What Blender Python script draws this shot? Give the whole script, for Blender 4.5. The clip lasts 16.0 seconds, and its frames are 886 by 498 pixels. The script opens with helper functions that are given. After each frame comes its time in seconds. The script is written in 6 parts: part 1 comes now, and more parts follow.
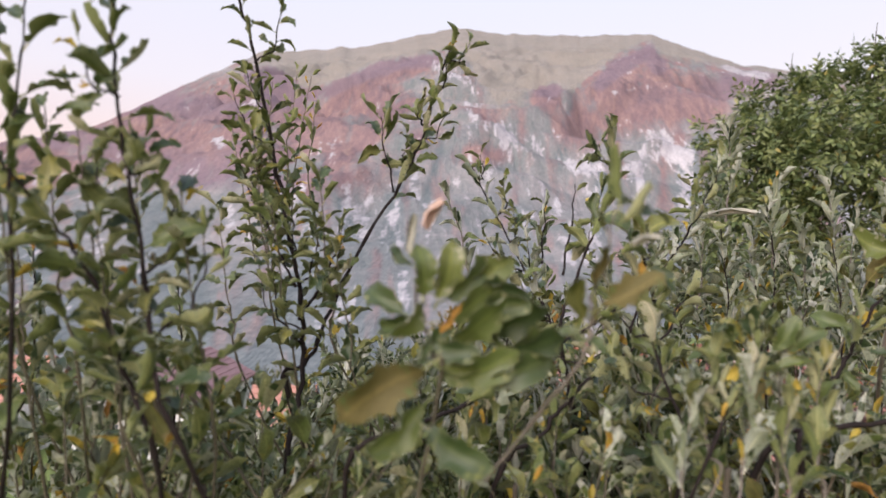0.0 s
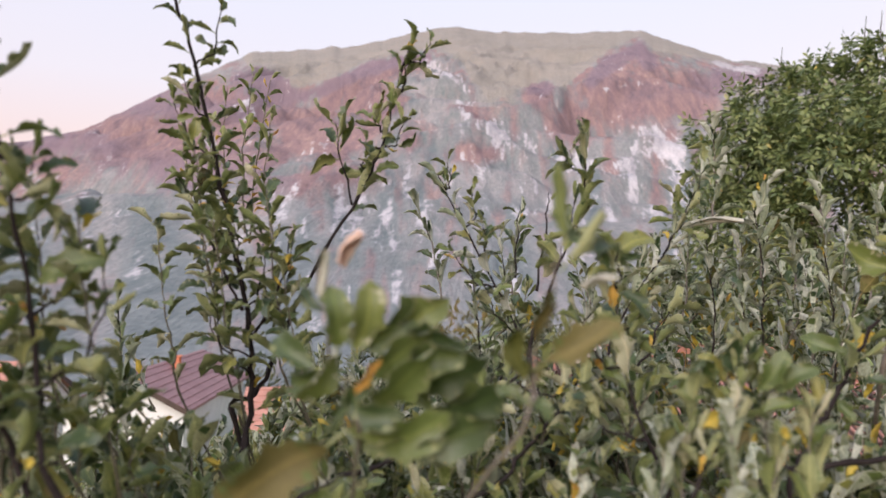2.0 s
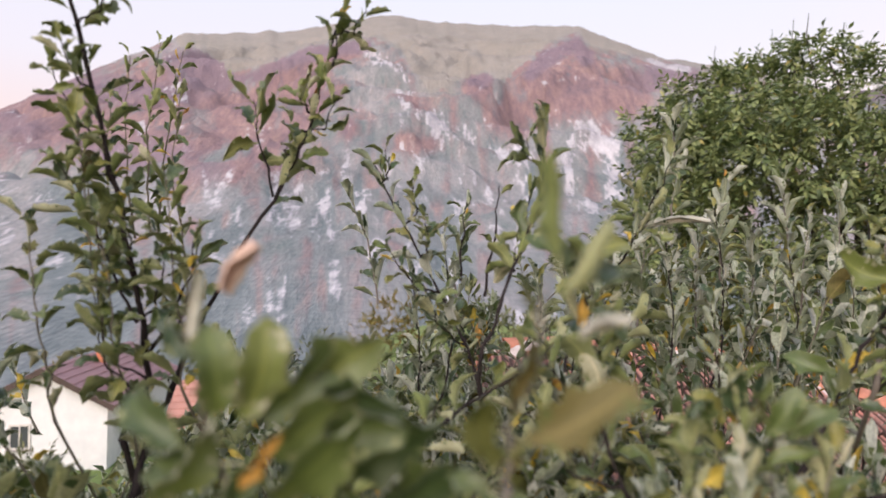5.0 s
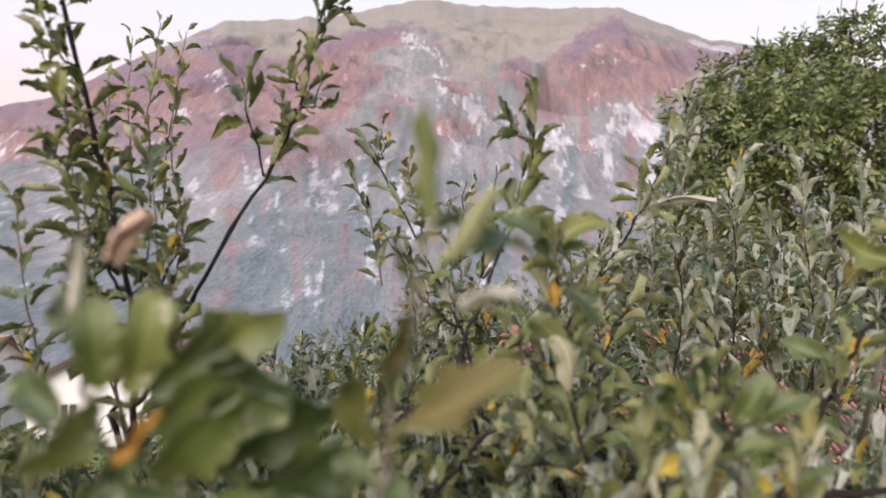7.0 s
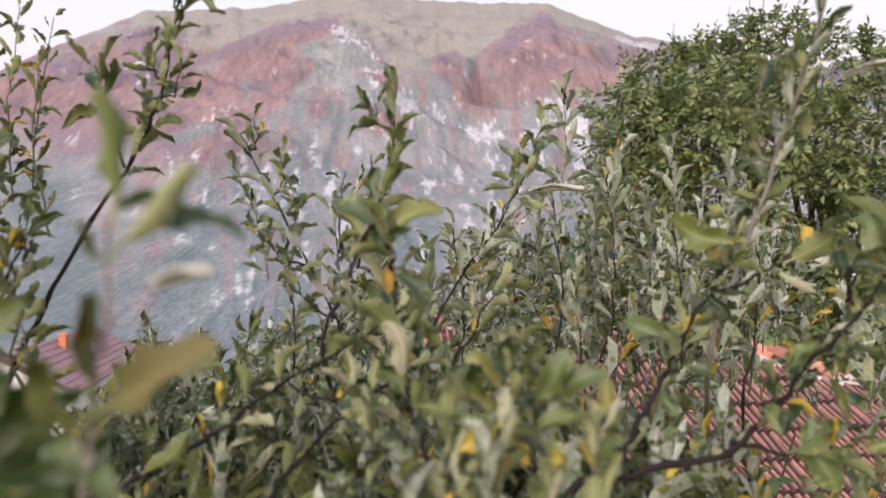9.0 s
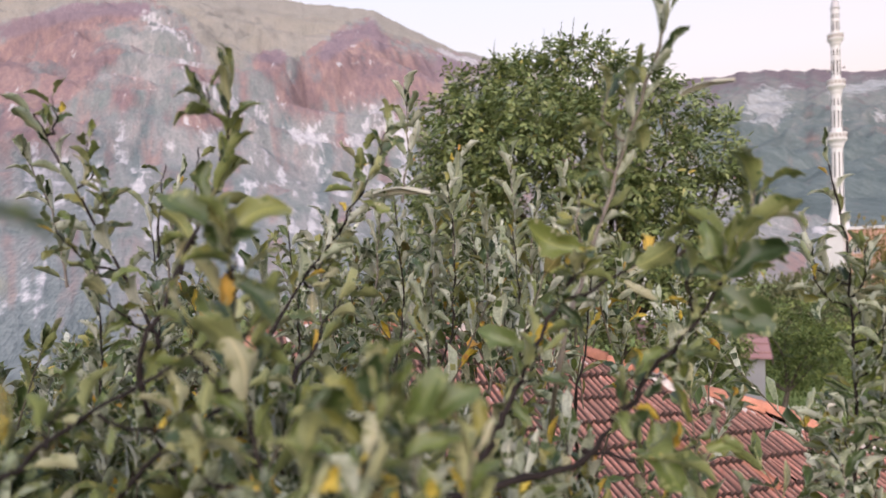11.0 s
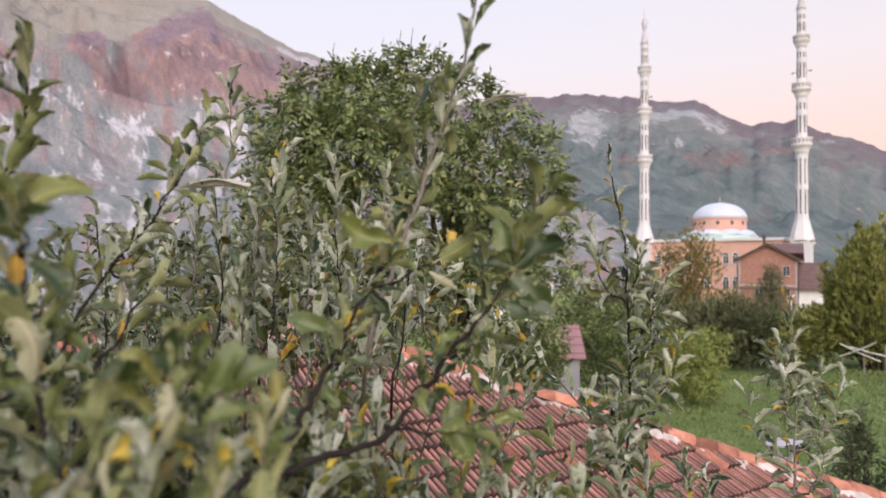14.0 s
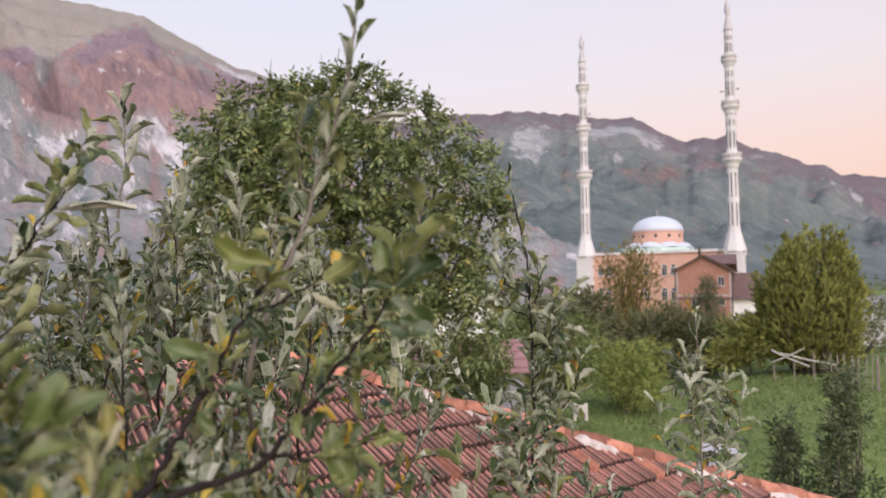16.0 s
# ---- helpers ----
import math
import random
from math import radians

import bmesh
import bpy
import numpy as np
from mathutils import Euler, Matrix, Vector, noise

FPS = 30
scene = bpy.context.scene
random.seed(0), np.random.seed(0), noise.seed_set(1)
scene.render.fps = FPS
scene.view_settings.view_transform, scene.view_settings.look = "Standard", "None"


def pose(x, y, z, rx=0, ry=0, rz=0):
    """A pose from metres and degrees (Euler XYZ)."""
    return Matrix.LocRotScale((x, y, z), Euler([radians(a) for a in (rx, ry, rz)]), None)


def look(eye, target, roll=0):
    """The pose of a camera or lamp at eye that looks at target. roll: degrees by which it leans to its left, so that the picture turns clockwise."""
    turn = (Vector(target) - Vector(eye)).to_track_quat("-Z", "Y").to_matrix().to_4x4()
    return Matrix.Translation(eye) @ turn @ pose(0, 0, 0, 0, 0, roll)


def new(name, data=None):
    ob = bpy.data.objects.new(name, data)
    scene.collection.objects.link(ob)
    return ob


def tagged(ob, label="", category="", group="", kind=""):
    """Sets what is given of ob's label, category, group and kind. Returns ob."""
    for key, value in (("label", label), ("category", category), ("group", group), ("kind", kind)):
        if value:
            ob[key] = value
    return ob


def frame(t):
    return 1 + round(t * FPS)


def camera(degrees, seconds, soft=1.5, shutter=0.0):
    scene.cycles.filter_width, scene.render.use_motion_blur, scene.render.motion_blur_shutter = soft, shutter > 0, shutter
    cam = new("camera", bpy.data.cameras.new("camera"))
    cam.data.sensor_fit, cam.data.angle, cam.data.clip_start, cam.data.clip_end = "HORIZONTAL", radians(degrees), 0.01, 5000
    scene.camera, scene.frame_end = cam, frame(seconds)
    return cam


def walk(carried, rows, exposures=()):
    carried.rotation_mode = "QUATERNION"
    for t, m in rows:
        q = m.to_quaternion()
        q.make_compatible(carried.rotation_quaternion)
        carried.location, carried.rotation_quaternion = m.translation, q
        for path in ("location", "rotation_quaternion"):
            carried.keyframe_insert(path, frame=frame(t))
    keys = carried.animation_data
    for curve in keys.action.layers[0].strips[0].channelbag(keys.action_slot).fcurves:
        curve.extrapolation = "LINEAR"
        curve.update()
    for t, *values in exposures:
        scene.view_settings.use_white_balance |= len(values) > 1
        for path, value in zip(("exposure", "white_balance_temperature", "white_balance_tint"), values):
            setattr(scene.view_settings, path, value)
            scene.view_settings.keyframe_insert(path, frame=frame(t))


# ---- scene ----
cam = camera(66.4, 16.0)
PATH = [
    (0, (0.178, -0.178, 5.168), (0.089, 1.816, 5.289), 0.8),
    (0.5, (0.21, -0.176, 5.173), (0.116, 1.818, 5.296), 0.5),
    (1, (0.231, -0.156, 5.186), (0.135, 1.838, 5.304), 0.1),
    (1.5, (0.241, -0.115, 5.199), (0.153, 1.88, 5.314), -0.1),
    (2, (0.24, -0.061, 5.213), (0.169, 1.934, 5.33), 0.0),
    (2.5, (0.226, -0.007, 5.221), (0.186, 1.989, 5.347), -0.0),
    (3, (0.228, 0.027, 5.237), (0.236, 2.022, 5.37), 0.2),
    (3.5, (0.227, 0.066, 5.246), (0.298, 2.06, 5.38), 0.4),
    (4, (0.225, 0.095, 5.245), (0.346, 2.087, 5.366), 0.0),
    (6.5, (0.295, 0.136, 5.238), (0.336, 2.135, 5.292), 0.8),
    (7, (0.321, 0.145, 5.235), (0.323, 2.144, 5.28), 0.5),
    (7.5, (0.348, 0.147, 5.233), (0.347, 2.147, 5.269), 0.2),
    (8, (0.384, 0.142, 5.23), (0.408, 2.141, 5.259), -0.1),
    (8.5, (0.411, 0.139, 5.228), (0.503, 2.137, 5.256), -0.3),
    (9, (0.438, 0.136, 5.226), (0.632, 2.127, 5.254), -0.6),
    (9.5, (0.459, 0.154, 5.229), (0.77, 2.13, 5.259), -0.7),
    (12, (0.394, 0.229, 5.228), (1.304, 2.009, 5.27), 0.4),
    (12.5, (0.396, 0.215, 5.224), (1.382, 1.955, 5.267), 0.7),
    (13, (0.418, 0.215, 5.216), (1.462, 1.92, 5.261), 0.7),
    (13.5, (0.418, 0.181, 5.214), (1.506, 1.858, 5.263), 0.7),
    (14, (0.424, 0.149, 5.207), (1.546, 1.804, 5.262), 0.6),
    (14.5, (0.443, 0.129, 5.205), (1.597, 1.76, 5.27), 0.3),
    (15, (0.456, 0.095, 5.205), (1.645, 1.702, 5.28), -0.0),
    (15.5, (0.487, 0.095, 5.209), (1.71, 1.676, 5.296), -0.3),
    (16, (0.505, 0.097, 5.212), (1.754, 1.656, 5.316), -0.6),
]
walk(cam, [(t, look(eye, target, roll)) for t, eye, target, roll in PATH],
     [(0, 0.15), (2, 0.13), (4, 0.14), (7, 0.23), (9.5, 0.25), (12.5, 0.14), (14, 0.09), (16, -0.01)])
cam.data.dof.use_dof = True
cam.data.dof.focus_distance = 2.5
cam.data.dof.aperture_fstop = 3.5


# ---- world and light: a clear sky shortly after sunset, its glow behind the camera ----
world = bpy.data.worlds.new("dusk_sky")
scene.world = world
world.use_nodes = True
wn, wl = world.node_tree.nodes, world.node_tree.links
wn.clear()
w_out = wn.new("ShaderNodeOutputWorld")
w_bg = wn.new("ShaderNodeBackground")
w_sky = wn.new("ShaderNodeTexSky")
w_sky.sky_type, w_sky.sun_disc = "NISHITA", False
w_sky.sun_elevation, w_sky.sun_rotation = radians(4), radians(205)
w_skys = wn.new("ShaderNodeVectorMath")
w_skys.operation = "SCALE"
w_skys.inputs["Scale"].default_value = 0.05
w_co = wn.new("ShaderNodeTexCoord")
w_sep = wn.new("ShaderNodeSeparateXYZ")
w_ramp = wn.new("ShaderNodeValToRGB")
w_add = wn.new("ShaderNodeVectorMath")
w_add.operation = "ADD"
SKY = [(0.0, (0.66, 0.42, 0.38)), (0.10, (0.81, 0.545, 0.51)), (0.18, (0.83, 0.625, 0.625)), (0.28, (0.78, 0.71, 0.79)),
       (0.42, (0.73, 0.72, 0.85)), (0.7, (0.62, 0.68, 0.84)), (1.0, (0.52, 0.61, 0.82))]
for i, (at_z, rgb) in enumerate(SKY):
    e = w_ramp.color_ramp.elements[i] if i < 2 else w_ramp.color_ramp.elements.new(at_z)
    e.position, e.color = at_z, (*rgb, 1)
wl.new(w_co.outputs["Generated"], w_sep.inputs[0])
wl.new(w_sep.outputs["Z"], w_ramp.inputs[0])
w_side = wn.new("ShaderNodeValToRGB")
w_side.color_ramp.elements[0].position, w_side.color_ramp.elements[0].color = 0.45, (1.0, 1.0, 1.0, 1)
w_side.color_ramp.elements[1].position, w_side.color_ramp.elements[1].color = 0.95, (1.06, 1.0, 0.93, 1)
w_warm = wn.new("ShaderNodeVectorMath")
w_warm.operation = "MULTIPLY"
wl.new(w_sep.outputs["X"], w_side.inputs[0])
wl.new(w_ramp.outputs[0], w_warm.inputs[0])
wl.new(w_side.outputs[0], w_warm.inputs[1])
wl.new(w_sky.outputs[0], w_skys.inputs[0])
wl.new(w_skys.outputs[0], w_add.inputs[0])
wl.new(w_warm.outputs[0], w_add.inputs[1])
wl.new(w_add.outputs[0], w_bg.inputs["Color"])
w_bg.inputs["Strength"].default_value = 1.0
wl.new(w_bg.outputs[0], w_out.inputs[0])

glow = new("afterglow_sun", bpy.data.lights.new("afterglow_sun", "SUN"))
glow.data.energy, glow.data.angle, glow.data.color = 3.9, radians(70), (1.0, 0.87, 0.82)
glow.matrix_world = look((-22, -42, 30), (0, 0, 0))


# ---- materials ----
def mat(name, base, rough=0.7, spec=0.3, metal=0.0):
    """A node material; returns it with its nodes, links and shader."""
    m = bpy.data.materials.new(name)
    m.use_nodes = True
    n, l = m.node_tree.nodes, m.node_tree.links
    b = n["Principled BSDF"]
    b.inputs["Base Color"].default_value = (*base, 1)
    b.inputs["Roughness"].default_value, b.inputs["Metallic"].default_value = rough, metal
    b.inputs["Specular IOR Level"].default_value = spec
    return m, n, l, b


def ramp(n, stops):
    r = n.new("ShaderNodeValToRGB")
    for i, (p, c) in enumerate(stops):
        e = r.color_ramp.elements[i] if i < 2 else r.color_ramp.elements.new(p)
        e.position, e.color = p, (*c, 1)
    return r


def noise_of(n, l, scale, detail=4, rough=0.6, vec=None):
    t = n.new("ShaderNodeTexNoise")
    t.inputs["Scale"].default_value, t.inputs["Detail"].default_value, t.inputs["Roughness"].default_value = scale, detail, rough
    if vec is None:
        vec = n.new("ShaderNodeTexCoord").outputs["Object"]
    l.new(vec, t.inputs["Vector"])
    return t.outputs["Fac"]


def mixed(n, l, fac, a, b, mode="MIX"):
    """A colour mix; fac, a and b are sockets or values."""
    m = n.new("ShaderNodeMix")
    m.data_type, m.blend_type = "RGBA", mode
    for sock, v in ((m.inputs[0], fac), (m.inputs[6], a), (m.inputs[7], b)):
        if isinstance(v, bpy.types.NodeSocket):
            l.new(v, sock)
        else:
            sock.default_value = v if isinstance(v, (int, float)) else (*v, 1)
    return m.outputs[2]


def bump(n, l, b, height, strength=0.3, dist=0.02):
    k = n.new("ShaderNodeBump")
    k.inputs["Strength"].default_value, k.inputs["Distance"].default_value = strength, dist
    l.new(height, k.inputs["Height"])
    l.new(k.outputs[0], b.inputs["Normal"])


def surface(name, dark, light, scale=8, rough=0.75, spec=0.3, fine=40, bumps=0.3, dist=0.01, metal=0.0, vary=0.0):
    """A mottled surface: two noises between two colours, with fine relief; vary: how far each piece of it differs."""
    m, n, l, b = mat(name, light, rough, spec, metal)
    co = n.new("ShaderNodeNewGeometry").outputs["Position"] if vary else n.new("ShaderNodeTexCoord").outputs["Object"]
    n1, n2 = noise_of(n, l, scale, 5, 0.6, co), noise_of(n, l, fine, 4, 0.6, co)
    r1 = ramp(n, [(0.3, dark), (0.7, light)])
    l.new(n1, r1.inputs[0])
    col = mixed(n, l, 0.35, r1.outputs[0], mixed(n, l, n2, dark, light))
    if vary:
        info = n.new("ShaderNodeObjectInfo").outputs["Random"]
        geo = n.new("ShaderNodeNewGeometry").outputs["Random Per Island"]
        s = n.new("ShaderNodeMath")
        s.operation = "ADD"
        l.new(info, s.inputs[0]), l.new(geo, s.inputs[1])
        f = n.new("ShaderNodeMath")
        f.operation = "FRACT"
        l.new(s.outputs[0], f.inputs[0])
        r2 = ramp(n, [(0.0, (1 - vary,) * 3), (1.0, (1 + vary * 0.6,) * 3)])
        l.new(f.outputs[0], r2.inputs[0])
        col = mixed(n, l, 1.0, col, r2.outputs[0], "MULTIPLY")
    l.new(col, b.inputs["Base Color"])
    if bumps:
        bump(n, l, b, n2, bumps, dist)
    return m


def leaf_mat(name, stops, rough=0.45, spec=0.4, thin=0.25, vein=0.25, grain=220, ribbed=False, down=0.0, rim=(0.40, 0.42, 0.33)):
    """Leaf skin: a hue of its own for each leaf, mottled, with light passing through."""
    m, n, l, b = mat(name, stops[0][1], rough, spec)
    b.inputs["Sheen Weight"].default_value, b.inputs["Sheen Roughness"].default_value, b.inputs["Sheen Tint"].default_value = down, 0.45, (0.86, 0.93, 1.0, 1)
    info = n.new("ShaderNodeObjectInfo").outputs["Random"]
    geo = n.new("ShaderNodeNewGeometry").outputs["Random Per Island"]
    s = n.new("ShaderNodeMath")
    s.operation = "ADD"
    l.new(info, s.inputs[0]), l.new(geo, s.inputs[1])
    f = n.new("ShaderNodeMath")
    f.operation = "FRACT"
    l.new(s.outputs[0], f.inputs[0])
    r = ramp(n, stops)
    l.new(f.outputs[0], r.inputs[0])
    co = n.new("ShaderNodeTexCoord").outputs["Object"]
    spot = noise_of(n, l, grain, 3, 0.6, co)
    if ribbed:
        off, along = n.new("ShaderNodeAttribute"), n.new("ShaderNodeAttribute")
        off.attribute_name, along.attribute_name = "off_rib", "along"
        k = n.new("ShaderNodeMath")
        k.operation = "MULTIPLY_ADD"
        l.new(off.outputs["Fac"], k.inputs[0])
        k.inputs[1].default_value = -0.42
        l.new(along.outputs["Fac"], k.inputs[2])
        w = n.new("ShaderNodeMath")
        w.operation = "MULTIPLY"
        l.new(k.outputs[0], w.inputs[0])
        w.inputs[1].default_value = 46.0
        sn = n.new("ShaderNodeMath")
        sn.operation = "SINE"
        l.new(w.outputs[0], sn.inputs[0])
        veins = ramp(n, [(0.0, (0.0,) * 3), (0.75, (0.15,) * 3), (1.0, (1.0,) * 3)])
        l.new(sn.outputs[0], veins.inputs[0])
        rib = ramp(n, [(0.0, (1.0,) * 3), (0.05, (0.9,) * 3), (0.12, (0.0,) * 3)])
        l.new(off.outputs["Fac"], rib.inputs[0])
        edge = ramp(n, [(0.80, (0.0,) * 3), (1.0, (1.0,) * 3)])
        l.new(off.outputs["Fac"], edge.inputs[0])
        lines = mixed(n, l, 1.0, rib.outputs[0], mixed(n, l, 0.28, (0.0,) * 3, veins.outputs[0]), "ADD")
    r2 = ramp(n, [(0.35, (1 - vein,) * 3), (0.7, (1 + vein,) * 3)])
    l.new(spot, r2.inputs[0])
    col = mixed(n, l, 1.0, r.outputs[0], r2.outputs[0], "MULTIPLY")
    if ribbed:
        col = mixed(n, l, mixed(n, l, 1.0, lines, (0.55,) * 3, "MULTIPLY"), col, mixed(n, l, 1.0, col, (1.9, 1.75, 1.7), "MULTIPLY"))
        col = mixed(n, l, mixed(n, l, 1.0, edge.outputs[0], (0.5,) * 3, "MULTIPLY"), col, mixed(n, l, 0.5, mixed(n, l, 1.0, col, (1.3, 1.2, 1.1), "MULTIPLY"), rim))
        spot = mixed(n, l, 0.5, spot, lines)
    l.new(col, b.inputs["Base Color"])
    tr = n.new("ShaderNodeBsdfTranslucent")
    l.new(col, tr.inputs["Color"])
    mx = n.new("ShaderNodeMixShader")
    mx.inputs[0].default_value = thin
    l.new(b.outputs[0], mx.inputs[1]), l.new(tr.outputs[0], mx.inputs[2])
    l.new(mx.outputs[0], n["Material Output"].inputs["Surface"])
    bump(n, l, b, spot, 0.3, 0.001)
    return m


M_LEAF = leaf_mat("apple_leaf_upper", [(0.0, (0.026, 0.052, 0.020)), (0.25, (0.071, 0.112, 0.034)), (0.5, (0.142, 0.185, 0.05)), (0.65, (0.037, 0.068, 0.028)), (0.85, (0.174, 0.21, 0.058)), (1.0, (0.305, 0.285, 0.078))], 0.38, 0.7, 0.36, 0.25, 220, True, 0.06, (0.240, 0.25, 0.14))
M_LEAF_UNDER = leaf_mat("apple_leaf_underside", [(0.0, (0.120, 0.155, 0.05)), (0.4, (0.207, 0.235, 0.09)), (0.75, (0.305, 0.32, 0.16)), (1.0, (0.436, 0.42, 0.30))], 0.75, 0.2, 0.30, 0.25, 220, True, 0.3)
M_LEAF_DOWNY = leaf_mat("apple_leaf_downy_underside", [(0.0, (0.22, 0.26, 0.16)), (0.35, (0.36, 0.40, 0.29)), (0.7, (0.47, 0.50, 0.41)), (1.0, (0.58, 0.60, 0.54))], 0.75, 0.2, 0.30, 0.25, 220, True, 0.5)
M_LEAF_YELLOW = leaf_mat("apple_leaf_yellow", [(0.0, (0.50, 0.37, 0.05)), (0.45, (0.56, 0.46, 0.10)), (0.75, (0.54, 0.36, 0.07)), (1.0, (0.52, 0.28, 0.10))], 0.55, 0.3, 0.35, 0.35, 60, True, 0.0, (0.50, 0.38, 0.10))
M_LEAF_BROWN = leaf_mat("apple_leaf_bronze", [(0.0, (0.085, 0.10, 0.028)), (0.6, (0.12, 0.122, 0.036)), (1.0, (0.165, 0.135, 0.055))], 0.6, 0.25, 0.25, 0.3, 60, True, 0.0, (0.15, 0.145, 0.06))
M_WALNUT = leaf_mat("walnut_leaflet", [(0.0, (0.046, 0.074, 0.027)), (0.4, (0.132, 0.174, 0.064)), (0.8, (0.24, 0.28, 0.105)), (0.985, (0.27, 0.30, 0.135)), (1.0, (0.42, 0.32, 0.07))], 0.45, 0.4, 0.2, 0.2, 12)
M_BUSH = leaf_mat("bush_leaf", [(0.0, (0.05, 0.08, 0.022)), (0.5, (0.12, 0.16, 0.048)), (1.0, (0.20, 0.24, 0.08))], 0.6, 0.3, 0.2, 0.2, 8)
M_SAPLING = leaf_mat("plum_leaf", [(0.0, (0.045, 0.066, 0.03)), (0.5, (0.085, 0.11, 0.052)), (1.0, (0.14, 0.16, 0.08))], 0.5, 0.4, 0.2, 0.2, 8)
M_BUSH_LIME = leaf_mat("bush_leaf_yellow_green", [(0.0, (0.09, 0.13, 0.028)), (0.5, (0.22, 0.275, 0.072)), (1.0, (0.36, 0.36, 0.11))], 0.6, 0.3, 0.2, 0.2, 8)
M_WILLOW = leaf_mat("willow_leaf", [(0.0, (0.10, 0.125, 0.034)), (0.5, (0.235, 0.258, 0.072)), (1.0, (0.41, 0.39, 0.12))], 0.6, 0.3, 0.2, 0.2, 8)
M_LEAF_PALE = surface("withered_pale_leaf", (0.30, 0.29, 0.24), (0.50, 0.48, 0.42), 60, 0.8, 0.2, 300, 0.4, 0.001)
M_LEAF_PINK = surface("withered_pink_leaf", (0.42, 0.28, 0.22), (0.58, 0.42, 0.35), 60, 0.8, 0.2, 300, 0.4, 0.001)
M_BUSH_DULL = leaf_mat("bush_leaf_greyish", [(0.0, (0.06, 0.075, 0.036)), (0.5, (0.14, 0.155, 0.078)), (1.0, (0.23, 0.22, 0.12))], 0.7, 0.2, 0.2, 0.2, 8)
M_BUSH_RUST = leaf_mat("bush_leaf_autumn", [(0.0, (0.11, 0.10, 0.04)), (0.5, (0.21, 0.19, 0.06)), (1.0, (0.28, 0.18, 0.07))], 0.7, 0.2, 0.2, 0.2, 8)
M_BARK = surface("apple_twig_bark", (0.010, 0.008, 0.008), (0.034, 0.026, 0.026), 60, 0.8, 0.12, 300, 0.4, 0.001)
M_BARK_GREY = surface("apple_twig_downy_bark", (0.12, 0.10, 0.09), (0.25, 0.22, 0.20), 60, 0.85, 0.2, 300, 0.4, 0.001)
M_TWIG = surface("young_twig_bark", (0.06, 0.05, 0.04), (0.15, 0.135, 0.10), 60, 0.8, 0.2, 300, 0.4, 0.001)
M_TRUNK = surface("tree_bark", (0.05, 0.042, 0.036), (0.14, 0.12, 0.10), 6, 0.9, 0.2, 40, 0.8, 0.02)


def groove(m):
    """Paints the shade of a tile's troughs, noses and course gaps dark, with grime at its lower end: its own height
    attribute tells where.
    """
    n, l = m.node_tree.nodes, m.node_tree.links
    b = n["Principled BSDF"]
    col = b.inputs["Base Color"].links[0].from_socket
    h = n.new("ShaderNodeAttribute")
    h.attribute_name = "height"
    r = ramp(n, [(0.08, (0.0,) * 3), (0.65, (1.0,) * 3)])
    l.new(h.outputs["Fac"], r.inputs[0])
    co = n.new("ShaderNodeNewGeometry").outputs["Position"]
    groove_shade = mixed(n, l, noise_of(n, l, 25, 3, 0.6, co), (0.026, 0.021, 0.021), (0.10, 0.062, 0.056))
    worn = mixed(n, l, noise_of(n, l, 14, 4, 0.6, co), col, (0.60, 0.36, 0.30))
    worn = mixed(n, l, 0.6, col, worn)
    crust, broad = ramp(n, [(0.60, (0.0,) * 3), (0.66, (1.0,) * 3)]), ramp(n, [(0.42, (0.0,) * 3), (0.62, (0.5,) * 3)])
    l.new(noise_of(n, l, 32, 5, 0.7, co), crust.inputs[0])
    l.new(noise_of(n, l, 2.2, 4, 0.6, co), broad.inputs[0])
    worn = mixed(n, l, crust.outputs[0], worn, (0.50, 0.44, 0.42))
    worn = mixed(n, l, broad.outputs[0], worn, mixed(n, l, noise_of(n, l, 40, 4, 0.7, co), (0.06, 0.045, 0.045), (0.26, 0.15, 0.13)))
    l.new(mixed(n, l, r.outputs[0], groove_shade, worn), b.inputs["Base Color"])


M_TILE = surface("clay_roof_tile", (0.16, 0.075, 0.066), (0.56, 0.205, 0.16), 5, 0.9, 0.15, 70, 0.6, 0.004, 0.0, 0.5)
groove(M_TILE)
M_CAP = surface("clay_ridge_tile", (0.22, 0.10, 0.075), (0.56, 0.245, 0.17), 9, 0.85, 0.2, 60, 0.8, 0.008, 0.0, 0.5)
M_MORTAR = surface("weathered_lime_mortar", (0.24, 0.18, 0.17), (0.74, 0.68, 0.66), 6, 0.95, 0.1, 60, 0.9, 0.01)
M_PLASTER = surface("white_lime_plaster", (0.62, 0.62, 0.64), (0.80, 0.79, 0.79), 1.5, 0.9, 0.2, 20, 0.2, 0.004)
M_GREYWALL = surface("grey_rendered_wall", (0.22, 0.22, 0.25), (0.34, 0.34, 0.37), 1.5, 0.9, 0.2, 20, 0.3, 0.004)
M_PINK = surface("salmon_render", (0.53, 0.315, 0.25), (0.63, 0.395, 0.325), 0.5, 0.9, 0.2, 12, 0.2, 0.004)
M_MINARET = surface("pale_minaret_stone", (0.52, 0.51, 0.54), (0.66, 0.65, 0.67), 0.5, 0.8, 0.25, 8, 0.3, 0.01)
M_SPIRE = surface("grey_lead_spire", (0.38, 0.37, 0.41), (0.52, 0.51, 0.55), 0.6, 0.6, 0.4, 8, 0.2, 0.01)
M_DOME = surface("bluish_lead_sheet", (0.46, 0.50, 0.60), (0.62, 0.66, 0.76), 0.6, 0.45, 0.5, 6, 0.2, 0.01)
M_COPPER = surface("pale_green_roof_sheet", (0.36, 0.52, 0.48), (0.55, 0.68, 0.62), 0.6, 0.6, 0.4, 6, 0.2, 0.01)
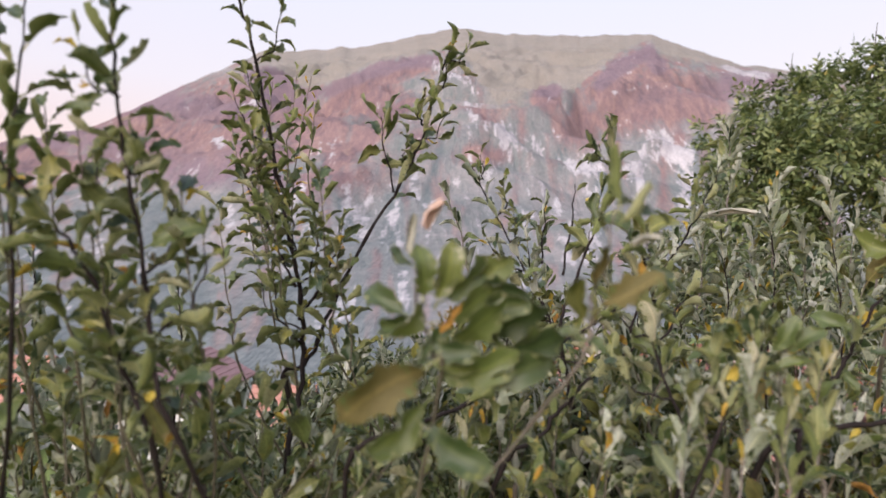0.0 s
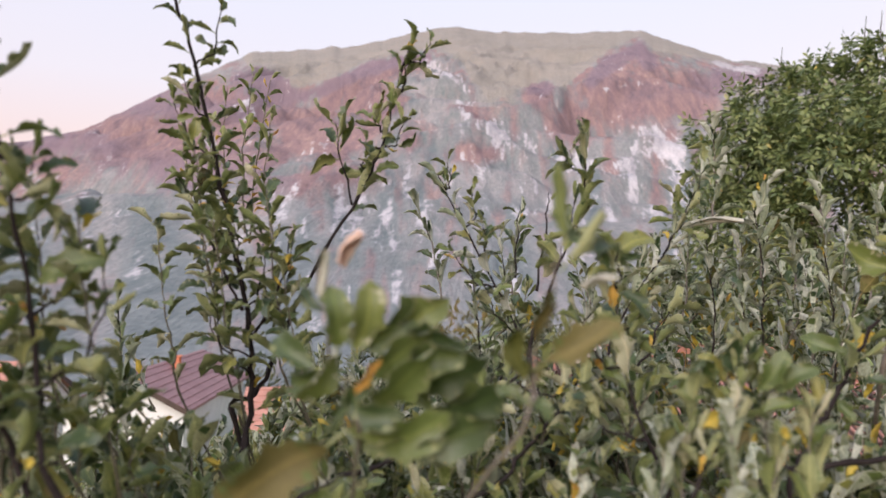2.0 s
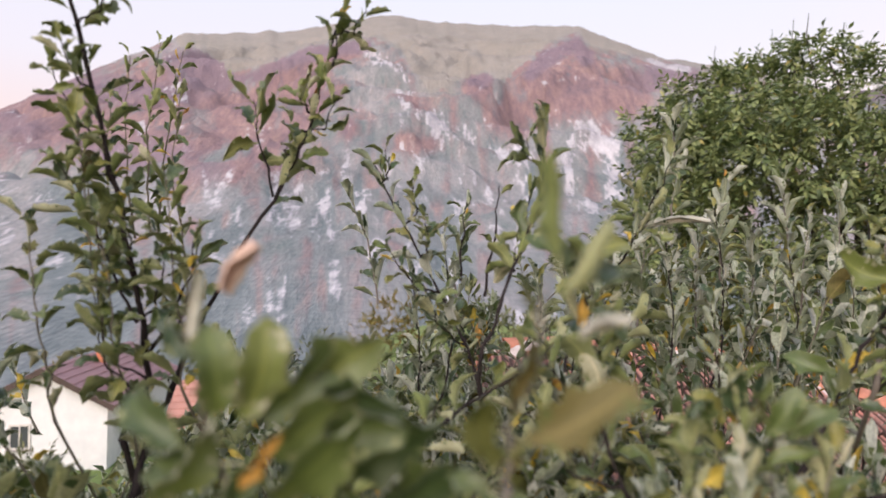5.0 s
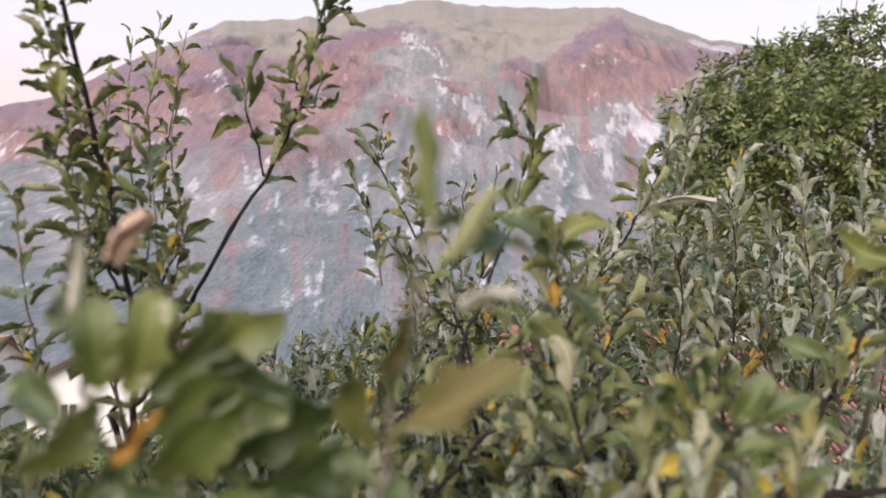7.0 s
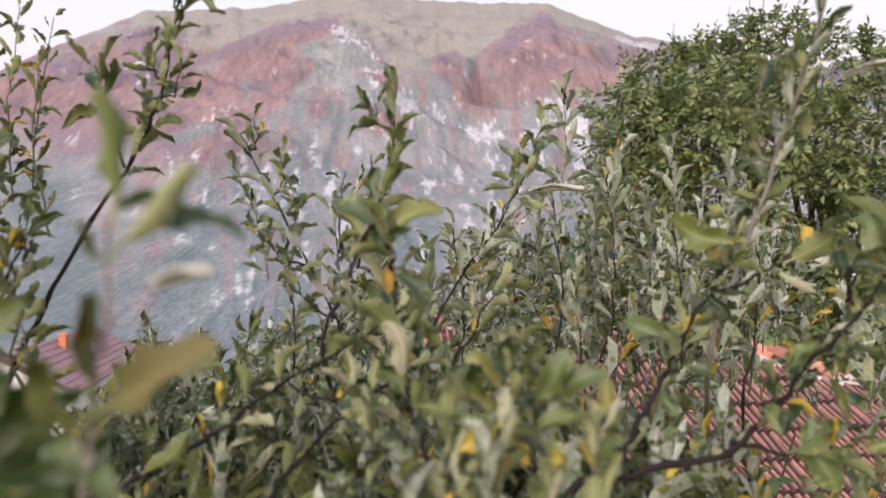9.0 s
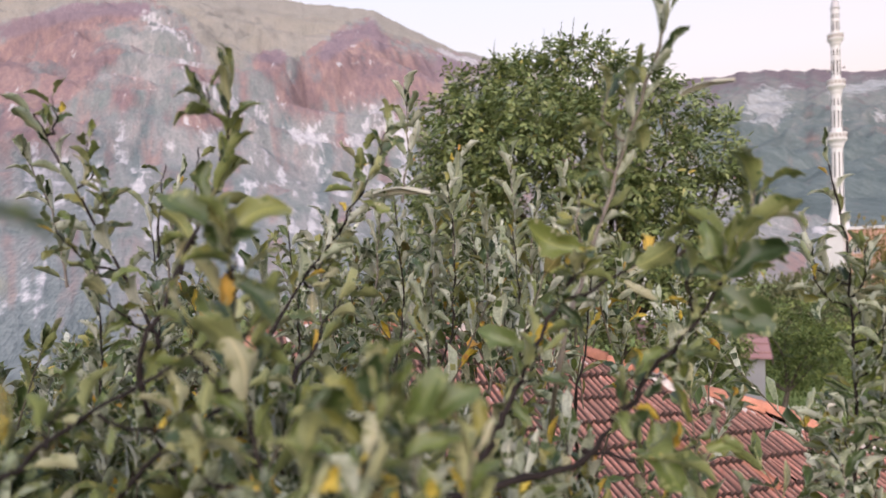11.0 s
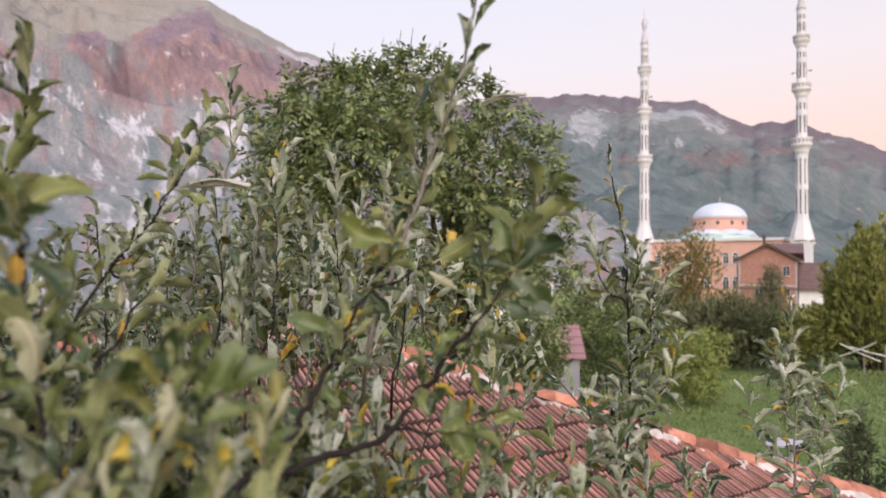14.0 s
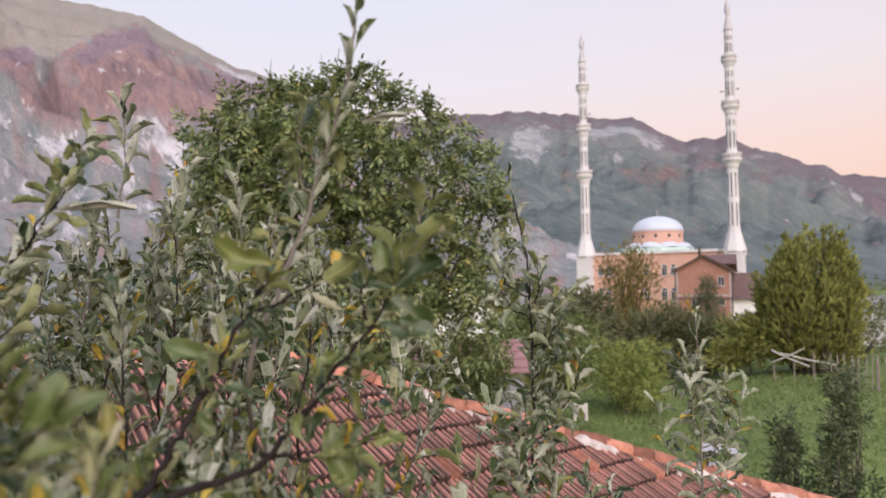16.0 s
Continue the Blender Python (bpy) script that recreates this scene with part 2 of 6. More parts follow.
M_BRICK = surface("red_hollow_brick", (0.29, 0.15, 0.12), (0.44, 0.235, 0.185), 2.5, 0.9, 0.2, 14, 0.5, 0.01, 0.0, 0.2)
M_CONC = surface("raw_concrete", (0.28, 0.25, 0.25), (0.42, 0.38, 0.37), 2, 0.9, 0.2, 20, 0.4, 0.01)
M_ROOFMAUVE = surface("mauve_metal_tile_roof", (0.22, 0.12, 0.13), (0.33, 0.19, 0.20), 1.2, 0.55, 0.4, 15, 0.2, 0.004)
M_ROOFBROWN = surface("dark_brown_roof", (0.10, 0.064, 0.064), (0.17, 0.108, 0.108), 1.2, 0.6, 0.3, 15, 0.2, 0.004)
M_ROOFRED = surface("red_clay_roof", (0.33, 0.17, 0.14), (0.50, 0.26, 0.21), 1.5, 0.8, 0.3, 15, 0.4, 0.01)
M_DARKWOOD = surface("dark_fascia_wood", (0.05, 0.035, 0.03), (0.10, 0.07, 0.06), 3, 0.7, 0.3, 30, 0.3, 0.004)
M_WHITEWOOD = surface("whitewashed_wood", (0.48, 0.45, 0.43), (0.70, 0.67, 0.64), 3, 0.85, 0.2, 30, 0.4, 0.004)
M_POST = surface("grey_fence_wood", (0.16, 0.14, 0.12), (0.32, 0.28, 0.25), 3, 0.9, 0.2, 30, 0.4, 0.004)
M_CHIM = surface("orange_chimney_brick", (0.50, 0.16, 0.09), (0.68, 0.26, 0.15), 4, 0.85, 0.2, 30, 0.4, 0.004)
M_SLOT = mat("dark_slot_shadow", (0.10, 0.095, 0.10), 0.9, 0.1)[0]
M_GLASS = mat("window_glass", (0.06, 0.065, 0.075), 0.1, 0.8)[0]
M_WIRE = mat("dark_steel", (0.05, 0.05, 0.055), 0.5, 0.4, 0.7)[0]


def ground_mat():
    m, n, l, b = mat("meadow_grass", (0.1, 0.16, 0.04), 0.9, 0.15)
    co = n.new("ShaderNodeTexCoord").outputs["Object"]
    n1, n2, n3 = noise_of(n, l, 0.35, 5, 0.6, co), noise_of(n, l, 3.0, 5, 0.7, co), noise_of(n, l, 0.01, 6, 0.6, co)
    r1 = ramp(n, [(0.3, (0.098, 0.138, 0.044)), (0.52, (0.182, 0.235, 0.082)), (0.72, (0.275, 0.29, 0.135))])
    l.new(mixed(n, l, 0.45, n1, n2), r1.inputs[0])
    r3 = ramp(n, [(0.4, (0.75, 0.8, 0.75)), (0.65, (1.15, 1.05, 1.0))])
    l.new(n3, r3.inputs[0])
    l.new(mixed(n, l, 1.0, r1.outputs[0], r3.outputs[0], "MULTIPLY"), b.inputs["Base Color"])
    bump(n, l, b, n2, 0.8, 0.08)
    return m


def mountain_mat(name, size, tone=1.0, haze_tint=(0.93, 0.965, 1.07)):
    """Slopes: grass above, russet woods, pale limestone and scrub, by the masks of the terrain, broken up by noise; the
    haze of distance is put into the base colour.
    """
    m, n, l, b = mat(name, (0.3, 0.28, 0.25), 1.0, 0.05)
    co = n.new("ShaderNodeTexCoord").outputs["Object"]
    tall = n.new("ShaderNodeMapping")
    tall.inputs["Scale"].default_value = (1.0, 0.16, 0.32)
    l.new(co, tall.inputs["Vector"])
    tall = tall.outputs[0]
    big, mid, fine = noise_of(n, l, 4 * size, 6, 0.65, co), noise_of(n, l, 15 * size, 6, 0.72, tall), noise_of(n, l, 62 * size, 5, 0.74, tall)

    def attr(a):
        k = n.new("ShaderNodeAttribute")
        k.attribute_name = a
        return k.outputs["Fac"]

    def mask(a, soft=0.12, wob=0.55):
        """The zone's edge, frayed by noise."""
        s = n.new("ShaderNodeMath")
        s.operation = "MULTIPLY_ADD"
        l.new(mixed(n, l, 0.68, mid, fine) if a == "rock" else mixed(n, l, 0.25, mid, fine), s.inputs[0])
        s.inputs[1].default_value = wob
        l.new(attr(a), s.inputs[2])
        k = n.new("ShaderNodeMath")
        k.operation = "SUBTRACT"
        l.new(s.outputs[0], k.inputs[0])
        k.inputs[1].default_value = wob / 2
        r = ramp(n, [(0.5 - soft, (0, 0, 0)), (0.5 + soft, (1, 1, 1))])
        l.new(k.outputs[0], r.inputs[0])
        return r.outputs[0]

    # Zone colours are paled to hold the haze lying before the slopes.
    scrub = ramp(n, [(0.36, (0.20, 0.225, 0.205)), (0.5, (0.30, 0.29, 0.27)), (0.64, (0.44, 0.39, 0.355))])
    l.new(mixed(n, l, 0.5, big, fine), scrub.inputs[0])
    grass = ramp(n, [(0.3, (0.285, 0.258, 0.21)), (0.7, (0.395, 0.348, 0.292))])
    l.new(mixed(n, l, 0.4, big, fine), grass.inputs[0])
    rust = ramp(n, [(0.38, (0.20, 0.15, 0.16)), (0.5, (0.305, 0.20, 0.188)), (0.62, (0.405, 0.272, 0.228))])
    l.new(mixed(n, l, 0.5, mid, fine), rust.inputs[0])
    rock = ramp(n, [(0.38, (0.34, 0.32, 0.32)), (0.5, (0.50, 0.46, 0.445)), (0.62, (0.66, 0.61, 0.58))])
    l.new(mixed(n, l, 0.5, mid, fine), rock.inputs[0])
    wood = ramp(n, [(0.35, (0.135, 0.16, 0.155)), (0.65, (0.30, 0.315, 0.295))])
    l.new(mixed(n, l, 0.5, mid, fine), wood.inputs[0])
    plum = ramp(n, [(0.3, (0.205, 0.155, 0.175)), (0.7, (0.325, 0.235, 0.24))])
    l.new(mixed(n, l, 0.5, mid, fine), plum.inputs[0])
    col = scrub.outputs[0]
    for zone, r in (("wood", wood), ("grass", grass), ("rust", rust), ("plum", plum), ("rock", rock)):
        col = mixed(n, l, mask(zone, 0.06 if zone == "rock" else 0.14, 1.7 if zone == "rock" else 0.8 if zone == "grass" else 1.3), col, r.outputs[0])
    speck = ramp(n, [(0.36, (0.84, 0.86, 0.86)), (0.5, (1.0,) * 3), (0.64, (1.16, 1.14, 1.12))])
    l.new(noise_of(n, l, 170 * size, 3, 0.75, co), speck.inputs[0])
    col = mixed(n, l, 1.0, col, speck.outputs[0], "MULTIPLY")
    # Bluish multiply: aerial haze painted into the base colour.
    l.new(mixed(n, l, 1.0, col, (tone * haze_tint[0], tone * haze_tint[1], tone * haze_tint[2]), "MULTIPLY"), b.inputs["Base Color"])
    bump(n, l, b, mixed(n, l, 0.5, mid, fine), 0.5, 10)
    return m


M_GROUND = ground_mat()
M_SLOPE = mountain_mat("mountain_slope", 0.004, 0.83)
# The farther ranges get a bluer haze mixed into their colour.
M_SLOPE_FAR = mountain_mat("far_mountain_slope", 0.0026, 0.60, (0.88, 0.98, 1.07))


# ---- mesh helpers ----
def mesh_np(name, verts, faces, mats, index=None, smooth=False):
    """A mesh from arrays: faces is an (n, 4) array of corners; a triangle repeats nothing and comes as (n, 3)."""
    me = bpy.data.meshes.new(name)
    verts, faces = np.asarray(verts, np.float32), np.asarray(faces, np.int32)
    k = faces.shape[1]
    me.vertices.add(len(verts))
    me.vertices.foreach_set("co", verts.ravel())
    me.loops.add(faces.size)
    me.loops.foreach_set("vertex_index", faces.ravel())
    me.polygons.add(len(faces))
    me.polygons.foreach_set("loop_start", np.arange(0, faces.size, k, dtype=np.int32))
    for m in mats:
        me.materials.append(m)
    if index is not None:
        me.polygons.foreach_set("material_index", np.asarray(index, np.int32))
    me.polygons.foreach_set("use_smooth", np.full(len(faces), smooth, bool))
    me.update(calc_edges=True)
    return me


def part(name, bm, material, parent=None, label="", smooth=False, m=None):
    """Links a bmesh as ONE mesh object, under a thing or a part."""
    me = bpy.data.meshes.new(name)
    bm.to_mesh(me)
    bm.free()
    me.materials.append(material)
    if smooth:
        me.polygons.foreach_set("use_smooth", [True] * len(me.polygons))
    ob = new(name, me)
    if parent is not None:
        ob.parent = parent
    if m is not None:
        ob.matrix_basis = m
    if label:
        tagged(ob, label)
    return ob


def thing(name, m, label, category, group="", kind=""):
    ob = new(name)
    ob.matrix_basis = m
    ob.empty_display_size = 0.2
    return tagged(ob, label, category, group, kind)


def box(bm, x0, x1, y0, y1, z0, z1, bevel=0.0):
    v = [bm.verts.new(p) for p in ((x0, y0, z0), (x1, y0, z0), (x1, y1, z0), (x0, y1, z0), (x0, y0, z1), (x1, y0, z1), (x1, y1, z1), (x0, y1, z1))]
    fs = [bm.faces.new([v[i] for i in f]) for f in ((3, 2, 1, 0), (4, 5, 6, 7), (0, 1, 5, 4), (1, 2, 6, 5), (2, 3, 7, 6), (3, 0, 4, 7))]
    if bevel:
        bmesh.ops.bevel(bm, geom=list({e for f in fs for e in f.edges}), offset=bevel, segments=2, affect="EDGES")
    return bm


def boxed(*a):
    return box(bmesh.new(), *a)


def lathe(profile, sides=16, turn=0.0, closed=True):
    """A turned solid from (radius, height) pairs."""
    bm = bmesh.new()
    rings = []
    for r, z in profile:
        rings.append([bm.verts.new((r * math.cos(turn + 2 * math.pi * i / sides), r * math.sin(turn + 2 * math.pi * i / sides), z)) for i in range(sides)])
    for a, b in zip(rings, rings[1:]):
        for i in range(sides):
            bm.faces.new((a[i], a[(i + 1) % sides], b[(i + 1) % sides], b[i]))
    if closed:
        bm.faces.new(rings[0][::-1]), bm.faces.new(rings[-1])
    return bm


def tube(points, radii, sides=6):
    """A tapering limb along points: arrays of vertices and quads, closed at the tip."""
    pts = np.asarray(points, float)
    vs, fs = [], []
    up = np.array((0.31, 0.83, 0.46))
    for i, (p, r) in enumerate(zip(pts, radii)):
        d = pts[min(i + 1, len(pts) - 1)] - pts[max(i - 1, 0)]
        d = d / (np.linalg.norm(d) + 1e-9)
        a = np.cross(d, up)
        a /= np.linalg.norm(a) + 1e-9
        b = np.cross(d, a)
        for k in range(sides):
            g = 2 * math.pi * k / sides
            vs.append(p + r * (a * math.cos(g) + b * math.sin(g)))
    for i in range(len(pts) - 1):
        for k in range(sides):
            fs.append((i * sides + k, i * sides + (k + 1) % sides, (i + 1) * sides + (k + 1) % sides, (i + 1) * sides + k))
    return np.array(vs), np.array(fs)


def merge(pieces):
    """Joins (verts, faces) pairs into one."""
    vs, fs, o = [], [], 0
    for v, f in pieces:
        vs.append(v), fs.append(np.asarray(f) + o)
        o += len(v)
    return np.concatenate(vs), np.concatenate(fs)


def curve(points, n):
    """A smooth line of n points through the given ones (Catmull-Rom)."""
    p = np.asarray(points, float)
    p = np.vstack([2 * p[0] - p[1], p, 2 * p[-1] - p[-2]])
    out = []
    for s in np.linspace(0, len(p) - 3 - 1e-6, n):
        i, u = int(s), s - int(s)
        a, b, c, d = p[i:i + 4]
        out.append(0.5 * (2 * b + (c - a) * u + (2 * a - 5 * b + 4 * c - d) * u * u + (3 * b - a - 3 * c + d) * u ** 3))
    return np.array(out)


# ---- ground and mountains ----
EYE_XY, EYE_Z = (0.35, 0.1), 5.2


def ease(a, b, x):
    t = np.clip((x - a) / (b - a), 0, 1)
    return t * t * (3 - 2 * t)


def ground_z(x, y):
    """The yard lies level to the east; to the west the land falls to the village."""
    r, az = np.hypot(x, y), np.degrees(np.arctan2(x, y))
    fall = -3.3 * ease(9, 33, r) * ease(4, -12, az) * ease(-150, -80, az)
    bank = 0.9 * ease(14, 30, r) * ease(56, 68, az) * ease(100, 80, az) * ease(60, 40, r)
    wave = 0.12 * np.sin(x * 0.31 + 1) * np.sin(y * 0.27) * ease(6, 20, r)
    return fall + bank + wave


def ground():
    rr = np.concatenate([np.concatenate([[0.005], np.linspace(0.6, 60, 90)]), np.geomspace(63, 4300, 40)])
    aa = np.radians(np.arange(0, 360, 2.0))
    R, A = np.meshgrid(rr, aa, indexing="ij")
    x, y = R * np.sin(A), R * np.cos(A)
    v = np.stack([x, y, ground_z(x, y)], -1).reshape(-1, 3)
    n, k = len(rr), len(aa)
    i, j = np.meshgrid(np.arange(n - 1), np.arange(k), indexing="ij")
    j2 = (j + 1) % k
    f = np.stack([i * k + j, i * k + j2, (i + 1) * k + j2, (i + 1) * k + j], -1).reshape(-1, 4)
    v = np.vstack([v, [[0, 0, 0]]])
    me = mesh_np("ground", v, f, [M_GROUND], None, True)
    tagged(new("ground", me), "green meadow ground with short uneven grass", "ground", kind="structure")


ground()


def fbm(x, y, z, octaves=5):
    p, s, t = Vector((x, y, z)), 1.0, 0.0
    for _ in range(octaves):
        t += s * noise.noise(p)
        p, s = p * 2.03, s * 0.5
    return t


def mountain(name, label, ridge, near, far, foot, steps, material, zones, rough):
    """A range seen from the valley: ridge gives (bearing, elevation) of its skyline in degrees; zones(az, el, v, w) gives the masks."""
    az = np.linspace(ridge[0][0], ridge[-1][0], steps[0])
    top = np.interp(az, [r[0] for r in ridge], [r[1] for r in ridge])
    rows = steps[1]
    verts, masks = [], []
    names = ("wood", "grass", "plum", "rust", "rock")
    for i in range(rows + 4):
        v = min(i / (rows - 1), 1.0)
        back = max(0, i - rows + 1)
        for a, t in zip(az, top):
            zr = far * math.tan(radians(t + (0.14 if far < 2000 else 0.26) * fbm(a * 0.9, 0.3, 5.0, 5)))
            r = near + (far - near) * v
            z = foot + (zr - foot) * v ** (1.35 if far < 2000 else 1.6)
            px, py = r * math.sin(radians(a)) / (far * 0.13), r * math.cos(radians(a)) / (far * 0.13)
            z += rough * (0.45 - abs(fbm(px + 0.5 * fbm(px, py, 4.0, 2), py, 7.7, 6))) * (math.sin(math.pi * min(1.0, v * 1.02)) ** 1.3 if v < 0.98 else 0)
            if back:
                r, z = far + back * 120, zr - back * back * 35
            verts.append((EYE_XY[0] + r * math.sin(radians(a)), EYE_XY[1] + r * math.cos(radians(a)), EYE_Z + z))
            w = fbm(a * 0.16, v * 4.0, 9.0, 5)
            masks.append(zones(a, math.degrees(math.atan2(z, r)), v, w, t))
    n, k = rows + 4, steps[0]
    i, j = np.meshgrid(np.arange(n - 1), np.arange(k - 1), indexing="ij")
    f = np.stack([i * k + j, i * k + j + 1, (i + 1) * k + j + 1, (i + 1) * k + j], -1).reshape(-1, 4)
    me = mesh_np(name, verts, f, [material], None, True)
    masks = np.array(masks, np.float32)
    for c, zone in enumerate(names):
        me.attributes.new(zone, "FLOAT", "POINT").data.foreach_set("value", np.ascontiguousarray(masks[:, c]))
    return tagged(new(name, me), label, "mountain", kind="structure")


def blob(a, e, ca, ce, ra, re_):
    """1 in the middle of an oval zone of bearing and elevation, 0.5 on its edge."""
    d = math.hypot((a - ca) / ra, (e - ce) / re_)
    return max(0.0, 1.0 - 0.5 * d)


def streak(a, e, points, width):
    """1 along a line of bearings and elevations, 0.5 at its edge."""
    best = 99.0
    for (a0, e0), (a1, e1) in zip(points, points[1:]):
        da, de = a1 - a0, e1 - e0
        k = min(1.0, max(0.0, ((a - a0) * da + (e - e0) * de) / (da * da + de * de)))
        best = min(best, math.hypot(a - a0 - k * da, e - e0 - k * de))
    return max(0.0, 1.0 - 0.5 * best / width)


GRASS_AZ = (-40, -19.4, -18.4, -16.7, -14.3, -11, -8.3, -3.5, -0.6, 0.5, 2, 4.9, 6.8, 8.2, 10, 12, 14.6, 15.5, 18.3, 22, 26, 40)
GRASS_EL = (17, 19.6, 17.7, 17.7, 16.2, 17.5, 18.8, 19.7, 19.1, 17.2, 15.4, 16.5, 17.1, 16.3, 17.6, 19.1, 19.9, 18.7, 18.0, 17.0, 15.7, 12)


def near_zones(a, e, v, w, t):
    """wood, grass, plum, rust, rock of the near range."""
    line = np.interp(a, GRASS_AZ, GRASS_EL)
    w2 = fbm(a * 0.55, v * 13.0, 3.0, 4)
    grass = max(0.5 + (e - line) * 0.45 + 0.10 * w2, 0.72 * blob(a, e, 2.8, 16.2, 2.4, 1.7) + 0.2 * w2)
    rust = max(blob(a, e, 13.5, 16.0, 5.0, 2.7), blob(a, e, 17.5, 15.0, 3.4, 2.4), 0.95 * blob(a, e, 9.0, 14.0, 2.4, 1.9), blob(a, e, 6.2, 16.0, 1.6, 1.1),
               blob(a, e, -27, 12.0, 7.5, 2.2), blob(a, e, -35, 9.0, 5.0, 2.2), blob(a, e, -20, 14.0, 4.5, 2.4), 0.95 * blob(a, e, -14, 13.4, 3.6, 2.4), blob(a, e, -9, 15.6, 3.2, 1.9),
               streak(a, e, ((-10.5, 16.5), (-14, 12.5), (-17.5, 9.5)), 0.9), streak(a, e, ((-6, 15.5), (-10, 12), (-14, 8.5)), 0.8),
               streak(a, e, ((-4.5, 18.7), (-8, 17.4), (-11, 16.2)), 0.7), 0.8 * blob(a, e, 0.5, 11.4, 3.0, 0.9), 0.8 * blob(a, e, -5, 12.6, 2.5, 1.5), 0.85 * blob(a, e, -24, 10.6, 9.0, 2.0), 0.7 * blob(a, e, -12, 9.5, 5.0, 2.0)) + 0.24 * w2
    rust = max(rust, 0.29 - 0.38 * w2 + 0.006 * (e - 4))
    plum = max(blob(a, e, -16.6, 16.4, 2.8, 1.6), streak(a, e, ((-14.0, 15.6), (-11, 16.9), (-8.3, 18.2), (-3.5, 19.1)), 0.5),
               streak(a, e, ((10.6, 17.0), (12.2, 18.3), (14.4, 19.1), (15.2, 18.0)), 0.6), 0.9 * blob(a, e, 6.3, 16.6, 1.3, 0.7), 0.85 * blob(a, e, 21.5, 16.0, 3.2, 1.2),
               0.85 * blob(a, e, -26, 14.2, 9.0, 1.2), 0.8 * blob(a, e, -32, 10.6, 6.0, 1.2), 0.7 * blob(a, e, -22, 9.0, 8.0, 2.0)) + 0.2 * w2
    rock = max(0.82 * streak(a, e, ((-3.5, 18.7), (-1.2, 17.8), (0.6, 15.8)), 0.9), 0.95 * streak(a, e, ((-0.5, 15.0), (2.0, 13.4), (5.2, 12.2)), 1.5),
               1.15 * blob(a, e, 15.8, 11.6, 2.6, 2.0), blob(a, e, 12.5, 10.0, 3.2, 1.3), blob(a, e, 8.6, 10.2, 2.4, 1.0), streak(a, e, ((11.6, 16.2), (14.8, 16.5)), 0.42),
               0.95 * streak(a, e, ((20.2, 17.4), (23.2, 16.4)), 0.45), 0.85 * blob(a, e, -1.5, 9.0, 2.2, 1.5), 0.8 * blob(a, e, 5.0, 6.5, 3.0, 1.3), 0.75 * blob(a, e, -5, 7.0, 4.0, 1.6),
               0.72 * blob(a, e, -15, 5.6, 8.0, 1.8), 0.7 * blob(a, e, -28, 8.4, 6.0, 1.4), 0.75 * blob(a, e, 9, 4.4, 8.0, 1.6), 0.8 * blob(a, e, -9, 2.0, 5.0, 1.2), 0.8 * blob(a, e, 18, 8.5, 3.0, 1.5)) + 0.34 * w2 - 0.30
    low = min(1.0, max(0.0, (9.5 - e) / 3.0))
    left = min(1.0, max(0.0, (-4.0 - a) / 9.0))
    rock = max(rock - 0.05 * left, 0.19 + 0.10 * low - 0.04 * left + 0.34 * w2 + 0.008 * (9 - abs(e - 8)))
    wood = max(0.33 + 0.17 * left + (4.5 - e) * 0.03 - 0.45 * w, streak(a, e, ((-15.2, 15.4), (-13.5, 12.2), (-11.5, 8.6), (-10.4, 4.0)), 0.5), 0.8 * streak(a, e, ((8.0, 15.0), (7.6, 13.0), (7.2, 10.4)), 0.55),
               0.85 * streak(a, e, ((-3.0, 12.5), (-4.0, 7.0)), 0.6), 0.85 * streak(a, e, ((10.8, 9.2), (10.4, 5.0)), 0.7), 0.8 * streak(a, e, ((18.4, 12.4), (17.2, 7.5)), 0.9)) + 0.12 * w2
    if e > line + 0.2:
        rust, plum, rock = rust - 0.6, plum - 0.5, rock - 0.12
    return wood, grass, plum, rust, rock


def far_zones(a, e, v, w, t):
    """wood, grass, plum, rust, rock of the range behind the mosque."""
    up = e - t
    w2 = fbm(a * 0.7, v * 11.0, 6.0, 4)
    wood = 0.56 + (-3.4 - up) * 0.10 + 0.3 * w2
    plum = 0.46 + (up + 1.5) * 0.16 + 0.2 * w2
    rust = max(0.72 * blob(a, e, 56.5, 8.4, 3.2, 1.5), 0.66 * blob(a, e, 50.5, 9.2, 3.0, 0.9), 0.62 * blob(a, e, 61, 9.0, 2.4, 1.0)) + 0.24 * w2 - 0.08
    rust = max(rust, 0.24 + 0.35 * w2)
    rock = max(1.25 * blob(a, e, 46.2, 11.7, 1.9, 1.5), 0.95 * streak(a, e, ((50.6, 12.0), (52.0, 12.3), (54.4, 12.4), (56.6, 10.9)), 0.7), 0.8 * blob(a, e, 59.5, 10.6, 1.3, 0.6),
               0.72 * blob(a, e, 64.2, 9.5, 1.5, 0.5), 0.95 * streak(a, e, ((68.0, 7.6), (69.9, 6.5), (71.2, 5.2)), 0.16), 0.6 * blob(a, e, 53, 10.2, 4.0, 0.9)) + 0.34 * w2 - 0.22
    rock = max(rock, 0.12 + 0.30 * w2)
    if rock > 0.6:
        plum -= 0.2
    return wood, 0.0, plum, rust, rock


NEAR_RIDGE = [(-75, 1), (-60, 4), (-48, 7), (-38, 9.4), (-30.1, 11.9), (-24.8, 15.2), (-20.5, 17.6), (-17.9, 18.9), (-12, 19.6), (-8.5, 20.1), (-5.2, 20.9), (-1.6, 21.6), (2.1, 21.1),
              (9.3, 20.7), (14.5, 20.4), (17.2, 19.3), (18.4, 18.8), (21.7, 17.4), (26.4, 16.4), (30, 15.2), (36, 12), (42, 7), (50, 1)]
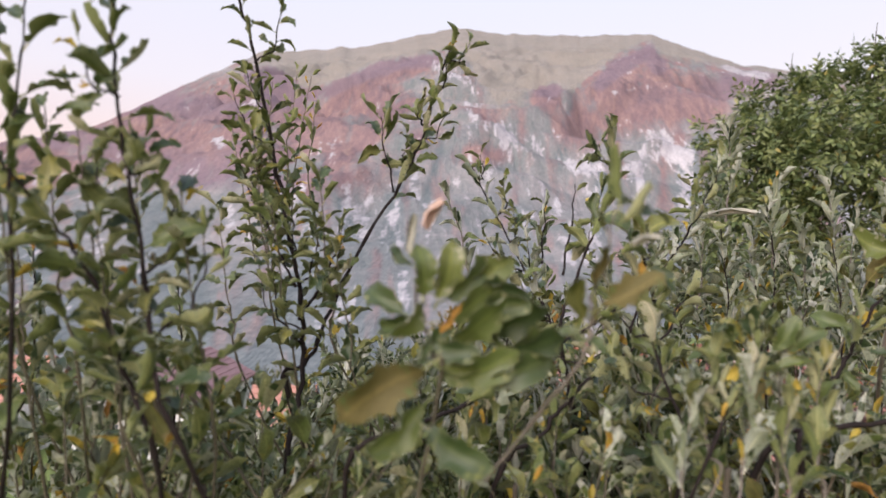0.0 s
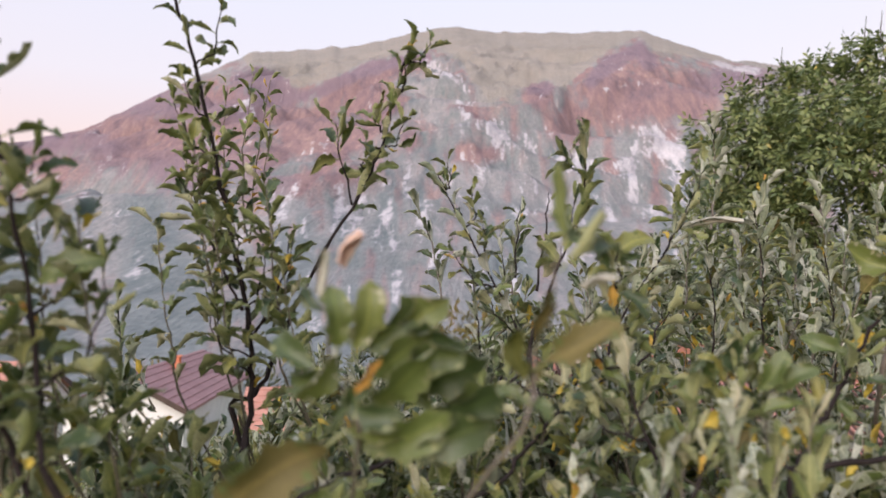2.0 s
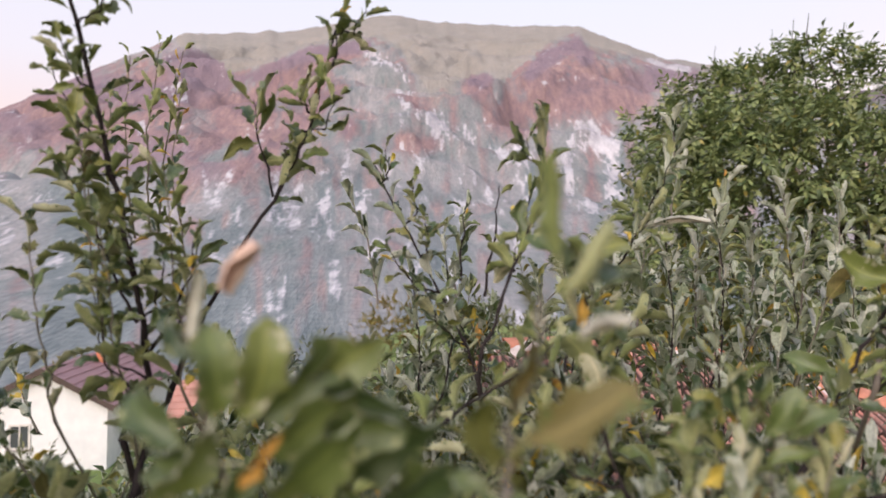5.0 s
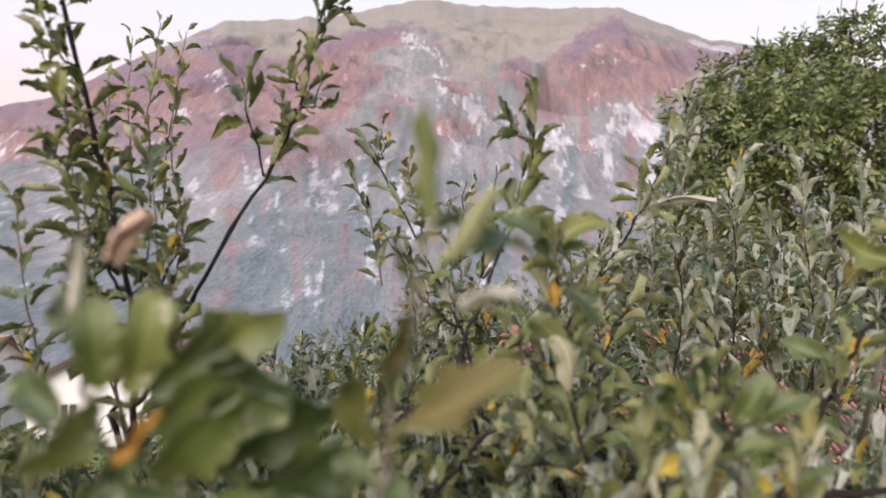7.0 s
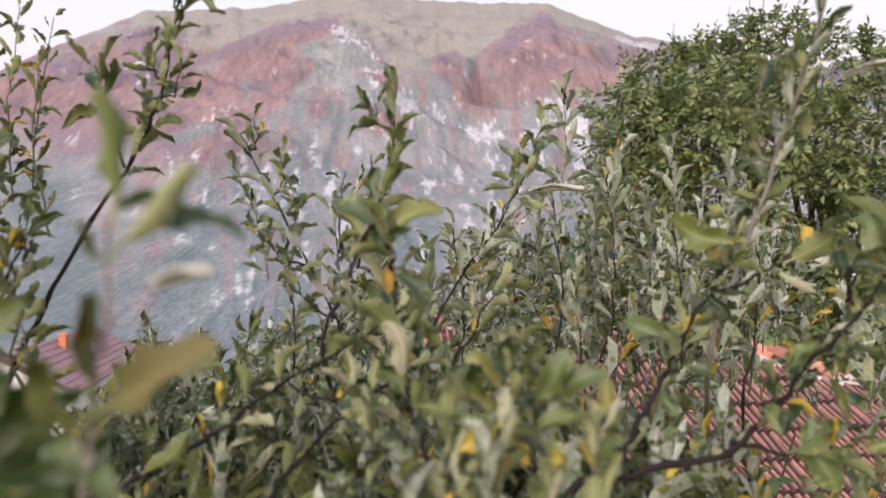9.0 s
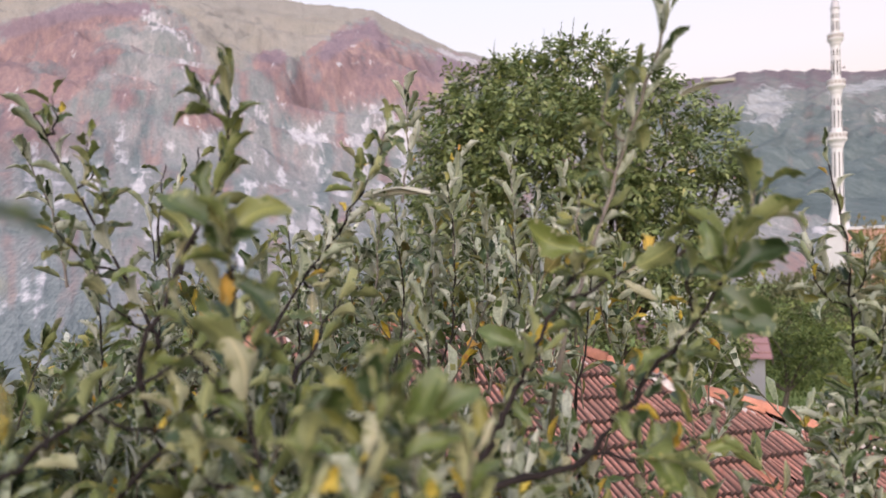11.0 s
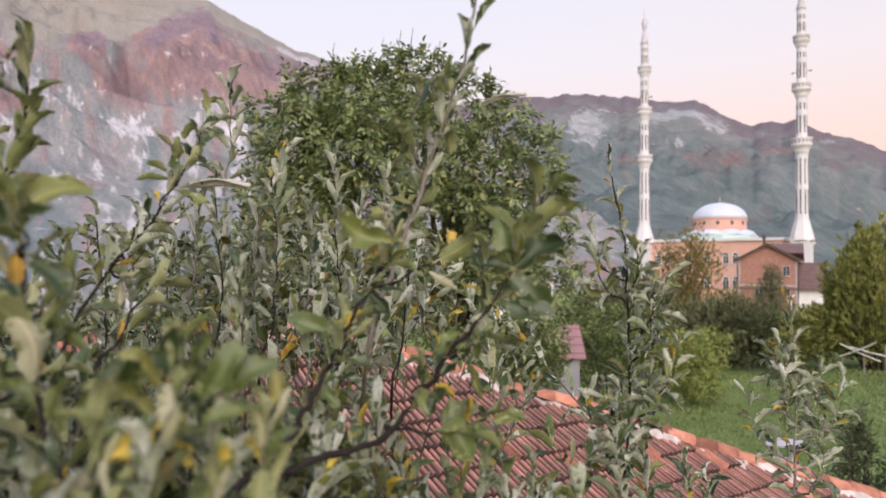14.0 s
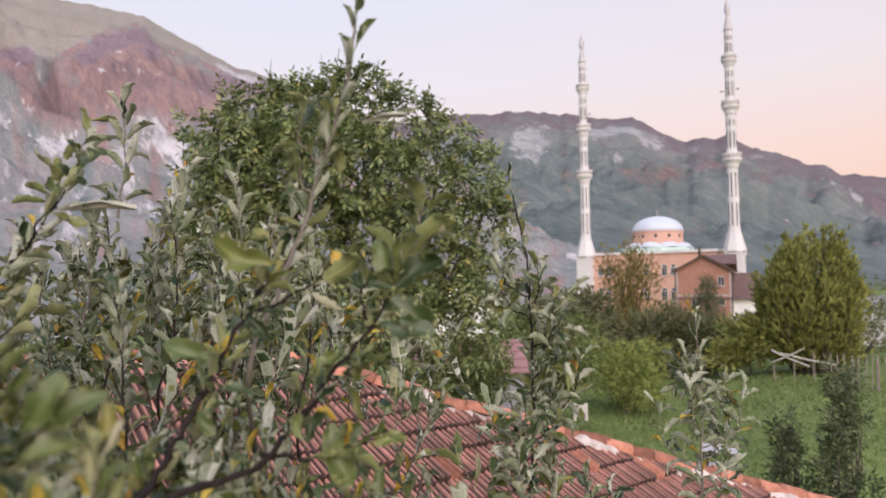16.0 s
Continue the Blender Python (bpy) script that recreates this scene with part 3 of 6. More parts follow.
FAR_RIDGE = [(22, 12), (39.6, 14.1), (45.9, 14.3), (50.5, 13.7), (54.6, 13.3), (56.4, 12.1), (58.5, 11.2), (61.7, 11.2), (63.5, 10.3), (66.2, 9.2), (69.1, 7.9), (70.5, 6.7), (72.1, 5.6), (80, 2.5), (92, 0.5)]
LAST_RIDGE = [(55, 6), (66, 8.2), (69.1, 7.7), (72.1, 7.1), (78, 6), (88, 3), (98, 0.5)]
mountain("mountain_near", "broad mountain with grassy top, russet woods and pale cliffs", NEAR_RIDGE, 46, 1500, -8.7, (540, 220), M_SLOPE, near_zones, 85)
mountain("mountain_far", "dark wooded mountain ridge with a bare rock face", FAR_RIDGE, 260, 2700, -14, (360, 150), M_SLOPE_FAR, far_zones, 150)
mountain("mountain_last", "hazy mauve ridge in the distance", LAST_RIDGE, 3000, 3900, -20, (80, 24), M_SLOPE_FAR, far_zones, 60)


# ---- leaves ----
def leaf(length, width, curl, fold, n, seed, stalk=0.0, serrate=0.09, cols=2):
    """An apple leaf along +y with its face up: an upper and a lower skin, a toothed edge, curled lengthwise and cupped across the rib. Returns verts, quads, which skin."""
    rnd = random.Random(seed)
    top = []
    twist = rnd.uniform(-0.9, 0.9)
    bend = rnd.uniform(-0.10, 0.10)
    sides = [i / (cols / 2) - 1 for i in range(cols + 1)]
    wave = rnd.uniform(0, 6.28)
    for i in range(n + 1):
        s = i / n
        w = width * 0.5 * (math.sin(math.pi * min(1, s * 0.90 + 0.03)) ** 0.62) * (0.98 - 0.05 * s)
        if i == n:
            w = width * 0.03
        a = curl * s * s
        y, z = length * s * (1 - 0.18 * abs(a)), -length * 0.5 * a * s
        tooth = {1: 1 + rnd.uniform(-serrate, serrate) * 1.6, -1: 1 + rnd.uniform(-serrate, serrate) * 1.6}
        ripple = {1: rnd.uniform(-0.11, 0.11), -1: rnd.uniform(-0.11, 0.11)}
        for side in sides:
            sg, m = (1 if side > 0 else -1), abs(side)
            g = fold * (0.45 + 0.75 * m) + sg * twist * s * (m > 0) + 0.38 * math.sin(wave + 9 * s + 2 * sg) * m
            k = 1 + (tooth[sg] - 1) * (m == 1)
            x = sg * m * w * k * math.cos(g * 0.8) + bend * length * math.sin(math.pi * s)
            top.append((x, y + (rnd.uniform(-0.02, 0.02) * length if m == 1 else 0), z + m * w * math.sin(g * 0.8) + ripple[sg] * width * m * m))
    top = np.array(top)
    c1 = cols + 1
    grid = top.reshape(n + 1, c1, 3)
    nv = np.cross(np.gradient(grid, axis=1), np.gradient(grid, axis=0)).reshape(-1, 3)
    nv /= np.linalg.norm(nv, axis=1, keepdims=True) + 1e-12
    low = top - nv * length * 0.010
    f = []
    for i in range(n):
        for c in range(cols):
            p = i * c1 + c
            f.append((p, p + 1, p + c1 + 1, p + c1))
    f = np.array(f)
    v = np.vstack([top, low])
    q = np.vstack([f, f[:, ::-1] + len(top)])
    skin = np.array([0] * len(f) + [1] * len(f))
    if stalk:
        b = len(v)
        t = length * 0.014
        v = np.vstack([v, [(-t, 0.01 * length, -t), (t, 0.01 * length, -t), (0, 0.01 * length, t), (-t, -stalk, -t * 2), (t, -stalk, -t * 2), (0, -stalk, t)]])
        q = np.vstack([q, [(b, b + 1, b + 4, b + 3), (b + 1, b + 2, b + 5, b + 4), (b + 2, b, b + 3, b + 5)]])
        skin = np.concatenate([skin, [1, 1, 1]])
    return v, q, skin


def leaf_att(n, stalk=True, cols=2):
    """For each vertex of a leaf: how far from the rib (0 to 1) and how far along (0 to 1)."""
    one = np.array([(abs(i2 / (cols / 2) - 1), i / n) for i in range(n + 1) for i2 in range(cols + 1)], np.float32)
    return np.vstack([one, one] + ([np.zeros((6, 2), np.float32)] if stalk else []))


def veined(me, att):
    """Writes the leaf coordinates onto a mesh."""
    for c, a in enumerate(("off_rib", "along")):
        me.attributes.new(a, "FLOAT", "POINT").data.foreach_set("value", np.ascontiguousarray(att[:, c]))
    return me


def leaf_axes(d, nrm, size):
    """Turns leaf axes and normals into matrices (k, 3, 3) that carry x, y, z of a leaf."""
    d = d / np.linalg.norm(d, axis=1, keepdims=True)
    x = np.cross(d, nrm)
    x /= np.linalg.norm(x, axis=1, keepdims=True) + 1e-9
    z = np.cross(x, d)
    return np.stack([x, d, z], -1) * np.asarray(size)[:, None, None]


def scatter(template, mats3, pos):
    """Copies of a template (verts, quads, skin) at many places, as arrays."""
    v, q, skin = template
    V = np.einsum("kij,nj->kni", mats3, v) + pos[:, None, :]
    k = len(pos)
    F = q[None] + (np.arange(k) * len(v))[:, None, None]
    return V.reshape(-1, 3), F.reshape(-1, 4), np.tile(skin, k)


def foliage(name, groups, parent, mats, label="", att=None):
    """One mesh of very many leaves; groups: (template, matrices, places, material offset)."""
    vs, fs, ks, o = [], [], [], 0
    for tpl, m3, pos, off in groups:
        if not len(pos):
            continue
        V, F, K = scatter(tpl, m3, pos)
        vs.append(V), fs.append(F + o), ks.append(K + off)
        o += len(V)
    me = mesh_np(name, np.concatenate(vs), np.concatenate(fs), mats, np.concatenate(ks), True)
    if att is not None:
        veined(me, np.tile(att, (len(me.vertices) // len(att), 1)))
    ob = new(name, me)
    ob.parent = parent
    return tagged(ob, label, kind="stuff")


# ---- the tiled shed below the tree ----
PITCH, SKEW, SKEW_W = 0.56, 0.626, 1.6
APEX, RIDGE_W, EAVE_Y, RISE_Z = (3.76, 7.8, 4.42), 2.6, 3.5, 4.42
RUN = APEX[1] - EAVE_Y
SLOPE = math.atan(PITCH)


def tile_mesh(width=0.170, length=0.42, thick=0.046):
    """An interlocking clay tile with two raised rolls, falling along -y; its nose shows the thickness."""
    prof = [(0.0, 0.036), (0.10, 0.042), (0.18, 0.022), (0.24, 0.003), (0.38, 0.003), (0.45, 0.026), (0.52, 0.036), (0.60, 0.026), (0.67, 0.003), (0.84, 0.003), (0.92, 0.024), (1.0, 0.036)]
    v, f = [], []
    for y in (0.0, -length):
        v += [(p[0] * width, y, p[1] + (0.004 if y else 0.0)) for p in prof]
    v += [(p[0] * width, -length - 0.0005, p[1] + 0.004) for p in prof]
    v += [(p[0] * width, -length, p[1] - thick) for p in prof]
    k = len(prof)
    for r in (0, 2):
        for i in range(k - 1):
            a = r * k + i
            f.append((a, a + k, a + k + 1, a + 1))
    me = mesh_np("tile", v, f, [M_TILE])
    # Zero on the nose paints it fully dark, as the gap's shade.
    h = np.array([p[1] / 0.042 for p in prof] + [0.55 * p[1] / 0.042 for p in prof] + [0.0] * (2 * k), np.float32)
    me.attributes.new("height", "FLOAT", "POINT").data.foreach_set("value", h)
    return me


def cap_mesh(length=0.36, r0=0.115, r1=0.095):
    """A half-round ridge tile along +y, wider at its near end."""
    v, f, n = [], [], 8
    for r, y in ((r0, 0), (r1, length), (r1 - 0.016, length), (r0 - 0.016, 0)):
        v += [(r * math.cos(math.pi * i / n), y, r * math.sin(math.pi * i / n)) for i in range(n + 1)]
    for a, b in ((0, 1), (1, 2), (2, 3), (3, 0)):
        for i in range(n):
            f.append((a * (n + 1) + i, a * (n + 1) + i + 1, b * (n + 1) + i + 1, b * (n + 1) + i))
    return mesh_np("ridge_tile", v, f, [M_CAP], None, True)


shed = thing("shed", Matrix(), "low shed with a hipped roof of weathered red clay tiles", "shed")
X0, X1, Y0, Y1 = APEX[0] - RIDGE_W - RUN / SKEW_W, APEX[0] + RUN / SKEW, EAVE_Y, APEX[1] + RUN
EAVE_Z = RISE_Z - RUN * PITCH
for wx0, wx1, wy0, wy1 in ((X0 + 0.45, X1 - 0.45, Y0 + 0.45, Y0 + 0.70), (X0 + 0.45, X1 - 0.45, Y1 - 0.70, Y1 - 0.45), (X0 + 0.45, X0 + 0.70, Y0 + 0.70, Y1 - 0.70), (X1 - 0.70, X1 - 0.45, Y0 + 0.70, Y1 - 0.70)):
    part("wall", boxed(wx0, wx1, wy0, wy1, -0.3, EAVE_Z + 0.10), M_PLASTER, shed)
deck = bmesh.new()
e = [deck.verts.new(p) for p in ((X0, Y0, EAVE_Z), (X1, Y0, EAVE_Z), (X1, Y1, EAVE_Z), (X0, Y1, EAVE_Z), (APEX[0] - RIDGE_W, APEX[1], RISE_Z), (APEX[0], APEX[1], RISE_Z))]
for c in ((0, 1, 5, 4), (1, 2, 5), (2, 3, 4, 5), (3, 0, 4), (3, 2, 1, 0)):
    deck.faces.new([e[i] for i in c])
roof = part("roof", deck, M_DARKWOOD, shed, "red clay tile roof, stained and mossy")
TILE, STEP, COL = tile_mesh(), 0.36 * math.cos(SLOPE), 0.165
TILE_NEW = TILE.copy()
TILE_NEW.materials[0] = M_CAP
rnd = random.Random(3)
joined = []
tv = np.array([v.co[:] for v in TILE.vertices])
tf = np.array([p.vertices[:] for p in TILE.polygons])
kept = 0
for c in range(int(RUN / STEP) + 1):
    y_top = APEX[1] - c * STEP
    for i in range(int((X1 - X0) / COL)):
        x = X0 + i * COL + 0.003 * rnd.random()
        d, d_w = (APEX[1] - (y_top - STEP * 0.5)) / SKEW, (APEX[1] - (y_top - STEP * 0.5)) / SKEW_W
        if x + COL * 0.5 > APEX[0] + d - 0.05 or x + COL * 0.5 < APEX[0] - RIDGE_W - d_w + 0.05 or y_top - STEP < EAVE_Y - 0.1:
            continue
        m = Matrix.Translation((x, y_top, RISE_Z - (APEX[1] - y_top) * PITCH + 0.022 + 0.010 * rnd.random())) @ Matrix.Rotation(SLOPE + rnd.uniform(-0.03, 0.02) - 0.12, 4, "X") @ Matrix.Rotation(rnd.gauss(0, 0.022), 4, "Z")
        if x > 4.4 and kept < 300:
            t = new("tile", TILE_NEW if rnd.random() < 0.05 else TILE)
            t.parent, t.matrix_basis = roof, m
            kept += 1
        else:
            joined.append((tv @ np.array(m.to_3x3()).T + np.array(m.translation), tf))
for sx, skew in ((1, SKEW), (-1, SKEW_W)):
    for c in range(int(RUN / skew / STEP)):
        d0 = c * STEP
        half = (d0 + STEP * 0.5) * skew
        for i in range(max(1, int(2 * half / COL))):
            y = APEX[1] - half + i * COL
            x = (APEX[0] + d0) if sx > 0 else (APEX[0] - RIDGE_W - d0)
            m = Matrix.Translation((x, y + (0 if sx > 0 else COL), RISE_Z - d0 * PITCH * skew + 0.025)) @ Matrix.Rotation(radians(90 * sx), 4, "Z") @ Matrix.Rotation(math.atan(PITCH * skew) - 0.085, 4, "X")
            joined.append((tv @ np.array(m.to_3x3()).T + np.array(m.translation), tf))
v, f = merge(joined)
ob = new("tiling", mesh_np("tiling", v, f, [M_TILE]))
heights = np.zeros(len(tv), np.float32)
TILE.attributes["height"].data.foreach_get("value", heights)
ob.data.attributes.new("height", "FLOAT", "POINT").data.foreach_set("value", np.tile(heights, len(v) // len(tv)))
ob.parent = roof
tagged(ob, kind="stuff")
CAP = cap_mesh()
mortar = bmesh.new()


def cap_line(a, b):
    """Ridge tiles bedded in mortar from the top a down to b."""
    a, b = Vector(a), Vector(b)
    d = (b - a).normalized()
    n = int((b - a).length / 0.30)
    rot = d.to_track_quat("Y", "Z").to_matrix().to_4x4()
    for i in range(n):
        o = new("ridge_tile", CAP)
        o.parent = roof
        o.matrix_basis = Matrix.Translation(a + d * (0.30 * (i + 1)) + Vector((0, 0, 0.035 + rnd.uniform(-0.02, 0.02)))) @ rot @ Matrix.Rotation(math.pi, 4, "Z") @ Matrix.Rotation(radians(2.5) + rnd.gauss(0, 0.04), 4, "X") @ Matrix.Rotation(rnd.gauss(0, 0.07), 4, "Z")
    side = d.cross(Vector((0, 0, 1))).normalized()
    prev = None
    for i in range(n * 5 + 1):
        p = a + d * (0.06 * i)
        w1, w2, sunk = 0.16 + 0.12 * fbm(i * 0.31, 0.5, a.x), 0.16 + 0.12 * fbm(i * 0.31, 7.5, a.x), 0.09 * fbm(i * 0.17, 3.5, a.x)
        ring = [mortar.verts.new(p + side * s + Vector((0, 0, h - 0.02 + sunk + 0.02 * rnd.random()))) for s, h in ((-w1, -0.03), (-w1 * 0.75, 0.055), (0, 0.075), (w2 * 0.75, 0.055), (w2, -0.03))]
        if prev:
            for q in range(4):
                mortar.faces.new((prev[q], ring[q], ring[q + 1], prev[q + 1]))
        prev = ring


cap_line((APEX[0], APEX[1], RISE_Z), (X1, Y0, EAVE_Z))
cap_line((APEX[0], APEX[1], RISE_Z), (APEX[0] - RIDGE_W, APEX[1], RISE_Z))
cap_line((APEX[0] - RIDGE_W, APEX[1], RISE_Z), (X0, Y0, EAVE_Z))
part("mortar", mortar, M_MORTAR, roof, "pale crumbling mortar bed", True)


# ---- walnut tree and bushes ----
def spray_template(pairs, size, seed, n=2):
    """A compound leaf along +y: leaflets in pairs and one at the end."""
    r = random.Random(seed)
    vs, fs, ks, o = [], [], [], 0
    for k in range(pairs * 2 + 1):
        v, q, s = leaf(size, size * 0.42, r.uniform(0.1, 0.6), r.uniform(0.1, 0.4), n, seed * 31 + k)
        q, s = q[:len(q) // 2], s[:len(s) // 2]
        v = v[:len(v) // 2]
        g = 0 if k == pairs * 2 else (1 if k % 2 else -1) * r.uniform(0.8, 1.2)
        rot = np.array(Matrix.Rotation(-g, 3, "Z") @ Matrix.Rotation(r.uniform(-0.4, 0.2), 3, "X"))
        v = v @ rot.T + np.array((0, size * 0.55 * (k // 2 + 0.4), 0))
        vs.append(v), fs.append(q + o), ks.append(s)
        o += len(v)
    return np.concatenate(vs), np.concatenate(fs), np.concatenate(ks)


def crown(tree, lobes, count, templates, size, material, seed, up=0.3, label="", shell=0.72, reach=1.06):
    """Leaf sprays over the outer part of many lobes (x, y, z, rx, ry, rz), pointing outward."""
    r = np.random.default_rng(seed)
    lobes = np.array(lobes, float)
    weight = (lobes[:, 3] * lobes[:, 5])
    pick = r.choice(len(lobes), count, p=weight / weight.sum())
    d = r.normal(0, 1, (count, 3))
    d /= np.linalg.norm(d, axis=1, keepdims=True)
    rad = shell + (reach - shell) * r.random(count) ** 0.6
    pos = lobes[pick, :3] + d * lobes[pick, 3:] * rad[:, None]
    ax = d + r.normal(0, 0.55, (count, 3)) + np.array((0, 0, up))
    nr = np.array((0, 0, 1.0)) + d * 0.5 + r.normal(0, 0.4, (count, 3))
    m3 = leaf_axes(ax, nr, size * r.uniform(0.7, 1.25, count))
    which = r.integers(0, len(templates), count)
    return foliage("crown", [(t, m3[which == i], pos[which == i], 0) for i, t in enumerate(templates)], tree, [material, material], label)


def tufted_crown(tree, lobes, tufts, per, templates, size, material, seed, label="", shell=0.5):
    """A crown of leaf tufts: compound leaves that spread and droop from many twig ends, with dark gaps between the tufts."""
    r = np.random.default_rng(seed)
    lobes = np.array(lobes, float)
    weight = lobes[:, 3] * lobes[:, 5]
    pick = r.choice(len(lobes), tufts, p=weight / weight.sum())
    d = r.normal(0, 1, (tufts, 3))
    d /= np.linalg.norm(d, axis=1, keepdims=True)
    rad = shell + (1.1 - shell) * r.random(tufts) ** 0.6
    mid = lobes[pick, :3] + d * lobes[pick, 3:] * rad[:, None]
    mid, d = np.repeat(mid, per, 0), np.repeat(d, per, 0)
    count = tufts * per
    ax = d * 0.7 + r.normal(0, 0.75, (count, 3)) + np.array((0, 0, -0.15))
    pos = mid + ax * size * 0.12
    nr = np.array((0, 0, 1.0)) + d * 0.6 + r.normal(0, 0.3, (count, 3))
    m3 = leaf_axes(ax, nr, size * r.uniform(0.75, 1.2, count))
    which = r.integers(0, len(templates), count)
    return foliage("crown", [(t, m3[which == i], pos[which == i], 0) for i, t in enumerate(templates)], tree, [material, material], label)


def limbs(tree, root, fork, thick, ends, seed, mat_=None):
    r = np.random.default_rng(seed)
    root, fork = np.array(root, float), np.array(fork, float)
    o = new("trunk", mesh_np("trunk", *tube(curve([root, (root + fork) / 2 + r.normal(0, thick, 3), fork], 9), np.linspace(thick * 1.25, thick * 0.7, 9), 10), [mat_ or M_TRUNK], None, True))
    o.parent = tree
    for end in ends:
        end = np.array(end, float)
        mid = fork + (end - fork) * 0.5 + r.normal(0, 0.12, 3) * np.linalg.norm(end - fork) * 0.5
        o = new("limb", mesh_np("limb", *tube(curve([fork, mid, end], 9), np.linspace(thick * 0.5, thick * 0.06, 9), 6), [mat_ or M_TRUNK], None, True))
        o.parent = tree


SPRAYS = [spray_template(3, 0.5, 5 + i, 2) for i in range(4)]
SMALL = [spray_template(2, 0.5, 25 + i, 2) for i in range(3)]


def wand_template(seed, leaflets=7):
    """A slender shoot tip along +y with narrow leaves held close to it, one quad each."""
    r = random.Random(seed)
    v, q = [], []
    for k in range(leaflets):
        g, y0, long = r.uniform(-0.55, 0.55), 0.5 * k / leaflets, r.uniform(0.4, 0.6)
        x1, y1 = math.sin(g), math.cos(g)
        tilt, wide, b = r.uniform(-0.4, 0.4), 0.055, len(v)
        for along, off in ((0, 0), (0.45, 1), (1, 0), (0.5, -1)):
            v.append((x1 * long * along + y1 * wide * off, y0 + y1 * long * along - x1 * wide * off, tilt * long * along + 0.03 * off))
        q.append((b, b + 1, b + 2, b + 3))
    return np.array(v), np.array(q), np.zeros(len(q), int)


WANDS = [wand_template(71 + i) for i in range(4)]
walnut = thing("walnut_tree", Matrix(), "large spreading walnut tree in full green leaf", "tree")
W_LOBES = []
r_w = random.Random(12)
CROWN_TOP = ((21.8, 11.2, 16, 1.3), (24, 12.9, 15.5, 1.2), (28, 13.8, 16.5, 1.3), (31.5, 15.2, 16, 0.9), (35, 13.2, 16, 1.2), (38.5, 11.6, 16.5, 1.1), (41.5, 8.6, 16, 1.0), (20.6, 8.5, 16, 1.1), (19.6, 4.5, 16, 1.0), (23, 9.0, 15, 1.5), (28, 10, 14.8, 1.6), (33, 9.5, 14.8, 1.5), (37.5, 7.0, 15.2, 1.4), (41.8, 4.6, 15.6, 1.1), (22, 4.0, 15, 1.4))
CROWN_SKIRT = ((27, 4.0, 15, 1.6), (33, 3.6, 15, 1.5), (38.5, 2.0, 15.5, 1.3), (42, 0.2, 15.2, 0.9), (30.2, 16.8, 16, 0.5), (32.3, 16.6, 16, 0.55), (26, 14.6, 16, 0.7), (37.4, 13.6, 16, 0.6), (43.0, 10.2, 16, 0.5), (20, 0.0, 15, 1.2), (26, -1.0, 14.5, 1.3), (31, -1.5, 14.5, 1.3), (36, -3.0, 15, 1.4), (39.8, -4.5, 15, 1.2), (41.5, -3.0, 15, 0.9), (34, -6.5, 15.5, 0.9))
for az, el, dist, rr in CROWN_TOP + CROWN_SKIRT:
    W_LOBES.append((0.45 + dist * math.sin(radians(az)), 0.1 + dist * math.cos(radians(az)), EYE_Z + dist * math.tan(radians(el)), rr * 0.82, rr * 0.82, rr * r_w.uniform(0.62, 0.8)))
limbs(walnut, (9.9, 13.2, -0.1), (9.6, 13.4, 3.4), 0.24, [(w[0], w[1], w[2]) for w in W_LOBES[:24]], 3)
tufted_crown(walnut, W_LOBES, 1350, 5, SPRAYS, 0.33, M_WALNUT, 8, "glossy green compound leaves", 0.45)
for k, (az, el) in enumerate(((30.2, 19.4), (33.5, 18.6), (24.6, 18.2), (31.2, 19.6))):
    x, y, z = 0.45 + 16 * math.sin(radians(az)), 0.1 + 16 * math.cos(radians(az)), EYE_Z + 16 * math.tan(radians(el))
    o = new("sprig", mesh_np("sprig", *tube(curve([(x + 0.1, y, z - 1.3), (x - 0.05, y, z - 0.6), (x, y, z)], 7), np.linspace(0.02, 0.006, 7), 5), [M_TRUNK], None, True))
    o.parent = walnut


def spot(az, dist, el=None):
    """The place on the ground at a bearing and distance from the eye, or at an elevation."""
    x, y = 0.45 + dist * math.sin(radians(az)), 0.1 + dist * math.cos(radians(az))
    return x, y, (float(ground_z(np.float64(x), np.float64(y))) if el is None else EYE_Z + dist * math.tan(radians(el)))


def bush(name, label, category, az, dist, wide, high, count, size, material, seed, upright=False, sparse=0.5, base=None, sprays=None):
    """A bush or small tree from stems and a crown of small sprays."""
    r = random.Random(seed)
    x, y, z = spot(az, dist)
    z = z if base is None else base
    tree = thing(name, Matrix(), label, category)
    lobes, ends = [], []
    for k in range(12 if not upright else 36):
        a, q = r.uniform(0, 6.28), wide * 0.5 * math.sqrt(r.random()) * 0.75
        h = high * (r.uniform(0.3, 0.8) if not upright else r.uniform(0.12, 0.82) * (1 - 0.35 * (q / wide) ** 2))
        s = wide * (r.uniform(0.18, 0.3) if not upright else r.uniform(0.08, 0.14))
        lobes.append((x + q * math.cos(a), y + q * math.sin(a), z + h, s, s, s * (0.8 if not upright else 2.8)))
        ends.append((x + q * math.cos(a), y + q * math.sin(a), z + h + (s if upright else 0)))
    limbs(tree, (x, y, z - 0.1), (x, y, z + high * 0.18), max(0.03, high * 0.018), ends, seed)
    crown(tree, lobes, count, sprays or SMALL, size, material, seed, 1.5 if upright else 0.3, "", sparse, 1.3 if sprays else 1.06)
    return tree


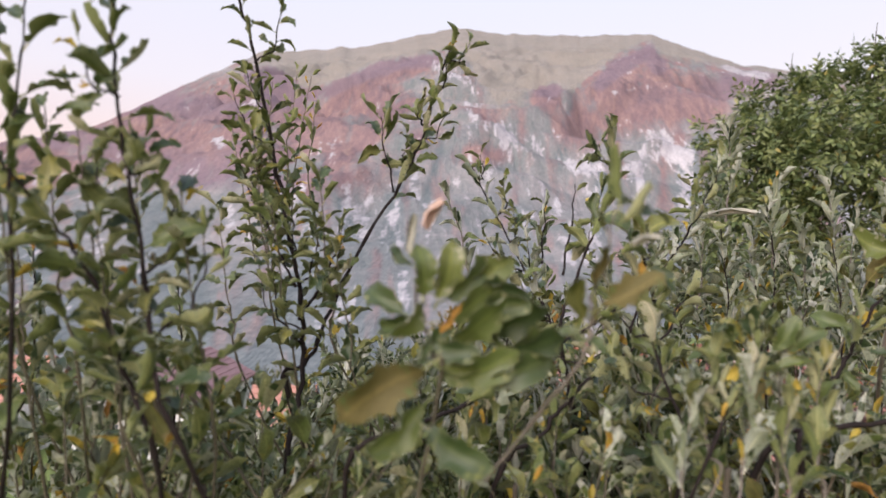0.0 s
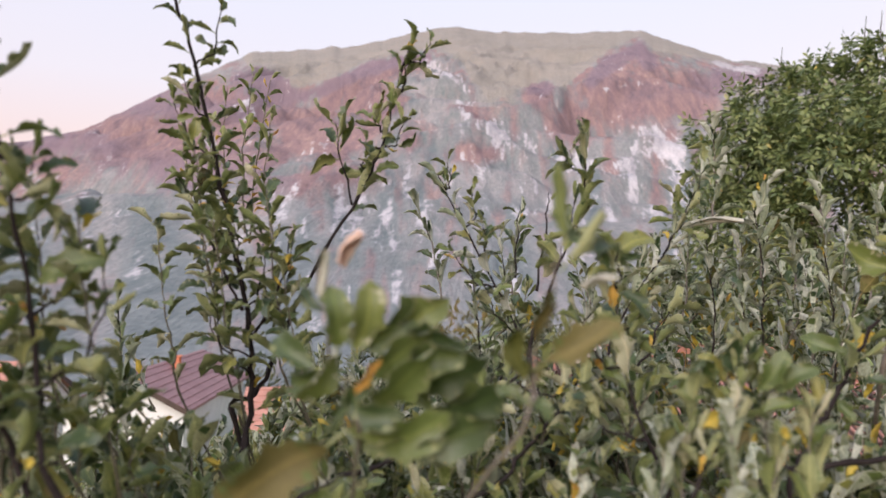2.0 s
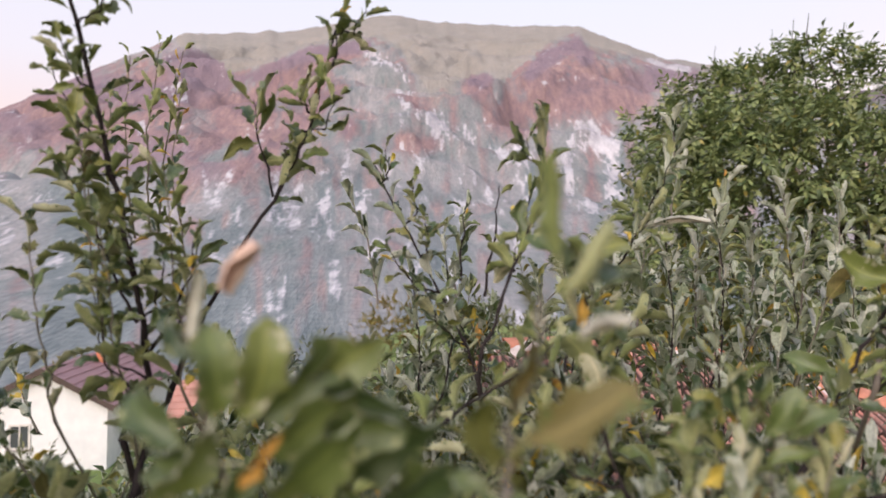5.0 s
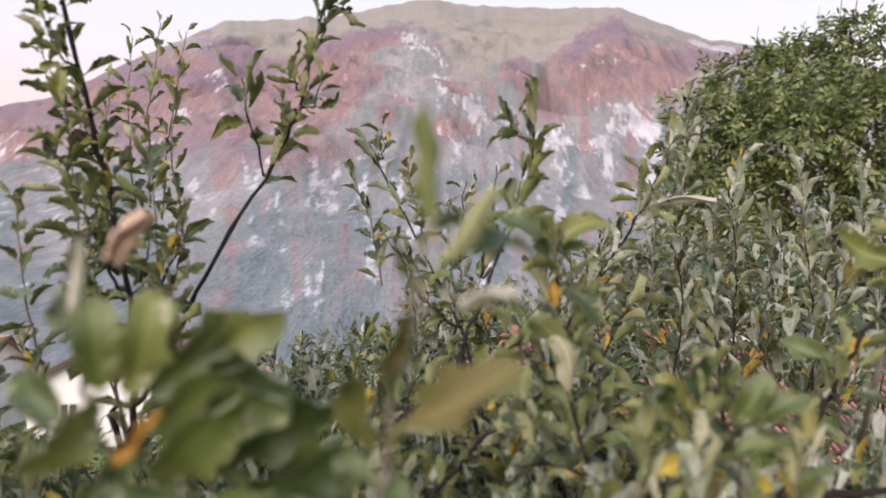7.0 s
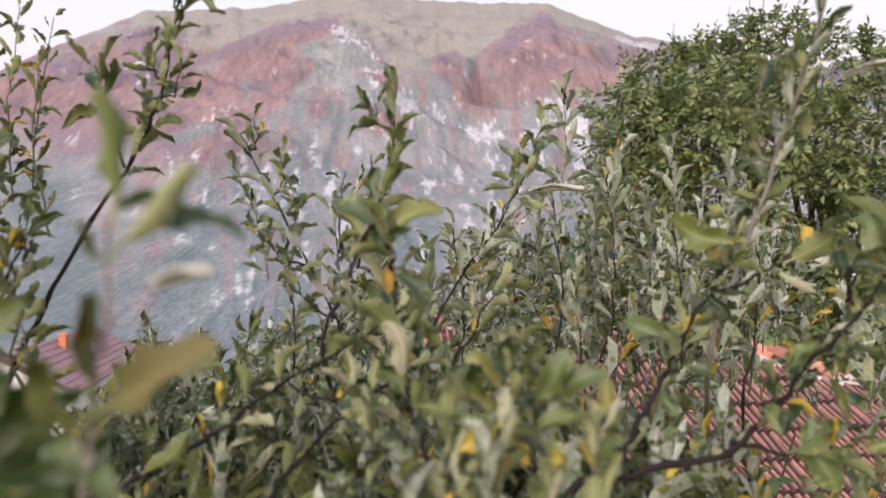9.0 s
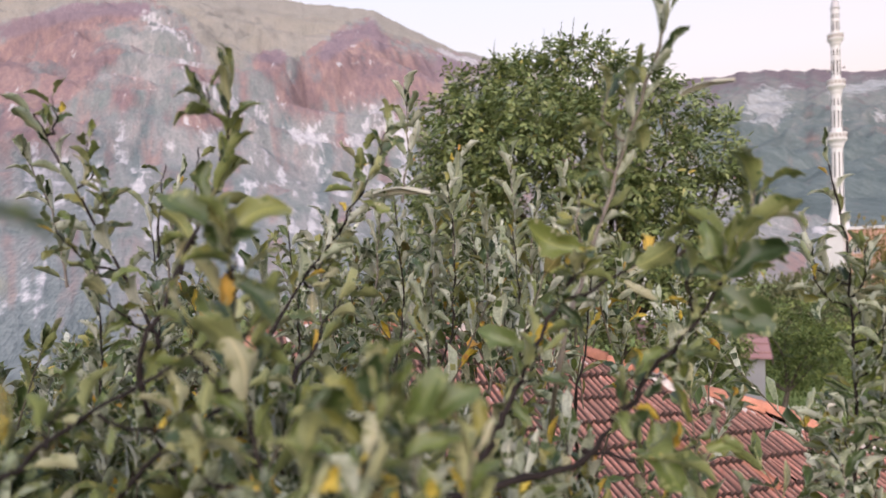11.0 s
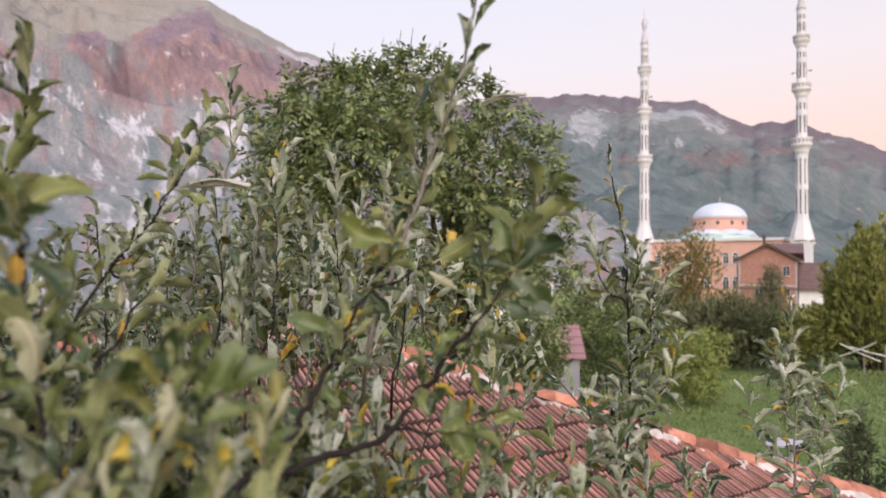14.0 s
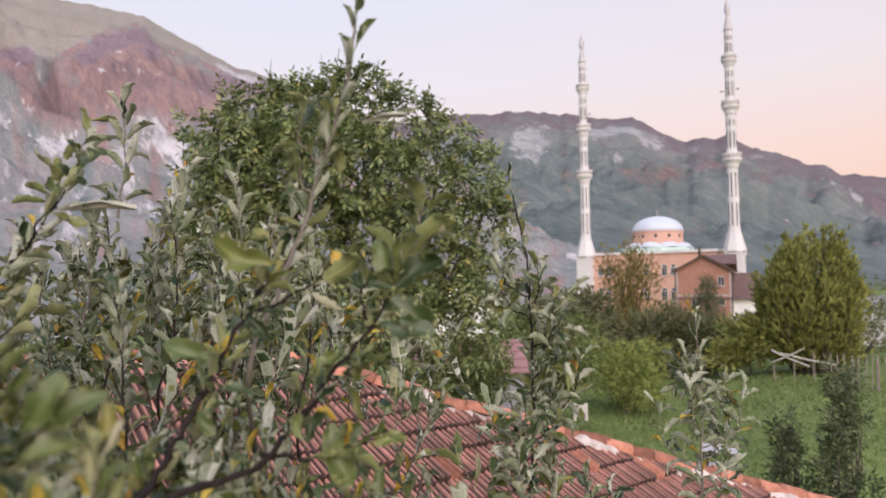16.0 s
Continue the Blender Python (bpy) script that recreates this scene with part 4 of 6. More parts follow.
def willow(az, dist, wide, high, stems, per, size, seed):
    """Many slender stems that rise bare from one stool and fan out, leafy above, with leaves held along them."""
    r = np.random.default_rng(seed)
    base = np.array(spot(az, dist))
    tree = thing("willow", Matrix(), "tall bushy willow with upright olive green shoots", "tree")
    places, ways = [], []
    for k in range(stems):
        a, q = r.uniform(0, 6.28), math.sqrt(r.random())
        out = np.array((math.cos(a), math.sin(a), 0.0))
        tall = high * (1.0 - 0.42 * q ** 2.6) * r.uniform(0.86, 1.03)
        line = curve([base + out * q * 0.45 * wide * 0.4 - (0, 0, 0.1), base + out * q * wide * 0.40 + (0, 0, tall * 0.4), base + out * q * wide * 0.50 + r.normal(0, 0.12, 3) + (0, 0, tall)], 12)
        o = new("stem", mesh_np("stem", *tube(line, np.linspace(0.05, 0.008, 12), 5), [M_TRUNK], None, True))
        o.parent = tree
        line = np.array(line)
        u = r.uniform(0.14, 1.0, per) ** 0.85 * 10.999
        i = u.astype(int)
        step = line[i + 1] - line[i]
        step /= np.linalg.norm(step, axis=1, keepdims=True)
        side = r.normal(0, 1, (per, 3))
        places.append(line[i] + (line[i + 1] - line[i]) * (u - i)[:, None] + side * (0.30 * (1.25 - u / 11))[:, None])
        ways.append(step + side * 0.22 + out * 0.12)
    places, ways = np.concatenate(places), np.concatenate(ways)
    n = len(places)
    m3 = leaf_axes(ways, r.normal(0, 1, (n, 3)) + (0, 0, 0.4), size * r.uniform(0.6, 1.25, n))
    which = r.integers(0, len(WANDS), n)
    foliage("crown", [(t, m3[which == i], places[which == i], 0) for i, t in enumerate(WANDS)], tree, [M_WILLOW, M_WILLOW], "narrow olive leaves along upright shoots")


willow(67.2, 36, 4.5, 6.7, 110, 95, 0.44, 21)
bush("bush", "rounded yellow-green bush at the meadow's edge", "bush", 53.6, 29, 3.5, 2.9, 2800, 0.25, M_BUSH_LIME, 22, False, 0.3)
bush("bush", "greyish green hedge bush", "bush", 48.4, 40, 6.0, 5.2, 4200, 0.50, M_BUSH_DULL, 23, False, 0.25, None, WANDS)
bush("bush", "dull green overgrown bush", "bush", 56.9, 40, 5.2, 3.2, 4000, 0.46, M_BUSH_DULL, 24, False, 0.25, None, WANDS)
bush("bush", "dark green thicket bush", "bush", 60.4, 42, 4.6, 2.6, 1800, 0.34, M_BUSH, 25)
bush("bush", "low green bush by the fence", "bush", 62.8, 36, 2.8, 2.9, 2800, 0.40, M_WILLOW, 26, False, 0.2, None, WANDS)
bush("tree", "half-bare tree with thin brownish leaves", "tree", 54.0, 58, 6.0, 8.2, 3000, 0.42, M_BUSH_RUST, 27, True, 0.2, None, WANDS)
bush("tree", "green orchard tree behind the shed", "tree", 47.0, 25, 4.0, 5.4, 1496, 0.314, M_BUSH, 28)
bush("bush", "fine-leaved green bush by the outbuilding", "bush", 40.2, 18.5, 2.6, 4.3, 1768, 0.224, M_BUSH, 37)
bush("tree", "leafy tree with fading green leaves", "tree", 50.0, 36, 4.2, 4.6, 1088, 0.358, M_BUSH_DULL, 29)
bush("bush", "brownish autumn bush by the house", "bush", 57.2, 70, 5.0, 3.6, 408, 0.448, M_BUSH_RUST, 30)
spruce = thing("spruce", Matrix(), "small dark conifer before the brick house", "tree")
sx, sy, sz = spot(60.0, 78)
limbs(spruce, (sx, sy, sz - 0.1), (sx, sy, sz + 5.2), 0.12, [], 31)
crown(spruce, [(sx + 0.12 * math.sin(k * 2.1), sy + 0.12 * math.cos(k * 2.1), sz + 1.4 + k * 0.46, 2.1 * (1 - k / 12) ** 0.8, 2.1 * (1 - k / 12) ** 0.8, 0.4) for k in range(10)], 1900, SMALL, 0.30, M_SAPLING, 31, -0.3, "dark needle boughs in whorls", 0.3)
for az, dist, high, wide, n, sd, text in ((68.9, 13.5, 4.0, 1.6, 46, 32, "young plum tree with small dark leaves"), (65.3, 13.5, 3.0, 1.35, 30, 33, "low plum sapling with dark leaves")):
    plum = thing("sapling", Matrix(), text, "tree")
    px, py, pz = spot(az, dist)
    r_s = random.Random(sd)
    tips, lumps = [], []
    for k in range(n):
        q = k / n
        g, out_r = r_s.uniform(0, 6.28), wide * 0.5 * (1 - 0.75 * q) * r_s.uniform(0.4, 1.0)
        h = high * (0.12 + 0.82 * q)
        tips.append((px + out_r * math.cos(g), py + out_r * math.sin(g), pz + h + 0.12))
        lumps.append((px + out_r * 0.8 * math.cos(g), py + out_r * 0.8 * math.sin(g), pz + h, 0.19, 0.19, 0.26))
    limbs(plum, (px, py, pz - 0.1), (px + 0.03, py, pz + high * 0.25), 0.035, tips, sd)
    crown(plum, lumps, n * 14, SMALL, 0.22, M_SAPLING, sd, 0.9, "", 0.1)
bush("tree", "green tree beside the annex", "tree", 74.0, 60, 7.0, 5.6, 476, 0.504, M_BUSH, 34)
bush("bush", "grey-green bush at the end of the meadow", "bush", 70.5, 44, 6.0, 3.2, 612, 0.403, M_BUSH_DULL, 35)
for k, (az, dist, wd, hg) in enumerate(((-30, 30, 4, 2.6), (-24, 52, 6, 4.5), (-18, 48, 6, 4.0), (-6, 50, 7, 4.5), (0, 56, 8, 5), (6, 48, 7, 5), (12, 40, 6, 4.6), (-37, 50, 8, 5), (78, 50, 8, 5), (-13.5, 37, 5, 2.6), (-10.5, 38, 4, 2.4))):
    bush("tree", "garden tree in the village, dull green", "tree", az, dist, wd, hg * 0.6, 220, wd * 0.13, M_BUSH_RUST if k % 3 == 1 else M_BUSH_DULL, 40 + k, False, 0.4, None, WANDS)


# ---- houses ----
def gabled(house, width, depth, wall_h, rise, over, wall_mat, roof_mat, thick=0.14):
    """Walls with gables to the south and north and a ridge along y; origin in the middle of the south wall's foot."""
    w = width / 2
    for y0, y1 in ((0, 0.25), (depth - 0.25, depth)):
        bm = bmesh.new()
        pr = [(-w, -0.6), (w, -0.6), (w, wall_h), (0, wall_h + rise), (-w, wall_h)]
        a, b = [bm.verts.new((x, y0, z)) for x, z in pr], [bm.verts.new((x, y1, z)) for x, z in pr]
        bm.faces.new(a), bm.faces.new(b[::-1])
        for i in range(5):
            bm.faces.new((a[i], b[i], b[(i + 1) % 5], a[(i + 1) % 5]))
        bmesh.ops.recalc_face_normals(bm, faces=bm.faces)
        part("gable_wall", bm, wall_mat, house)
    for s in (-1, 1):
        part("side_wall", boxed(min(s * w, s * (w - 0.25)), max(s * w, s * (w - 0.25)), 0.25, depth - 0.25, -0.6, wall_h), wall_mat, house)
        k = rise / w
        bm = bmesh.new()
        x1, z1 = s * (w + over), wall_h - over * k
        pts = [(0, wall_h + rise + 0.03), (x1, z1 + 0.03), (x1, z1 + 0.03 + thick), (0, wall_h + rise + 0.03 + thick)]
        a, b = [bm.verts.new((x, -over, z)) for x, z in pts], [bm.verts.new((x, depth + over, z)) for x, z in pts]
        bm.faces.new(a), bm.faces.new(b[::-1])
        for i in range(4):
            bm.faces.new((a[i], b[i], b[(i + 1) % 4], a[(i + 1) % 4]))
        bmesh.ops.recalc_face_normals(bm, faces=bm.faces)
        rf = part("roof", bm, roof_mat, house)
        rows = max(4, int(math.hypot(w + over, rise) / 0.4))
        for i in range(rows):
            t0 = (i + 0.5) / rows
            xx, zz = x1 * t0, (wall_h + rise) + (z1 - wall_h - rise) * t0 + 0.03 + thick
            part("batten_course", boxed(xx - 0.03, xx + 0.03, -over, depth + over, zz - 0.02, zz + 0.035), roof_mat, rf)
        bm = bmesh.new()
        pts = [(0, wall_h + rise - 0.10), (x1, z1 - 0.10), (x1, z1 + thick + 0.04), (0, wall_h + rise + thick + 0.04)]
        a, b = [bm.verts.new((x, -over - 0.03, z)) for x, z in pts], [bm.verts.new((x, -over, z)) for x, z in pts]
        bm.faces.new(a), bm.faces.new(b[::-1])
        for i in range(4):
            bm.faces.new((a[i], b[i], b[(i + 1) % 4], a[(i + 1) % 4]))
        bmesh.ops.recalc_face_normals(bm, faces=bm.faces)
        part("bargeboard", bm, M_DARKWOOD, house)


def window(house, x, y, z, w, h, frame_mat=None, arch=False):
    """A window in a south wall at y: frame, pane and sill."""
    fr = bmesh.new()
    t = 0.09
    for a in ((x - w / 2, x - w / 2 + t, y - 0.05, y + 0.02, z, z + h), (x + w / 2 - t, x + w / 2, y - 0.05, y + 0.02, z, z + h), (x - w / 2 + t, x + w / 2 - t, y - 0.05, y + 0.02, z, z + t), (x - w / 2 + t, x + w / 2 - t, y - 0.05, y + 0.02, z + h - t, z + h), (x - 0.03, x + 0.03, y - 0.05, y + 0.02, z + t, z + h - t)):
        box(fr, *a)
    if arch:
        prev = None
        for i in range(9):
            g = math.pi * i / 8
            ring = [fr.verts.new((x + r * math.cos(g), yy, z + h + r * math.sin(g))) for r, yy in ((w / 2, y - 0.05), (w / 2 - t, y - 0.05), (w / 2 - t, y + 0.02), (w / 2, y + 0.02))]
            if prev:
                for q in range(4):
                    fr.faces.new((prev[q], prev[(q + 1) % 4], ring[(q + 1) % 4], ring[q]))
            prev = ring
    wd = part("window", fr, frame_mat or M_WHITEWOOD, house)
    pn = boxed(x - w / 2 + t, x + w / 2 - t, y - 0.012, y - 0.004, z + t, z + h - t)
    if arch:
        c = pn.verts.new((x, y - 0.012, z + h - t))
        arc = [pn.verts.new((x + (w / 2 - t) * math.cos(math.pi * i / 8), y - 0.012, z + h - t + (w / 2 - t) * math.sin(math.pi * i / 8) + t * 0.8)) for i in range(9)]
        for i in range(8):
            pn.faces.new((c, arc[i], arc[i + 1]))
    part("pane", pn, M_GLASS, wd)
    part("sill", boxed(x - w / 2 - 0.08, x + w / 2 + 0.08, y - 0.12, y + 0.02, z - 0.07, z - 0.004), M_CONC, wd)


def facing(az, dist, turn=0.0, z=None):
    """A pose on the ground at a bearing, its -y side turned to the eye, then turned on."""
    x, y, g = spot(az, dist)
    return pose(x, y, g if z is None else z, 0, 0, -az + turn)


brick = thing("house", facing(59.7, 88, -4), "unfinished red brick house with a dark brown gabled roof", "house")
gabled(brick, 6.3, 4.0, 6.55, 1.75, 0.45, M_BRICK, M_ROOFBROWN)
part("rear_wall", boxed(-3.15, 3.15, 4.0, 9.0, -0.6, 6.55), M_BRICK, brick)
cross = bmesh.new()
ends = [[cross.verts.new((x, y, z)) for y, z in ((3.4, 7.5), (5.6, 8.62), (9.4, 6.5), (9.4, 6.35), (5.6, 8.45), (3.4, 7.32))] for x in (-0.4, 3.6)]
cross.faces.new(ends[0]), cross.faces.new(ends[1][::-1])
for i in range(6):
    cross.faces.new((ends[0][i], ends[1][i], ends[1][(i + 1) % 6], ends[0][(i + 1) % 6]))
bmesh.ops.recalc_face_normals(cross, faces=cross.faces)
part("rear_roof", cross, M_ROOFBROWN, brick)
part("ring_beam", boxed(-3.13, 3.13, -0.03, 0.0, 3.4, 3.62), M_CONC, brick)
part("corner_post", boxed(-3.13, -2.9, -0.035, 0.0, -0.3, 6.4), M_CONC, brick)
part("corner_post", boxed(2.9, 3.13, -0.035, 0.0, -0.3, 6.4), M_CONC, brick)
window(brick, 2.0, 0, 4.6, 0.8, 1.2, M_CONC)
window(brick, -0.9, 0, 2.1, 1.0, 1.0, M_CONC)
window(brick, 2.0, 0, 2.3, 0.8, 0.8, M_CONC)
part("chimney", boxed(-0.62, -0.3, 1.4, 1.72, 8.0, 9.5), M_DARKWOOD, brick)
part("downpipe", boxed(-3.28, -3.19, -0.12, -0.04, 0, 6.3), M_WIRE, brick)
part("downpipe", boxed(3.19, 3.28, -0.12, -0.04, 0, 6.3), M_WIRE, brick)
annex = thing("house", facing(63.4, 91, 90), "low white annex under a dark hipped roof", "house")
gabled(annex, 5.4, 8.5, 3.7, 2.5, 0.6, M_PLASTER, M_ROOFBROWN)
window(annex, 0.6, 0, 1.6, 1.0, 1.2)

west = thing("house", pose(-15.7, 31.2, -3.1, 0, 0, 6), "white cottage with a mauve metal roof and orange chimney", "house")
gabled(west, 5.4, 12.5, 2.7, 1.5, 0.35, M_PLASTER, M_ROOFMAUVE)
ch = part("chimney", boxed(0.5, 0.85, 5.2, 5.6, 3.4, 4.6), M_CHIM, west, "orange brick chimney")
part("chimney_cap", boxed(0.44, 0.91, 5.14, 5.66, 4.6, 4.67), M_CHIM, ch)
window(west, -0.9, 0, 0.8, 0.9, 1.1)
red1 = thing("house", facing(-33, 41, 60), "white village house with a red clay roof", "house")
gabled(red1, 6.0, 8.0, 2.9, 1.7, 0.4, M_PLASTER, M_ROOFRED)
red2 = thing("house", facing(-13.8, 37, 80), "white house with an orange-red tiled roof among bushes", "house")
gabled(red2, 4.2, 2.8, 1.5, 1.6, 0.3, M_PLASTER, M_ROOFRED)
white = thing("house", facing(40.0, 60), "white house half hidden behind the walnut", "house")
gabled(white, 7.0, 8.0, 4.2, 1.8, 0.4, M_PLASTER, M_ROOFMAUVE)
barn = thing("house", facing(72.6, 66, 86), "low white farm building with a flat grey roof", "house")
gabled(barn, 5.0, 7.0, 3.4, 0.5, 0.3, M_PLASTER, M_GREYWALL)
window(barn, 0.8, 0, 1.5, 0.9, 1.0)
coop = thing("outbuilding", facing(45.0, 21.5, 102), "small grey outbuilding with a mauve corrugated roof", "outbuilding")
gabled(coop, 1.6, 3.2, 2.6, 0.75, 0.15, M_GREYWALL, M_ROOFMAUVE, 0.05)


# ---- the mosque ----
FRONT = math.degrees(math.atan2(-0.968, 0.252))
mosque = thing("mosque", pose(91.2, 61.0, 0, 0, 0, FRONT), "salmon mosque with a bluish dome and two white minarets", "mosque")
body = part("body", boxed(-11.0, 9.0, 0.4, 17.5, -0.5, 9.6), M_PINK, mosque, "salmon rendered walls")
part("cornice", boxed(-11.3, 9.3, 0.1, 17.8, 9.6, 10.0), M_MINARET, mosque)
for row_z, h in ((6.2, 1.3), (2.4, 1.5)):
    for x in (-9.2, -7.8, -4.4, -1.6, 1.2, 2.6, 5.4, 7.6):
        window(mosque, x, 0.4, row_z, 0.95, h, M_MINARET, True)
DX, DY = -2.4, 8.2
tier = part("tier", lathe([(5.7, 10.0), (5.7, 10.75), (5.3, 10.9)], 8, math.pi / 8), M_COPPER, mosque, "pale green sheet roof")
tier.matrix_basis = pose(DX, DY, 0)
for k in range(8):
    g = math.pi / 4 * k
    hd = part("half_dome", lathe([(2.05, 10.85), (1.95, 11.05), (1.55, 11.4), (0.95, 11.65), (0.05, 11.75)], 14), M_DOME, mosque)
    hd.matrix_basis = pose(DX + 3.5 * math.cos(g), DY + 3.5 * math.sin(g), 0)
drum = part("drum", lathe([(4.05, 10.8), (4.05, 13.25), (4.18, 13.3), (4.18, 13.48)], 24), M_PINK, mosque, "salmon drum with small windows")
drum.matrix_basis = pose(DX, DY, 0)
for k in range(12):
    g = 2 * math.pi * (k + 0.5) / 12
    o = part("drum_window", boxed(4.0, 4.06, -0.22, 0.22, 12.4, 12.95), M_GLASS, drum)
    o.matrix_basis = pose(0, 0, 0, 0, 0, math.degrees(g))
dome = part("dome", lathe([(4.12 * math.cos(radians(t)), 13.46 + 2.65 * math.sin(radians(t))) for t in (0, 10, 22, 34, 46, 58, 70, 80, 89)], 32), M_DOME, mosque, "bluish white lead dome", True)
dome.matrix_basis = pose(DX, DY, 0)
fin = part("finial", lathe([(0.12, 16.05), (0.08, 16.4), (0.2, 16.6), (0.06, 16.8), (0.03, 17.3)], 8), M_CONC, dome)


def minaret(x, y, k):
    """A three-balconied minaret with slotted shafts, k times the height of the first."""
    root = part("minaret", boxed(-1.15, 1.15, -1.15, 1.15, -0.5, 9.5), M_MINARET, mosque, "slender white minaret with three balconies")
    root.matrix_basis = pose(x, y, 0) @ Matrix.Diagonal((1, 1, k, 1))
    part("pedestal", lathe([(1.62, 9.5), (1.55, 9.9), (1.1, 11.7), (0.98, 12.2)], 8, math.pi / 8), M_MINARET, root)
    shafts = ((12.2, 21.6, 0.92, 0.78), (23.6, 29.4, 0.78, 0.68), (31.3, 36.5, 0.68, 0.60), (38.0, 41.8, 0.60, 0.56))
    for i, (z0, z1, r0, r1) in enumerate(shafts):
        sh = part("shaft", lathe([(r0, z0), (r0, z0 + 0.25), (r0 - 0.05, z0 + 0.3), (r1, z1)], 8, math.pi / 8), M_MINARET, root)
        rows = ((0.10, 0.46), (0.54, 0.92)) if i == 0 else ((0.14, 0.56), (0.70, 0.86)) if i < 3 else ((0.15, 0.5), (0.62, 0.8))
        for f0, f1 in rows:
            for s in range(8):
                rr = (r0 + (r1 - r0) * (f0 + f1) / 2) * math.cos(math.pi / 8)
                o = part("slot", boxed(rr - 0.04, rr + 0.008, -0.08, 0.08, z0 + (z1 - z0) * f0, z0 + (z1 - z0) * f1), M_SLOT, sh)
                o.matrix_basis = pose(0, 0, 0, 0, 0, 45 * s)
    for z0, z1, r, q in ((21.5, 23.7, 0.80, 1.36), (29.3, 31.4, 0.70, 1.24), (36.4, 38.1, 0.62, 1.08)):
        h = z1 - z0
        bal = part("balcony", lathe([(r, z0), (r + 0.14, z0 + 0.15 * h), (r + 0.14, z0 + 0.25 * h), (r + 0.3, z0 + 0.38 * h), (q - 0.05, z0 + 0.5 * h), (q, z0 + 0.52 * h), (q, z0 + 0.6 * h), (q - 0.06, z0 + 0.62 * h), (q - 0.06, z0 + 0.92 * h), (q, z0 + 0.94 * h), (q, z1), (r, z1)], 16), M_MINARET, root)
        for s in range(16):
            o = part("panel", boxed(q - 0.085, q - 0.045, -0.16, 0.16, z0 + 0.66 * h, z0 + 0.88 * h), M_CONC, bal)
            o.matrix_basis = pose(0, 0, 0, 0, 0, 22.5 * s)
    part("spire", lathe([(0.62, 41.8), (0.60, 42.0), (0.38, 43.1), (0.22, 44.0), (0.30, 44.3), (0.42, 44.9), (0.40, 45.4), (0.22, 46.1), (0.10, 46.5), (0.05, 47.5)], 16), M_SPIRE, root, "grey lead spire", True)
    for s in (0, 90, 180, 270):
        o = part("loudspeaker", lathe([(0.05, 0.0), (0.06, 0.25), (0.2, 0.55)], 8), M_CONC, root)
        o.matrix_basis = pose(0, 0, 33.0, 0, 90, s) @ pose(0, 0, 0.7)


minaret(-11.5, 0.0, 1.0)
minaret(11.6, 0.0, 1.0)


# ---- meadow things ----
gate = thing("plank_gate", facing(50.0, 27, 18), "small whitewashed plank gate on two posts", "gate")
for x in (-0.22, 0.22):
    part("post", boxed(x - 0.06, x + 0.06, -0.05, 0.05, -0.1, 0.68, 0.01), M_WHITEWOOD, gate)
part("plank", boxed(-0.26, 0.26, -0.08, -0.05, 0.30, 0.62, 0.006), M_WHITEWOOD, gate)
flue = thing("chimney", facing(60.6, 12.6), "white chimney stack with a grey metal cover", "chimney")
part("shaft", boxed(-0.22, 0.22, -0.22, 0.22, -0.1, 2.15, 0.015), M_PLASTER, flue)
for x, y in ((-0.19, -0.19), (0.19, -0.19), (-0.19, 0.19), (0.19, 0.19)):
    part("leg", boxed(x - 0.02, x + 0.02, y - 0.02, y + 0.02, 2.15, 2.42), M_WIRE, flue)
part("cover", boxed(-0.28, 0.28, -0.28, 0.28, 2.42, 2.45, 0.008), M_SPIRE, flue, "grey sheet metal cover")

fence = thing("fence", Matrix(), "crooked wooden fence with pale rails and wire", "fence")
for k in range(9):
    x, y, z = spot(64.6 + k * 1.3, 33.5 - k * 0.35)
    o = part("post", lathe([(0.035, -0.2), (0.03, 0.85 + 0.2 * (k % 3)), (0.02, 0.92 + 0.2 * (k % 3))], 7), M_POST, fence)
    o.matrix_basis = pose(x, y, z, (k * 37 % 7) - 3, (k * 23 % 9) - 4)


def rail(a, b):
    v, f = tube(curve([a, (np.array(a) + np.array(b)) / 2 + np.array((0, 0, -0.04)), b], 6), np.full(6, 0.032), 6)
    o = new("rail", mesh_np("rail", v, f, [M_WHITEWOOD], None, True))
    o.parent = fence


rail(spot(64.4, 33.4, -6.1), spot(66.6, 32.4, -5.0)), rail(spot(64.4, 33.4, -5.2), spot(66.9, 32.6, -6.3)), rail(spot(65.0, 33.0, -5.4), spot(68.6, 32.3, -6.1))


r_g = random.Random(6)
bed = thing("garden_fence", Matrix(), "row of thin grey wooden garden stakes", "fence")
for k in range(9):
    x, y, z = spot(68.3 + 0.42 * k + r_g.uniform(-0.04, 0.04), 31.6 - 0.03 * k)
    o = part("stake", lathe([(0.028, -0.1), (0.026, r_g.uniform(1.0, 1.35)), (0.01, 1.4)], 6), M_POST, bed)
    o.matrix_basis = pose(x, y, z, r_g.uniform(-4, 4), r_g.uniform(-5, 5))


